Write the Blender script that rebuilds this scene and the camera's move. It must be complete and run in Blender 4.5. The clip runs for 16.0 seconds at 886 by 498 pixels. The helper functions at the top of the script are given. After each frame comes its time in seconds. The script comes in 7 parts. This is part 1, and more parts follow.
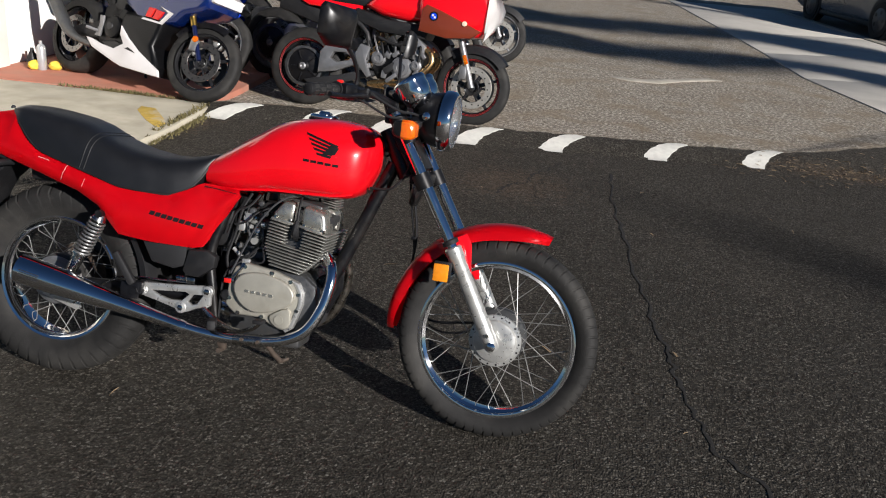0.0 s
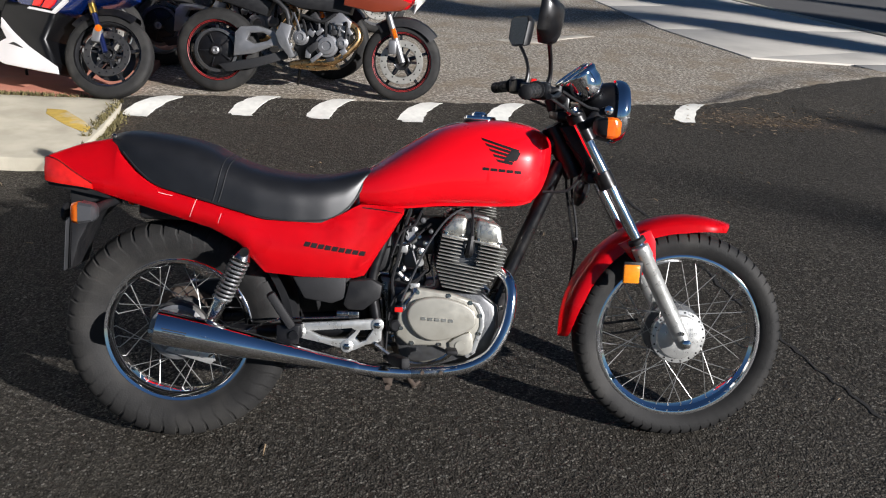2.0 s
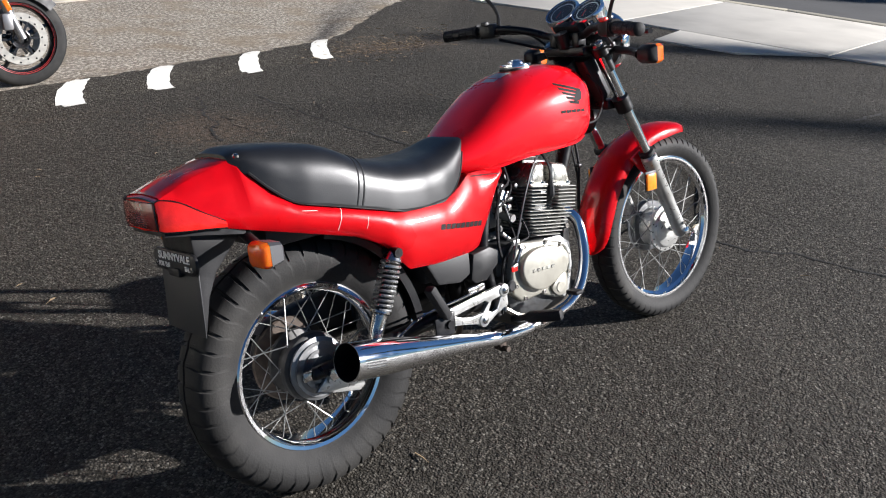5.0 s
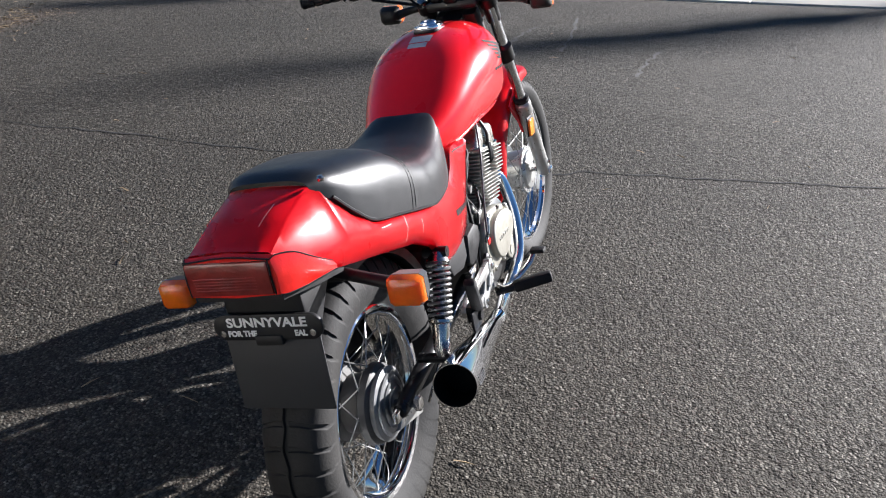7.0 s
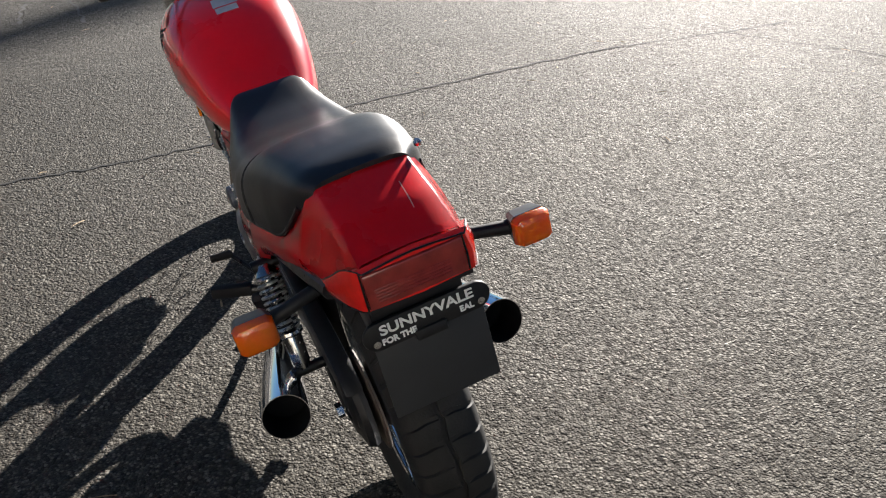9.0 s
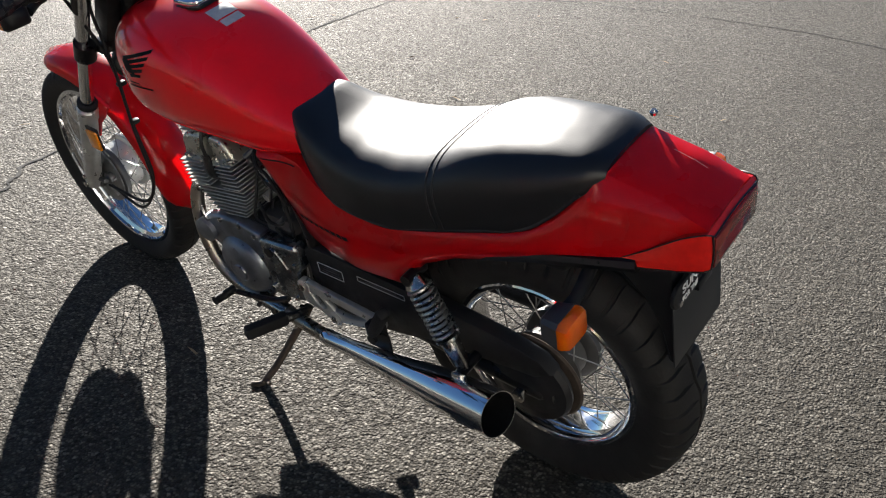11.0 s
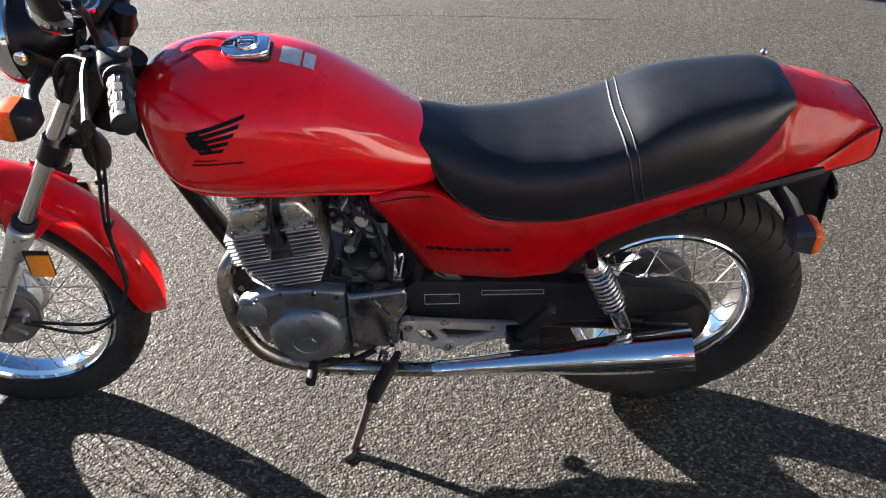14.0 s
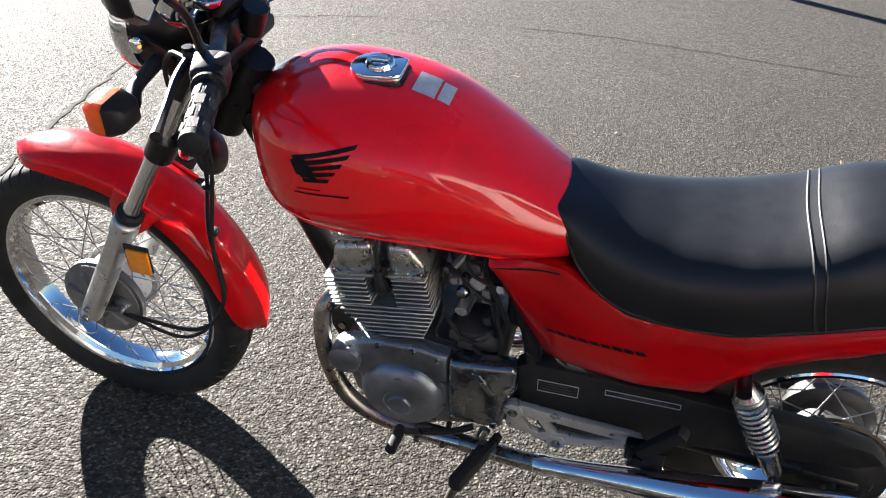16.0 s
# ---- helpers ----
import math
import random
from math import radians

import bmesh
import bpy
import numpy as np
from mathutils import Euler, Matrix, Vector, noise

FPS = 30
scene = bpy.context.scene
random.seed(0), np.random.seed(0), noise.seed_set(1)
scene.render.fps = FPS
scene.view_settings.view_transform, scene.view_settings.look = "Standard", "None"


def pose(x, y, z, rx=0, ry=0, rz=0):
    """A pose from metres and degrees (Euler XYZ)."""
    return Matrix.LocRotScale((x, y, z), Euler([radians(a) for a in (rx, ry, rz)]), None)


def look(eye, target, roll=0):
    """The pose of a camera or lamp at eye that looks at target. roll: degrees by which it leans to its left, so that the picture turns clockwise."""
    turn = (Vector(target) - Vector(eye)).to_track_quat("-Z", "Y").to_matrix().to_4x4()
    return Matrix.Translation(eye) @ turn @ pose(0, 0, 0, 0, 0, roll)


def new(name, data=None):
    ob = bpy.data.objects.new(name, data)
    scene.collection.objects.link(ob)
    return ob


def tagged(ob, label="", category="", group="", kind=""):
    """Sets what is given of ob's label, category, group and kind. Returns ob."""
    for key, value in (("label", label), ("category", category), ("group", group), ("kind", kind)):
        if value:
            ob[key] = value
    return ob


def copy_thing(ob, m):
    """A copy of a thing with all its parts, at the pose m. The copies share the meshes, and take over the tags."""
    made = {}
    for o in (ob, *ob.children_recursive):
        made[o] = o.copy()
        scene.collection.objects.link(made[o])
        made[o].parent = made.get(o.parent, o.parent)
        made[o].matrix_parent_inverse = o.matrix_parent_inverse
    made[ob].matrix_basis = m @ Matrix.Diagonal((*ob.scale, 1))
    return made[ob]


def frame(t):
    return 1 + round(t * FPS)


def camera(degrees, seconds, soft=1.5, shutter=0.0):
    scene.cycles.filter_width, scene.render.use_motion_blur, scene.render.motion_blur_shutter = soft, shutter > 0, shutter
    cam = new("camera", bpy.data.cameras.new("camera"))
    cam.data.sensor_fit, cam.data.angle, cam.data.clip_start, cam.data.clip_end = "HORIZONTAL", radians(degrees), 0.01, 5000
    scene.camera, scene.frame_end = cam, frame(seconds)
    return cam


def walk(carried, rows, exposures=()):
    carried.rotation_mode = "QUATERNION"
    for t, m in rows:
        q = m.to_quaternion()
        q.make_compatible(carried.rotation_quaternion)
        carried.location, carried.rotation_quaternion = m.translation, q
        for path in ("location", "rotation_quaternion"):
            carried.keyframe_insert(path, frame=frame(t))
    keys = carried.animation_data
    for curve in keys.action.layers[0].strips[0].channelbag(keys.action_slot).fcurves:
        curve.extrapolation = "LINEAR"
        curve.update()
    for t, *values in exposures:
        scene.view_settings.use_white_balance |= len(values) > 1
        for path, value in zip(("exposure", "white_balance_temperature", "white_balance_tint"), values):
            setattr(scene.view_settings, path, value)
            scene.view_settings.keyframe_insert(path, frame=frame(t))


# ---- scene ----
cam = camera(52.7, 16.0, 1.1)
PATH = [
    (0, (1.599, -2.36, 1.513), (1.32, -0.513, 0.798), 5.2),
    (0.5, (1.308, -2.331, 1.536), (1.117, -0.486, 0.787), 5.0),
    (1, (1.057, -2.272, 1.508), (0.945, -0.42, 0.76), 4.4),
    (1.5, (0.797, -2.196, 1.502), (0.802, -0.339, 0.761), 4.1),
    (2, (0.51, -2.194, 1.485), (0.683, -0.352, 0.725), 4.1),
    (2.5, (0.268, -2.163, 1.498), (0.605, -0.353, 0.715), 5.0),
    (3, (0.021, -2.007, 1.449), (0.521, -0.242, 0.654), 5.2),
    (3.5, (-0.247, -1.907, 1.437), (0.446, -0.219, 0.618), 4.7),
    (4, (-0.596, -1.84, 1.441), (0.325, -0.276, 0.601), 4.1),
    (4.2, (-0.684, -1.783, 1.444), (0.294, -0.249, 0.613), 4.0),
    (6.3, (-1.324, -0.874, 1.34), (0.279, 0.0, 0.523), 2.6),
    (6.5, (-1.321, -0.771, 1.352), (0.311, 0.041, 0.53), 2.7),
    (7, (-1.395, -0.482, 1.358), (0.341, 0.013, 0.498), 3.2),
    (7.5, (-1.485, -0.226, 1.366), (0.292, -0.05, 0.467), 2.9),
    (8, (-1.439, 0.033, 1.305), (0.351, -0.038, 0.414), 1.4),
    (8.5, (-1.364, 0.248, 1.31), (0.391, -0.089, 0.411), 0.9),
    (9, (-1.305, 0.529, 1.286), (0.339, -0.151, 0.372), 0.4),
    (9.2, (-1.268, 0.612, 1.293), (0.329, -0.167, 0.376), 0.3),
    (11.5, (-0.495, 1.499, 1.309), (0.383, -0.017, 0.348), 1.4),
    (12, (-0.291, 1.607, 1.335), (0.381, -0.007, 0.367), 1.9),
    (12.5, (-0.104, 1.731, 1.345), (0.400, 0.062, 0.373), 1.2),
    (13, (0.061, 1.756, 1.319), (0.471, 0.037, 0.383), 0.3),
    (13.5, (0.282, 1.718, 1.302), (0.523, -0.032, 0.363), -0.3),
    (14, (0.497, 1.761, 1.29), (0.474, -0.011, 0.361), -0.8),
    (14.5, (0.639, 1.843, 1.327), (0.477, 0.088, 0.382), -2.5),
    (15, (0.664, 1.839, 1.333), (0.51, 0.079, 0.394), -1.8),
    (15.5, (0.535, 1.77, 1.306), (0.61, -0.023, 0.424), 0.3),
    (16, (0.403, 1.479, 1.274), (0.804, -0.247, 0.347), 3.9),
]
EXPOSURE = [(0, 0.20, 6250, 12), (2.5, 0.52, 6050, 12), (4.2, 0.74, 6050, 12), (6.5, 1.25, 6000, 13), (8.0, 1.42, 5950, 12), (9.0, 1.32, 6450, 11), (11.5, 1.45, 6450, 10), (12.5, 1.9, 6300, 10), (13.5, 2.12, 6350, 11), (14.0, 2.22, 6350, 12), (14.5, 2.66, 6400, 12), (15.0, 2.84, 6350, 11), (15.5, 2.68, 6350, 10), (16, 2.22, 6300, 11)]
walk(cam, [(t, look(eye, target, roll)) for t, eye, target, roll in PATH], EXPOSURE)
from mathutils.bvhtree import BVHTree as BVH

LEAN = 13.9
SUN_AZ, SUN_EL = radians(-40), radians(20.5)

# ---- sky and sun ----
world = bpy.data.worlds.new("sky")
scene.world = world
world.use_nodes = True
wn = world.node_tree
sky = wn.nodes.new("ShaderNodeTexSky")
sky.sky_type, sky.sun_disc, sky.sun_elevation = "NISHITA", False, SUN_EL
sky.ozone_density, sky.dust_density = 6.0, 0.0
sky.sun_rotation = math.pi / 2 - SUN_AZ
wn.links.new(sky.outputs[0], wn.nodes["Background"].inputs[0])
wn.nodes["Background"].inputs[1].default_value = 0.030
sun_data = bpy.data.lights.new("sun", "SUN")
sun_data.energy, sun_data.angle, sun_data.color = 6.4, radians(0.55), (1.0, 0.945, 0.87)
sun = new("sun", sun_data)
sun.matrix_world = look((20 * math.cos(SUN_AZ), 20 * math.sin(SUN_AZ), 20 * math.tan(SUN_EL)), (0, 0, 0))


# ---- materials ----
def material(name, base, rough=0.5, metal=0.0, coat=0.0, vary=0.0, scale=8.0, bump=0.0, bump_scale=60.0,
             rough_vary=0.0, dirt=None, dirt_amount=0.0, dirt_scale=3.0, spec=0.5, trans=0.0):
    """Base colour with grain, stains of another colour, roughness variation and fine relief."""
    m = bpy.data.materials.new(name)
    m.use_nodes = True
    t = m.node_tree
    b = t.nodes["Principled BSDF"]
    b.inputs["Roughness"].default_value = rough
    b.inputs["Metallic"].default_value = metal
    b.inputs["Coat Weight"].default_value = coat
    b.inputs["Coat Roughness"].default_value = 0.03
    b.inputs["Specular IOR Level"].default_value = spec
    b.inputs["Transmission Weight"].default_value = trans
    co = t.nodes.new("ShaderNodeTexCoord")

    def grain(s, detail=5.0):
        n = t.nodes.new("ShaderNodeTexNoise")
        n.inputs["Scale"].default_value = s
        n.inputs["Detail"].default_value = detail
        t.links.new(co.outputs["Object"], n.inputs["Vector"])
        return n.outputs["Fac"]

    def ramp(src, lo, hi, a, c):
        r = t.nodes.new("ShaderNodeMapRange")
        for k, v in zip(("From Min", "From Max", "To Min", "To Max"), (lo, hi, a, c)):
            r.inputs[k].default_value = v
        t.links.new(src, r.inputs["Value"])
        return r.outputs[0]

    colour = None
    if vary > 0:
        mix = t.nodes.new("ShaderNodeMix")
        mix.data_type = "RGBA"
        mix.inputs[6].default_value = (*[c * (1 - vary) for c in base], 1)
        mix.inputs[7].default_value = (*[min(1, c * (1 + vary)) for c in base], 1)
        t.links.new(ramp(grain(scale), 0.3, 0.7, 0, 1), mix.inputs[0])
        colour = mix.outputs[2]
    else:
        b.inputs["Base Color"].default_value = (*base, 1)
    if dirt:
        mix = t.nodes.new("ShaderNodeMix")
        mix.data_type = "RGBA"
        if colour is None:
            mix.inputs[6].default_value = (*base, 1)
        else:
            t.links.new(colour, mix.inputs[6])
        mix.inputs[7].default_value = (*dirt, 1)
        t.links.new(ramp(grain(dirt_scale, 9.0), 0.5, 0.75, 0, dirt_amount), mix.inputs[0])
        colour = mix.outputs[2]
    if colour is not None:
        t.links.new(colour, b.inputs["Base Color"])
    if rough_vary > 0:
        t.links.new(ramp(grain(scale * 2.3), 0.3, 0.7, max(0.02, rough - rough_vary), rough + rough_vary), b.inputs["Roughness"])
    if bump > 0:
        bp = t.nodes.new("ShaderNodeBump")
        bp.inputs["Strength"].default_value = bump
        bp.inputs["Distance"].default_value = 0.002
        t.links.new(grain(bump_scale, 3.0), bp.inputs["Height"])
        t.links.new(bp.outputs[0], b.inputs["Normal"])
    return m


RED = material("red_paint", (0.72, 0.0025, 0.008), 0.3, coat=1.0, spec=0.15, vary=0.05, scale=3, rough_vary=0.05, dirt=(0.52, 0.010, 0.014), dirt_amount=0.4, dirt_scale=9)
SEAT = material("black_vinyl", (0.0085, 0.009, 0.0105), 0.385, spec=0.5, vary=0.15, scale=20, bump=0.10, bump_scale=420, rough_vary=0.02)
STRAP = material("seam_vinyl", (0.010, 0.0105, 0.012), 0.6, spec=0.35, vary=0.2, scale=30, bump=0.2, bump_scale=300)
CHROME = material("chrome", (0.86, 0.87, 0.89), 0.06, 1.0, vary=0.03, scale=14, rough_vary=0.03)
CHROME_WORN = material("worn_chrome", (0.50, 0.49, 0.47), 0.2, 1.0, vary=0.12, scale=30, rough_vary=0.1, dirt=(0.20, 0.14, 0.09), dirt_amount=0.6, dirt_scale=25)
ALLOY = material("cast_alloy", (0.105, 0.107, 0.11), 0.40, 0.75, vary=0.12, scale=40, bump=0.2, bump_scale=300, rough_vary=0.1, dirt=(0.14, 0.125, 0.10), dirt_amount=0.5, dirt_scale=18)
ALLOY_LIGHT = material("polished_alloy", (0.55, 0.55, 0.53), 0.34, 0.7, vary=0.08, scale=30, bump=0.08, bump_scale=400, rough_vary=0.1, dirt=(0.3, 0.28, 0.24), dirt_amount=0.4, dirt_scale=22)
SPOKE = material("zinc_spoke", (0.26, 0.26, 0.25), 0.4, 0.7, vary=0.1, scale=60)
HEAD = material("head_alloy", (0.50, 0.49, 0.44), 0.30, 0.85, vary=0.10, scale=30, bump=0.08, bump_scale=300, rough_vary=0.1, dirt=(0.20, 0.18, 0.15), dirt_amount=0.5, dirt_scale=24)
FIN = material("fin_alloy", (0.37, 0.365, 0.335), 0.4, 0.75, vary=0.15, scale=35, bump=0.15, bump_scale=300, rough_vary=0.08, dirt=(0.10, 0.09, 0.075), dirt_amount=0.5, dirt_scale=20)
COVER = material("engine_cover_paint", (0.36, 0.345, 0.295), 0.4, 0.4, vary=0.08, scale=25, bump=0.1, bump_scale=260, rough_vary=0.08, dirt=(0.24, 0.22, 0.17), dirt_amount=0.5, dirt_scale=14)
BLACK = material("black_enamel", (0.005, 0.005, 0.006), 0.36, spec=0.35, vary=0.2, scale=18, rough_vary=0.1, dirt=(0.035, 0.03, 0.025), dirt_amount=0.35, dirt_scale=15)
PLASTIC = material("black_plastic", (0.009, 0.009, 0.010), 0.5, spec=0.35, vary=0.2, scale=15, bump=0.12, bump_scale=300, rough_vary=0.1, dirt=(0.04, 0.038, 0.035), dirt_amount=0.3, dirt_scale=8)
GREY_PLASTIC = material("grey_plastic", (0.013, 0.013, 0.014), 0.55, vary=0.15, scale=12, bump=0.1, bump_scale=260)
RUBBER = material("tyre_rubber", (0.014, 0.0135, 0.013), 0.72, spec=0.3, vary=0.25, scale=22, bump=0.3, bump_scale=220, dirt=(0.050, 0.047, 0.042), dirt_amount=0.55, dirt_scale=7)
# Grip pads paler than the grip: wear, plus sunlight put into the colour.
PAD_RUBBER = material("worn_sunlit_grip_rubber", (0.017, 0.0165, 0.016), 0.6, spec=0.4, vary=0.3, scale=60, bump=0.3, bump_scale=350)
GRIP = material("grip_rubber", (0.009, 0.009, 0.010), 0.65, spec=0.3, bump=0.4, bump_scale=350)
AMBER = material("amber_lens", (0.68, 0.125, 0.004), 0.2, coat=0.6, vary=0.1, scale=60, bump=0.3, bump_scale=180)
AMBER.node_tree.nodes["Principled BSDF"].inputs["Subsurface Weight"].default_value = 0.8
AMBER.node_tree.nodes["Principled BSDF"].inputs["Subsurface Radius"].default_value = (0.035, 0.016, 0.001)
AMBER.node_tree.nodes["Principled BSDF"].inputs["Subsurface Scale"].default_value = 1.0
PLATE = material("grey_cast_plate", (0.24, 0.243, 0.246), 0.42, 0.7, vary=0.2, scale=30, rough_vary=0.1, dirt=(0.10, 0.10, 0.10), dirt_amount=0.6, dirt_scale=20)
REFLECTOR = material("amber_reflector", (0.74, 0.24, 0.010), 0.2, coat=0.5, vary=0.1, scale=60, bump=0.3, bump_scale=240)
# Dark uneven alloy for the rear hub.
DARK_HUB = material("dark_hub_alloy", (0.055, 0.054, 0.052), 0.55, 0.5, vary=0.25, scale=30, bump=0.2, bump_scale=200)
DULL_PIPE = material("dull_stained_chrome", (0.34, 0.31, 0.27), 0.30, 1.0, vary=0.2, scale=18, rough_vary=0.1, dirt=(0.14, 0.11, 0.08), dirt_amount=0.6, dirt_scale=12)
# Near-black matt colour for the inside of the muffler mouths.
MOUTH_BLACK = material("mouth_black", (0.009, 0.009, 0.0095), 0.95, spec=0.1, vary=0.3, scale=40)
LENS_RED = material("red_lens", (0.60, 0.014, 0.010), 0.14, coat=0.5, vary=0.15, scale=50, bump=0.25, bump_scale=200)
SPRING = material("dull_spring_steel", (0.42, 0.42, 0.41), 0.3, 0.85, vary=0.12, scale=30, rough_vary=0.08, dirt=(0.15, 0.13, 0.10), dirt_amount=0.5, dirt_scale=20)
LENS_DARK = material("smoked_red_lens", (0.21, 0.022, 0.018), 0.16, coat=0.5, vary=0.2, scale=40, bump=0.25, bump_scale=200)
SILVER = material("silver_plastic", (0.055, 0.056, 0.060), 0.38, 0.3, vary=0.08, scale=30)
GLASS = material("lamp_glass", (0.9, 0.92, 0.93), 0.08, trans=0.9)
MIRROR = material("mirror_glass", (0.9, 0.91, 0.92), 0.02, 1.0)
DECAL = material("black_decal", (0.006, 0.005, 0.006), 0.65, spec=0.15, vary=0.2, scale=60)
WHITE_DECAL = material("white_print", (0.75, 0.75, 0.73), 0.5, vary=0.08, scale=80)
STICKER = material("silver_sticker", (0.50, 0.52, 0.53), 0.4, 0.3, vary=0.12, scale=90)
SCRATCH = material("bare_scratch", (0.70, 0.36, 0.33), 0.5, vary=0.2, scale=90)
RUST = material("rusty_steel", (0.062, 0.046, 0.035), 0.7, 0.3, vary=0.3, scale=50, bump=0.3, bump_scale=200)
DUSTY = material("dusty_plate", (0.022, 0.023, 0.025), 0.6, vary=0.12, scale=14)


# ---- mesh helpers ----
def part(name, bm, mats, parent=None, label="", smooth=True, kind=""):
    """Links a bmesh as one mesh object under a thing or a part."""
    me = bpy.data.meshes.new(name)
    bmesh.ops.recalc_face_normals(bm, faces=bm.faces)
    bm.to_mesh(me)
    bm.free()
    for m in mats if isinstance(mats, (list, tuple)) else [mats]:
        me.materials.append(m)
    if smooth:
        me.polygons.foreach_set("use_smooth", [True] * len(me.polygons))
        me.set_sharp_from_angle(angle=radians(38))
    ob = new(name, me)
    ob.parent = parent
    if label or kind:
        tagged(ob, label, kind=kind)
    return ob


def add(bm, other):
    """Takes another bmesh's faces into bm."""
    me = bpy.data.meshes.new("scrap")
    other.to_mesh(me)
    other.free()
    bm.from_mesh(me)
    bpy.data.meshes.remove(me)
    return bm


def moved(bm, m):
    bmesh.ops.transform(bm, matrix=m, verts=bm.verts)
    return bm


def rbox(c, s, bevel=0.004, seg=2):
    bm = bmesh.new()
    bmesh.ops.create_cube(bm, size=1)
    bmesh.ops.scale(bm, vec=s, verts=bm.verts)
    if bevel > 0:
        bmesh.ops.bevel(bm, geom=bm.edges[:], offset=min(bevel, min(s) * 0.45), segments=seg, affect="EDGES", profile=0.5)
    bmesh.ops.translate(bm, vec=c, verts=bm.verts)
    return bm


def rings(rows, closed=True, caps=True, loop=False):
    """Skins rows of points. closed: each row is a ring. loop: the last row joins the first."""
    bm = bmesh.new()
    vs = [[bm.verts.new(p) for p in row] for row in rows]
    n = len(vs[0])
    last = len(vs) if loop else len(vs) - 1
    for i in range(last):
        a, b = vs[i], vs[(i + 1) % len(vs)]
        for j in range(n if closed else n - 1):
            k = (j + 1) % n
            bm.faces.new((a[j], a[k], b[k], b[j]))
    if caps and closed and not loop:
        bm.faces.new(vs[0][::-1])
        bm.faces.new(vs[-1])
    return bm


def spline(pts, steps=6):
    """Catmull-Rom points through pts (of any dimension)."""
    p = [np.array(q, float) for q in pts]
    p = [2 * p[0] - p[1], *p, 2 * p[-1] - p[-2]]
    out = []
    for i in range(1, len(p) - 2):
        for k in range(steps):
            u = k / steps
            out.append(0.5 * (2 * p[i] + (p[i + 1] - p[i - 1]) * u + (2 * p[i - 1] - 5 * p[i] + 4 * p[i + 1] - p[i + 2]) * u**2
                              + (3 * p[i] - p[i - 1] - 3 * p[i + 1] + p[i + 2]) * u**3))
    out.append(p[-2])
    return out


def tube(pts, r, seg=10, steps=6, caps=True):
    """A round tube along a smooth path; r: one radius, or one for each point."""
    rs = r if isinstance(r, (list, tuple)) else [r] * len(pts)
    path = spline([(*p, q) for p, q in zip(pts, rs)], steps) if steps > 1 else [np.array((*p, q), float) for p, q in zip(pts, rs)]
    rows, side = [], None
    for i, q in enumerate(path):
        d = path[min(i + 1, len(path) - 1)][:3] - path[max(i - 1, 0)][:3]
        d = Vector(d).normalized()
        if side is None:
            side = d.orthogonal().normalized()
        side = (side - d * side.dot(d)).normalized()
        up = d.cross(side)
        c = Vector(q[:3])
        rows.append([c + (side * math.cos(a) + up * math.sin(a)) * max(q[3], 1e-4) for a in (2 * math.pi * k / seg for k in range(seg))])
    return rings(rows, caps=caps)


def lathe(profile, c, axis="y", seg=40, loop=False, caps=False):
    """Turns (radius, height) rows round an axis through c."""
    rows = []
    for r, h in profile:
        row = []
        for k in range(seg):
            a = 2 * math.pi * k / seg
            u, v = max(r, 1e-4) * math.cos(a), max(r, 1e-4) * math.sin(a)
            p = {"y": (u, h, v), "z": (u, v, h), "x": (h, u, v)}[axis]
            row.append(Vector(c) + Vector(p))
        rows.append(row)
    return rings(rows, caps=caps, loop=loop)


def aimed(bm, start, end):
    """Moves a bmesh made along z from the origin so that it runs from start towards end."""
    d = Vector(end) - Vector(start)
    return moved(bm, Matrix.Translation(start) @ d.to_track_quat("Z", "Y").to_matrix().to_4x4())


def rod(a, b, r, seg=8, r2=None):
    h = (Vector(b) - Vector(a)).length
    return aimed(lathe([(r, 0), (r if r2 is None else r2, h)], (0, 0, 0), "z", seg, caps=True), a, b)


def turned(profile, start, end, seg=32, caps=True):
    """A lathe shape whose heights run from 0 along start to end."""
    return aimed(lathe(profile, (0, 0, 0), "z", seg, caps=caps), start, end)


def prism(poly, y0, y1, bevel=0.003, smooth=0, seg=2):
    """An (x, z) outline drawn out from y0 to y1, with rounded edges."""
    pts = poly
    if smooth:
        ring = [*poly[-2:], *poly, *poly[:3]]
        pts = [tuple(p) for p in spline(ring, smooth)][2 * smooth : (2 + len(poly)) * smooth]
    bm = bmesh.new()
    f = bm.faces.new([bm.verts.new((p[0], y0, p[1])) for p in pts])
    ext = bmesh.ops.extrude_face_region(bm, geom=[f])
    top = [v for v in ext["geom"] if isinstance(v, bmesh.types.BMVert)]
    bmesh.ops.translate(bm, vec=(0, y1 - y0, 0), verts=top)
    bmesh.ops.recalc_face_normals(bm, faces=bm.faces)
    if bevel > 0:
        edges = [e for e in bm.edges if abs(e.verts[0].co.y - e.verts[1].co.y) < 1e-7]
        bmesh.ops.bevel(bm, geom=edges, offset=bevel, segments=seg, affect="EDGES", profile=0.5)
    return bm


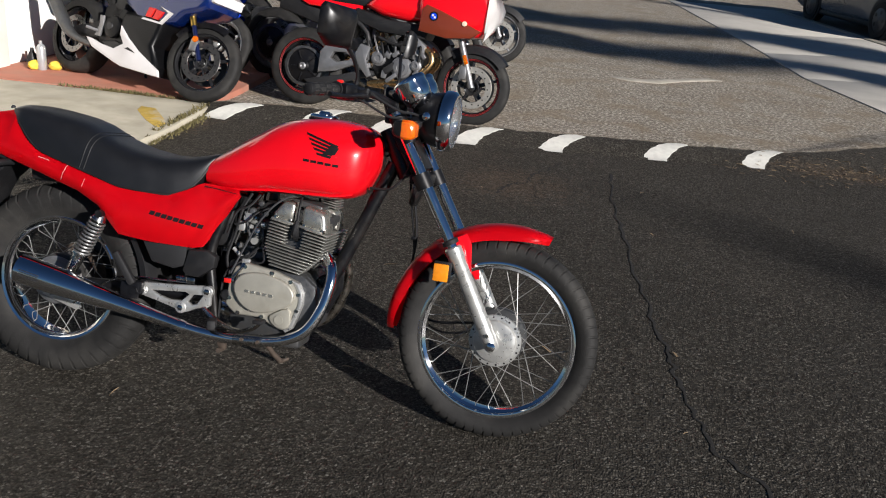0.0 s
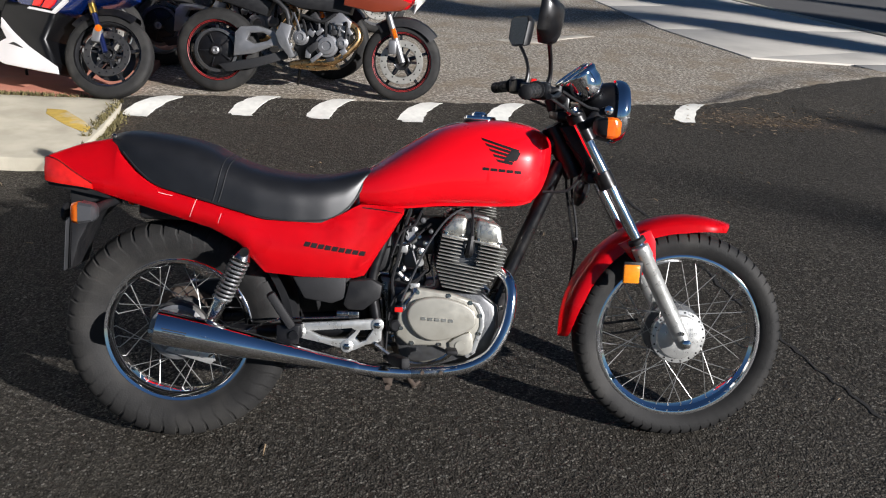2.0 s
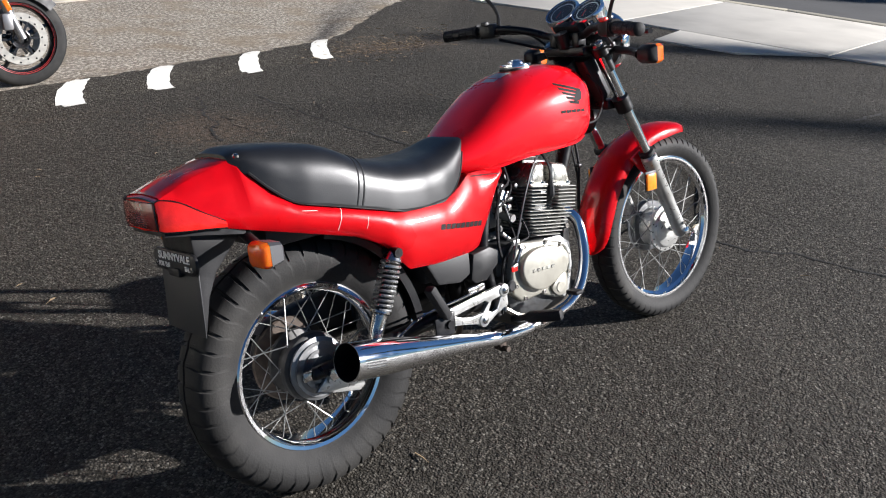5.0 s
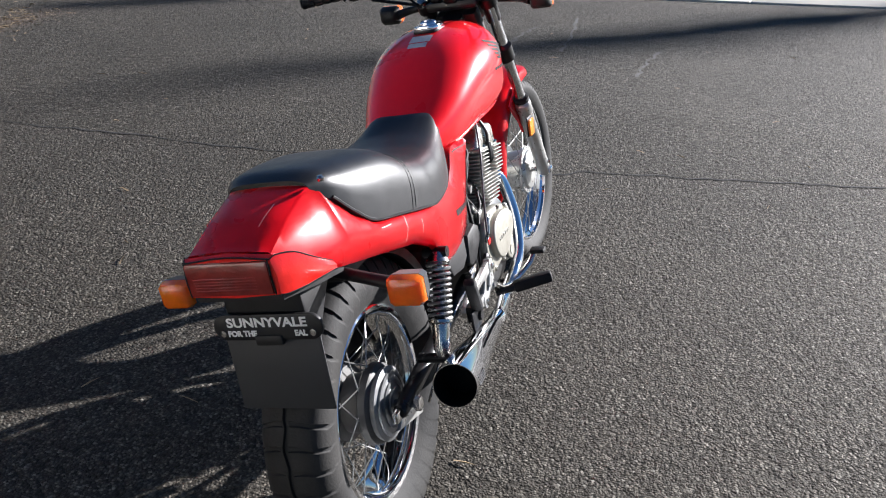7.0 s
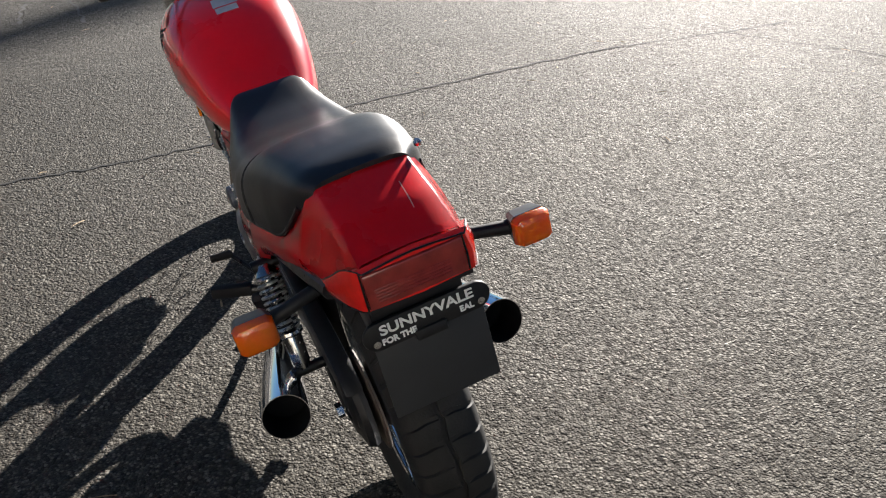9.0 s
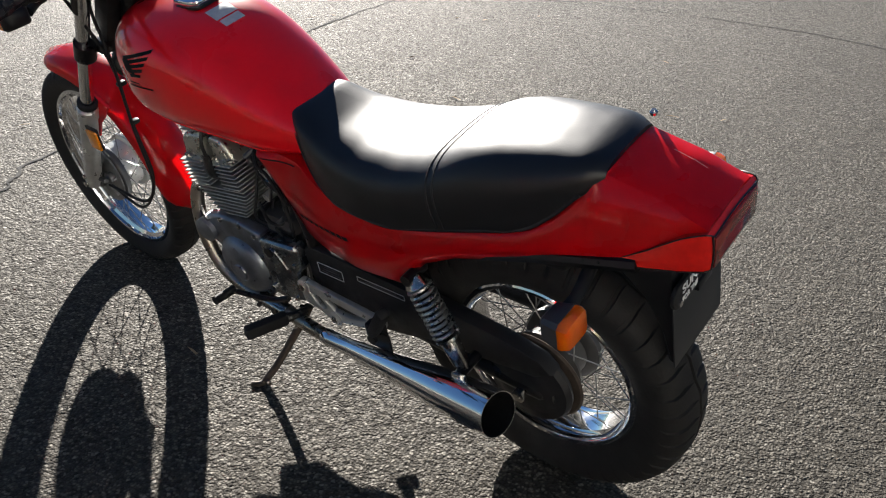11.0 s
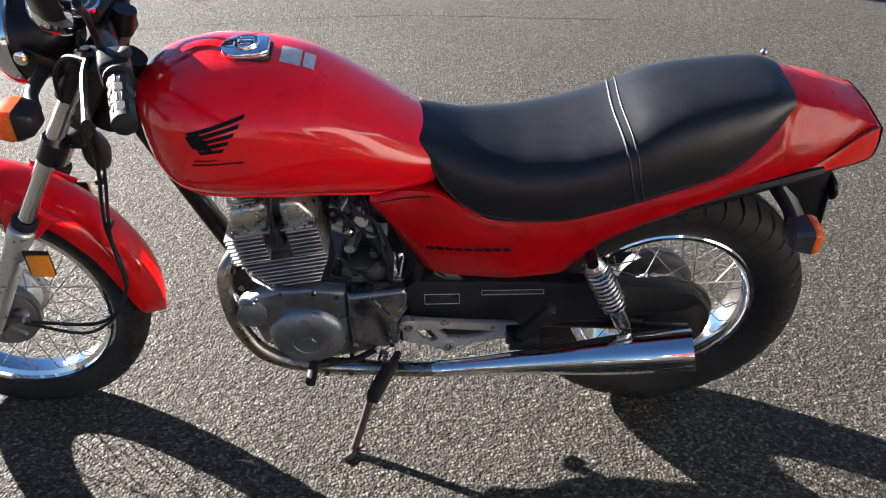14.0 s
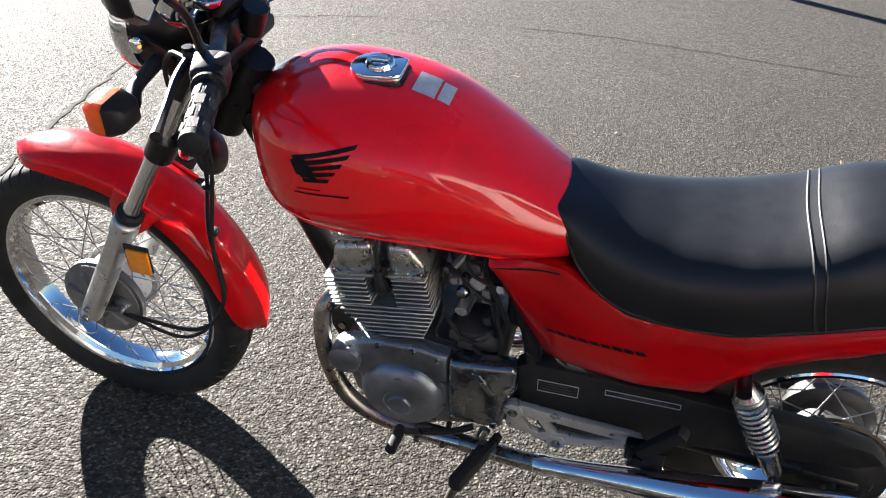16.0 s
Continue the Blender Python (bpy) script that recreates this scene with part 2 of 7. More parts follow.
def plate_with_holes(outer, holes, y0, y1, bevel=0.0):
    """A flat casting: an (x, z) outline with openings, drawn out from y0 to y1."""
    bm = bmesh.new()
    edges = []
    for loop in [outer, *holes]:
        vs = [bm.verts.new((p[0], y0, p[1])) for p in loop]
        edges += [bm.edges.new((vs[k], vs[(k + 1) % len(vs)])) for k in range(len(vs))]
    bmesh.ops.triangle_fill(bm, use_beauty=True, edges=edges)
    bmesh.ops.recalc_face_normals(bm, faces=bm.faces)
    rim = [e for e in bm.edges if e.is_boundary]
    bmesh.ops.dissolve_limit(bm, angle_limit=0.01, verts=bm.verts, edges=[e for e in bm.edges if not e.is_boundary])
    ext = bmesh.ops.extrude_face_region(bm, geom=bm.faces[:])
    top = [v for v in ext["geom"] if isinstance(v, bmesh.types.BMVert)]
    bmesh.ops.translate(bm, vec=(0, y1 - y0, 0), verts=top)
    bmesh.ops.recalc_face_normals(bm, faces=bm.faces)
    if bevel > 0:
        edge = [e for e in bm.edges if abs(e.verts[0].co.y - e.verts[1].co.y) < 1e-7 and len(e.link_faces) == 2 and e.calc_face_angle(0) > 0.8]
        bmesh.ops.bevel(bm, geom=edge, offset=bevel, segments=2, affect="EDGES", profile=0.5)
    return bm


def lerp(x, table):
    return float(np.interp(x, [r[0] for r in table], [r[1] for r in table]))


def soft(x, table, reach=0.03):
    """A table read with its corners rounded off."""
    w = (1, 3, 5, 6, 5, 3, 1)
    return sum(k * lerp(x + reach * (j - 3) / 3, table) for j, k in enumerate(w)) / sum(w)


def decal(shapes, target, axis, direction, lift=0.0012, cuts=3):
    """Flat outlines laid onto a surface. shapes: lists of points with two coordinates; axis: the one that the surface gives."""
    from_tree = BVH.FromBMesh(target)
    bm = bmesh.new()
    for shape in shapes:
        bm.faces.new([bm.verts.new((p[0], 0, p[1]) if axis == "y" else (p[0], p[1], 0)) for p in shape])
    for _ in range(cuts):
        bmesh.ops.triangulate(bm, faces=bm.faces[:])
        long_edges = [e for e in bm.edges if e.calc_length() > 0.008]
        if long_edges:
            bmesh.ops.subdivide_edges(bm, edges=long_edges, cuts=1)
    way = Vector((0, direction, 0)) if axis == "y" else Vector((0, 0, direction))
    for v in bm.verts:
        hit, normal, _, _ = from_tree.ray_cast(v.co - way * 2.0, way)
        if hit:
            v.co = hit - way * lift
    return bm


# ---- the red motorcycle ----
def tyre(bm_r, half, section, slots, slot_in=0.006, zigzag=True):
    """A tyre round y: outer radius, half width, side height; slots cut across both shoulders."""
    prof = [(-0.62, -0.93), (-0.80, -0.80), (-1.0, -0.50), (-0.97, -0.28), (-0.80, -0.115), (-0.60, -0.05), (-0.36, -0.02), (-0.1, -0.002), (-0.06, -0.002)]
    prof = prof + [(-0.045, -0.05), (0.045, -0.05)] + [(-a, b) for a, b in prof[::-1]]
    steps = []
    for k in range(slots):
        steps += [(k, 0.0, 0), (k, 0.72, 0), (k, 0.76, 1), (k, 0.92, 1), (k, 0.96, 0)]
    rows = []
    for k, u, cut in steps:
        row = []
        for n, (a, b) in enumerate(prof):
            shoulder = 0.3 < abs(a) < 0.99 and b > -0.3
            r = bm_r + b * section - (slot_in if cut and shoulder else 0)
            shift = 0.25 * (abs(a) - 0.3) * (1 if a > 0 else -1) if shoulder else 0
            wob = 0.05 * math.sin(2 * math.pi * (k + u) / 1.5) if zigzag and abs(a) < 0.12 else 0
            ang = 2 * math.pi * (k + u + (abs(shift) * 1.2)) / slots
            row.append((r * math.cos(ang), (a + wob) * half, r * math.sin(ang)))
        rows.append(row)
    return rings(rows, closed=False, caps=False, loop=True)


def spokes(rim_r, hub_r, hub_half, count=36, r=0.0014):
    out = []
    for k in range(count):
        side = 1 if k % 2 else -1
        cross = 1 if (k // 2) % 2 else -1
        a = 2 * math.pi * k / count
        h = a + cross * radians(48)
        out.append(rod((rim_r * math.cos(a), side * 0.006, rim_r * math.sin(a)),
                       (hub_r * math.cos(h), side * hub_half, hub_r * math.sin(h)), r, 5))
    return out


def wire_wheel(parent, centre, radius, half, section, rim_r, slots, hub_r, hub_half, front):
    m = Matrix.Translation(centre)
    part("tyre", moved(tyre(radius, half, section, slots, 0.0042 if front else 0.006), m), RUBBER, parent, "worn black rubber tyre")
    rim = lathe([(rim_r + 0.005, -half * 0.66), (rim_r + 0.001, -half * 0.70), (rim_r - 0.007, -half * 0.67), (rim_r - 0.009, -half * 0.5), (rim_r - 0.018, -half * 0.36),
                 (rim_r - 0.02, 0), (rim_r - 0.018, half * 0.36), (rim_r - 0.009, half * 0.5), (rim_r - 0.007, half * 0.67), (rim_r + 0.001, half * 0.70), (rim_r + 0.005, half * 0.66),
                 (rim_r + 0.004, half * 0.4), (rim_r - 0.008, half * 0.2), (rim_r - 0.008, -half * 0.2), (rim_r + 0.004, -half * 0.4)], (0, 0, 0), "y", 72, loop=True)
    rim_ob = part("rim", moved(rim, m), CHROME, parent, "chrome wheel rim")
    for s in spokes(rim_r - 0.018, hub_r - 0.006, hub_half):
        part("spoke", moved(s, m), SPOKE, rim_ob)
    return m


bike = new("motorcycle")
bike.matrix_world = pose(0, 0, 0, -LEAN, 0, 0)
tagged(bike, "red standard motorcycle with black seat leaning on its side stand", "motorcycle")

FX, FZ, RX, RZ = 1.419, 0.318, 0.008, 0.296
# front wheel
front = new("front_wheel")
front.parent = bike
fm = wire_wheel(front, (FX, 0.0, FZ), 0.302, 0.047, 0.071, 0.235, 60, 0.078, 0.034, True)
part("hub", moved(lathe([(0.02, -0.052), (0.05, -0.05), (0.062, -0.046), (0.066, -0.038), (0.078, -0.036), (0.080, -0.030), (0.078, -0.024), (0.066, -0.022), (0.064, 0.028)], (0, 0, 0), "y", 48, caps=True), fm), ALLOY_LIGHT, front, "brushed alloy drum hub")
# The hub's left half takes a darker alloy in place of its shade.
part("brake_drum", moved(lathe([(0.064, 0.028), (0.084, 0.030), (0.087, 0.034), (0.087, 0.046), (0.082, 0.051), (0.03, 0.058)], (0, 0, 0), "y", 48, caps=True), fm), ALLOY, front, "cast brake drum in darker alloy for its shaded side")
holes = bmesh.new()
for k in range(18):
    a = 2 * math.pi * k / 18
    add(holes, lathe([(0.003, -0.0375), (0.003, -0.0355)], (0.0725 * math.cos(a), 0, 0.0725 * math.sin(a)), "y", 8, caps=True))
part("rivets", moved(holes, fm), BLACK, front)
part("brake_plate", moved(lathe([(0.082, 0.05), (0.086, 0.056), (0.07, 0.06), (0.03, 0.068)], (0, 0, 0), "y", 40, caps=True), fm), PLATE, front, "grey cast brake plate")
for k in range(7):
    a = radians(20 + 51 * k)
    part("plate_rib", moved(moved(rbox((0.050, 0.062, 0), (0.045, 0.014, 0.006), 0.002), Matrix.Rotation(-a, 4, "Y")), fm), PLATE, front)
part("plate_boss", moved(lathe([(0.03, 0.062), (0.03, 0.080), (0.022, 0.088), (0.0, 0.088)], (0.0, 0, 0.0), "y", 20), fm), ALLOY, front)
part("plate_boss", moved(lathe([(0.016, 0.055), (0.016, 0.075), (0.010, 0.080), (0.0, 0.080)], (-0.055, 0, 0.012), "y", 16), fm), ALLOY, front)
part("brake_arm", add(rod((FX - 0.02, 0.085, FZ + 0.01), (FX - 0.075, 0.09, FZ + 0.02), 0.007), rod((FX - 0.02, 0.05, FZ + 0.01), (FX - 0.02, 0.095, FZ + 0.01), 0.01)), ALLOY, front)
part("axle", rod((FX, -0.118, FZ), (FX, 0.118, FZ), 0.008, 12), CHROME_WORN, front)
part("axle_nut", turned([(0.0, 0), (0.013, 0), (0.014, 0.003), (0.014, 0.011), (0.009, 0.014), (0.0, 0.014)], (FX, -0.107, FZ), (FX, -0.2, FZ), 6), CHROME, front)
# parts that turn with the bars
steered = {front}
# rear wheel
rear = new("rear_wheel")
rear.parent = bike
rm = wire_wheel(rear, (RX, 0, RZ), 0.306, 0.067, 0.116, 0.197, 44, 0.078, 0.036, False)
part("hub", moved(lathe([(0.02, -0.055), (0.075, -0.05), (0.082, -0.044), (0.084, -0.03), (0.078, -0.024), (0.062, -0.02), (0.06, 0.02), (0.078, 0.026), (0.08, 0.034), (0.06, 0.05), (0.02, 0.06)],
                        (0, 0, 0), "y", 48, caps=True), rm), DARK_HUB, rear, "dull dark alloy drum hub")
part("brake_plate", moved(lathe([(0.072, -0.05), (0.076, -0.062), (0.06, -0.068), (0.022, -0.074)], (0, 0, 0), "y", 40, caps=True), rm), PLATE, rear, "dull alloy brake plate")
for r, h in ((0.066, 0.070), (0.048, 0.073), (0.032, 0.078)):
    part("plate_ring", moved(lathe([(r, -h + 0.004), (r, -h), (r - 0.008, -h), (r - 0.008, -h + 0.004)], (0, 0, 0), "y", 36, loop=True), rm), PLATE, rear)
part("brake_arm", add(prism([(-0.02, 0.25), (0.10, 0.215), (0.115, 0.225), (0.11, 0.245), (0.02, 0.285)], -0.086, -0.078, 0.002), rod((0.02, -0.06, 0.27), (0.02, -0.095, 0.27), 0.01)), ALLOY_LIGHT, rear)
part("sprocket", moved(lathe([(0.03, 0.058), (0.10, 0.06), (0.104, 0.064), (0.10, 0.068), (0.03, 0.07)], (0, 0, 0), "y", 48, caps=True), rm), RUST, rear)
part("axle", rod((RX, -0.125, RZ), (RX, 0.125, RZ), 0.0085, 12), CHROME_WORN, rear)
for s in (-1, 1):
    part("axle_nut", turned([(0.0, 0), (0.015, 0), (0.015, 0.012), (0.0, 0.014)], (RX, s * 0.118, RZ), (RX, s * 0.3, RZ), 6), CHROME_WORN, rear)

# fuel tank
TANK = [  # x, half width, top, bottom
    (0.490, 0.090, 0.748, 0.664), (0.520, 0.102, 0.766, 0.660), (0.560, 0.116, 0.793, 0.656), (0.62, 0.132, 0.834, 0.658), (0.70, 0.147, 0.880, 0.666),
    (0.78, 0.157, 0.902, 0.669), (0.86, 0.157, 0.909, 0.671), (0.91, 0.150, 0.906, 0.675), (0.95, 0.136, 0.898, 0.686), (0.98, 0.112, 0.886, 0.716), (1.004, 0.07, 0.868, 0.772), (1.012, 0.03, 0.852, 0.815)]


def tank_section(x, w, top, bot, n=36):
    mid = bot + (top - bot) * 0.52
    row = []
    for k in range(n):
        a = 2 * math.pi * (k + 0.5) / n
        c, s = math.cos(a), math.sin(a)
        if s >= 0:
            y = w * math.copysign(abs(c) ** (2 / 2.5), c)
            z = mid + (top - mid) * abs(s) ** (2 / 2.15)
        else:
            y = w * math.copysign(abs(c) ** (2 / 5.5), c) * (1 - 0.10 * abs(s) ** 3)
            z = mid - (mid - bot) * abs(s) ** (2 / 3.6)
        row.append((x, y, z))
    return row


tank_bm = rings([tank_section(*r) for r in spline(TANK, 5)])
tank_copy = tank_bm.copy()
tank = part("fuel_tank", tank_bm, RED, bike, "glossy red painted fuel tank with small scuffs")
for s in (-1, 1):
    part("tank_rim", tube([(x, s * w * 0.79, lo + 0.0125 * (hi - lo) / 0.23) for x, w, hi, lo in TANK[1:-3]], 0.004, 6, 4), RED, tank)
# filler cap
cap_m = pose(0.816, 0, 0.904, 0, 1.5, 0) @ Matrix.Scale(0.88, 4)
lid = [(0.004 + 0.043 * math.cos(a), 0.043 * math.sin(a)) for a in (radians(-78 + 13 * k) for k in range(13))]
lid += [(-0.030, 0.038), (-0.047, 0.030), (-0.050, 0.026), (-0.050, -0.026), (-0.047, -0.030), (-0.030, -0.038)]
cap = part("filler_cap", moved(moved(prism(lid, 0.0, 0.015, 0.004), Matrix.Rotation(radians(90), 4, "X")), cap_m), CHROME, tank, "chrome filler cap with a squared hinge end")
part("lock_dial", moved(lathe([(0.026, 0.013), (0.026, 0.020), (0.023, 0.024), (0.018, 0.024), (0.016, 0.021), (0.0, 0.022)], (-0.006, 0, 0), "z", 24), cap_m), CHROME, cap, "round chrome lock dial")
part("lock_cover", moved(rbox((-0.006, 0, 0.025), (0.034, 0.011, 0.006), 0.002), cap_m), CHROME, cap)
part("cap_gasket", moved(moved(prism([(x * 1.06, y * 1.06) for x, y in lid], -0.006, 0.002, 0.001), Matrix.Rotation(radians(90), 4, "X")), cap_m), BLACK, cap)
# label, wing emblem and name strips
part("caution_label", decal([[(0.720, -0.028), (0.755, -0.030), (0.755, 0.026), (0.720, 0.028)], [(0.697, -0.024), (0.716, -0.024), (0.716, 0.026), (0.697, 0.026)]], tank_copy, "z", -1), STICKER, tank, "small silver caution label")
for side in (-1, 1):
    feathers = []
    for k in range(5):
        z0 = 0.862 - k * 0.0135
        x0 = 0.803 + k * 0.010
        feathers.append([(x0, z0), (x0 + 0.004, z0 - 0.007), (0.902 - k * 0.004, z0 - 0.036 + k * 0.0055), (0.905 - k * 0.004, z0 - 0.029 + k * 0.0055)])
    feathers.append([(0.885, 0.835), (0.908, 0.826), (0.898, 0.806), (0.862, 0.801), (0.868, 0.812)])
    part("wing_emblem", decal(feathers, tank_copy, "y", -side, cuts=4), DECAL, tank, "black wing emblem")
    bars = [[(0.808 + k * 0.0215, 0.778 - k * 0.0015), (0.8255 + k * 0.0215, 0.7775 - k * 0.0015), (0.8255 + k * 0.0215, 0.785 - k * 0.0015), (0.808 + k * 0.0215, 0.7855 - k * 0.0015)] for k in range(5)]
    if side > 0:
        bars = [[(0.815, 0.779), (0.905, 0.770), (0.905, 0.7725), (0.815, 0.782)], [(0.86, 0.7835), (0.90, 0.779), (0.90, 0.781), (0.86, 0.7855)]]
    part("name_strip", decal(bars, tank_copy, "y", -side), DECAL, tank, "faded black name strip")
    for k in (2, 3, 5):
        part("scuff", decal([[(0.70 + 0.03 * k, 0.677), (0.711 + 0.03 * k, 0.6765), (0.713 + 0.03 * k, 0.679), (0.703 + 0.03 * k, 0.6795)]], tank_copy, "y", -side, 0.0009), SCRATCH, tank)
tank_copy.free()

# side covers and tail in one red moulding
EDGE_LOW = [(-0.308, 0.712), (-0.295, 0.709), (-0.185, 0.679), (-0.033, 0.636), (0.106, 0.597), (0.18, 0.560), (0.222, 0.512), (0.25, 0.484), (0.34, 0.475), (0.479, 0.471), (0.509, 0.478), (0.545, 0.532), (0.60, 0.630), (0.61, 0.645)]
EDGE_TOP = [(-0.312, 0.766), (-0.24, 0.793), (-0.138, 0.818), (-0.079, 0.737), (-0.031, 0.703), (0.093, 0.673), (0.248, 0.631), (0.393, 0.622), (0.451, 0.648), (0.49, 0.672), (0.61, 0.668)]
COVER_W = [(-0.312, 0.079), (-0.28, 0.091), (-0.19, 0.113), (-0.1, 0.127), (0.0, 0.138), (0.1, 0.147), (0.2, 0.154), (0.36, 0.150), (0.45, 0.136), (0.52, 0.120), (0.61, 0.112)]
rows = []
for x in sorted({*[-0.312 + 0.922 * k / 64 for k in range(65)], -0.138, -0.142}):
    low, top, w = lerp(x, EDGE_LOW), lerp(x, EDGE_TOP), lerp(x, COVER_W)
    tail = min(1.0, max(0.0, (-0.06 - x) / 0.09))
    h = top - low
    crest = 0.072 * tail + (w - 0.016) * (1 - tail)
    arch = 0.004 * tail - 0.02 * (1 - tail)
    shoulder = low + h * (0.55 - 0.05 * tail)
    flank = [(w - 0.010, low), (w - 0.002, low + h * 0.08), (w, low + h * 0.20), (w - 0.003, low + h * 0.34), (w - (w - crest) * 0.48, low + h * 0.66), (crest + 0.002, top - 0.003), (crest - 0.003, top)]
    right = [(w - 0.016, low), (w - 0.006, low + h * 0.10), (w, low + h * 0.32), (w + 0.002, shoulder), ((w + crest) / 2 + 0.004 + 0.007 * tail, low + h * (0.83 - 0.02 * tail)), (crest + 0.003 * tail, top - 0.002), (crest - 0.012 + 0.006 * tail, top)]
    right = [(a[0] + (b[0] - a[0]) * tail, a[1] + (b[1] - a[1]) * tail) for a, b in zip(right, flank)]
    half = [(x, -y, z) for y, z in right]
    other = [(x, y, z) for y, z in right[::-1]]
    rows.append([*half, (x, -crest * 0.5, top + arch * 0.7), (x, 0, top + arch), (x, crest * 0.5, top + arch * 0.7), *other])
fair = rings(rows, closed=False, caps=False)
fair_copy = fair.copy()
bmesh.ops.solidify(fair, geom=fair.faces[:], thickness=-0.004)
fairing = part("tail_fairing", fair, RED, bike, "red plastic side covers and tail with scratches")
for side in (-1, 1):
    bars = []
    for k in range(9):
        x = 0.348 + k * 0.0180
        z = 0.565 - k * 0.0030
        bars.append([(x, z - 0.0055), (x + 0.0150, z - 0.0075), (x + 0.0200, z + 0.0045), (x + 0.005, z + 0.0065)])
    if side > 0:
        bars = [[(p[0], 0.562 - (0.562 - p[1]) * 0.55) for p in q] for q in bars]
    for bar in bars:
        part("name_bar", decal([bar], fair_copy, "y", -side), DECAL, fairing, "faded black model name bar")
for shape in ([(0.0555, 0.624), (0.057, 0.624), (0.0745, 0.672), (0.0725, 0.672)], [(0.1285, 0.612), (0.130, 0.612), (0.138, 0.637), (0.1365, 0.637)], [(-0.025, 0.6835), (0.012, 0.6765), (0.012, 0.678), (-0.025, 0.685)]):
    part("scratch", decal([shape], fair_copy, "y", 1, 0.001), SCRATCH, fairing)
part("scratch", decal([[(0.056, 0.60), (0.0585, 0.60), (0.056, 0.615), (0.0545, 0.615)]], fair_copy, "y", -1, 0.001), SCRATCH, fairing)
part("scratch", decal([[(-0.262, -0.032), (-0.26, -0.0335), (-0.205, -0.0375), (-0.205, -0.036)]], fair_copy, "z", -1, 0.001), SCRATCH, fairing)
part("seam_groove", decal([[(0.498, 0.6635), (0.604, 0.6525), (0.604, 0.6505), (0.498, 0.6605)]], fair_copy, "y", 1, 0.0008), DECAL, fairing)
part("seam_groove", decal([[(0.498, 0.6635), (0.604, 0.6525), (0.604, 0.6505), (0.498, 0.6605)]], fair_copy, "y", -1, 0.0008), DECAL, fairing)
fair_copy.free()

# seat
SEAT_TOP = [(-0.152, 0.822), (-0.13, 0.836), (-0.05, 0.832), (0.05, 0.818), (0.10, 0.803), (0.14, 0.780), (0.18, 0.763), (0.25, 0.744), (0.336, 0.733), (0.42, 0.738), (0.48, 0.753), (0.515, 0.764), (0.528, 0.758)]
SEAT_LOW = [(-0.152, 0.80), (-0.12, 0.778), (-0.079, 0.735), (-0.031, 0.700), (0.093, 0.668), (0.248, 0.626), (0.393, 0.618), (0.451, 0.640), (0.486, 0.69), (0.51, 0.742), (0.528, 0.750)]
SEAT_W = [(-0.152, 0.072), (-0.14, 0.087), (-0.12, 0.100), (-0.08, 0.116), (0.0, 0.134), (0.12, 0.147), (0.22, 0.151), (0.32, 0.143), (0.40, 0.128), (0.46, 0.108), (0.50, 0.088), (0.528, 0.06)]
rows = []
for k in range(61):
    x = -0.152 + 0.68 * k / 60
    top, low, w = soft(x, SEAT_TOP), soft(x, SEAT_LOW, 0.015), soft(x, SEAT_W, 0.02)
    row = []
    for j in range(25):
        a = math.pi * j / 24
        y = -w * math.copysign(abs(math.cos(a)) ** 0.56, math.cos(a))
        z = low + (top - low) * math.sin(a) ** 0.52 if 0 < j < 24 else low
        row.append((x, y, z))
    rows.append([*row, (x, w * 0.9, low - 0.004), (x, -w * 0.9, low - 0.004)])
seat_bm = rings(rows)
seat_copy = seat_bm.copy()
seat = part("seat", seat_bm, SEAT, bike, "black vinyl dual seat with a creased strap line")
tree = BVH.FromBMesh(seat_copy)
for off, r in ((0.0, 0.0024), (0.0150, 0.0028)):
    pts = []
    for j in range(25):
        a = math.pi * (0.04 + 0.92 * j / 24)
        up = math.sin(a)
        x = 0.076 + off + 0.068 * up ** 0.8
        p0 = Vector((x, 0, 0.60))
        way = Vector((0, -math.cos(a) * 1.0, max(0.12, up) * 0.85)).normalized()
        hit = tree.ray_cast(p0 + way * 0.6, -way)[0]
        if hit:
            pts.append(tuple(hit - way * r * 0.35))
    part("strap_seam", tube(pts, r, 6, 2), STRAP, seat)
part("piping", tube([(x, -lerp(x, SEAT_W) * 0.985, lerp(x, SEAT_LOW) + 0.004) for x in (-0.12, -0.08, -0.03, 0.05, 0.15, 0.25, 0.35, 0.42, 0.47, 0.50)], 0.0035, 6, 4), PLASTIC, seat)
part("piping", tube([(x, lerp(x, SEAT_W) * 0.985, lerp(x, SEAT_LOW) + 0.004) for x in (-0.12, -0.08, -0.03, 0.05, 0.15, 0.25, 0.35, 0.42, 0.47, 0.50)], 0.0035, 6, 4), PLASTIC, seat)
part("seat_knob", moved(lathe([(0.006, 0), (0.007, 0.005), (0.004, 0.009)], (0, 0, 0), "z", 10, caps=True), pose(-0.142, -0.096, 0.818)), CHROME_WORN, seat)
seat_copy.free()

# tail lamp, plate and rear signals
rows = []
for x, w, lo, hi in ((-0.195, 0.1145, 0.684, 0.698), (-0.235, 0.108, 0.689, 0.722), (-0.28, 0.098, 0.693, 0.752), (-0.313, 0.086, 0.697, 0.762), (-0.322, 0.079, 0.700, 0.758)):
    rows.append([(x, -w, lo), (x, -w - 0.002, (lo + hi) / 2), (x, -w + 0.004, hi), (x, 0, hi + 0.006), (x, w - 0.004, hi), (x, w + 0.002, (lo + hi) / 2), (x, w, lo), (x, 0, lo - 0.004)])
lamp_rows = rows
lamp = part("tail_lamp", rings(rows), LENS_RED, bike, "red plastic tail lamp lens")
for k in (2, 4):
    part("lens_seam", tube([r[k] for r in lamp_rows], 0.0012, 6, 3), BLACK, lamp)
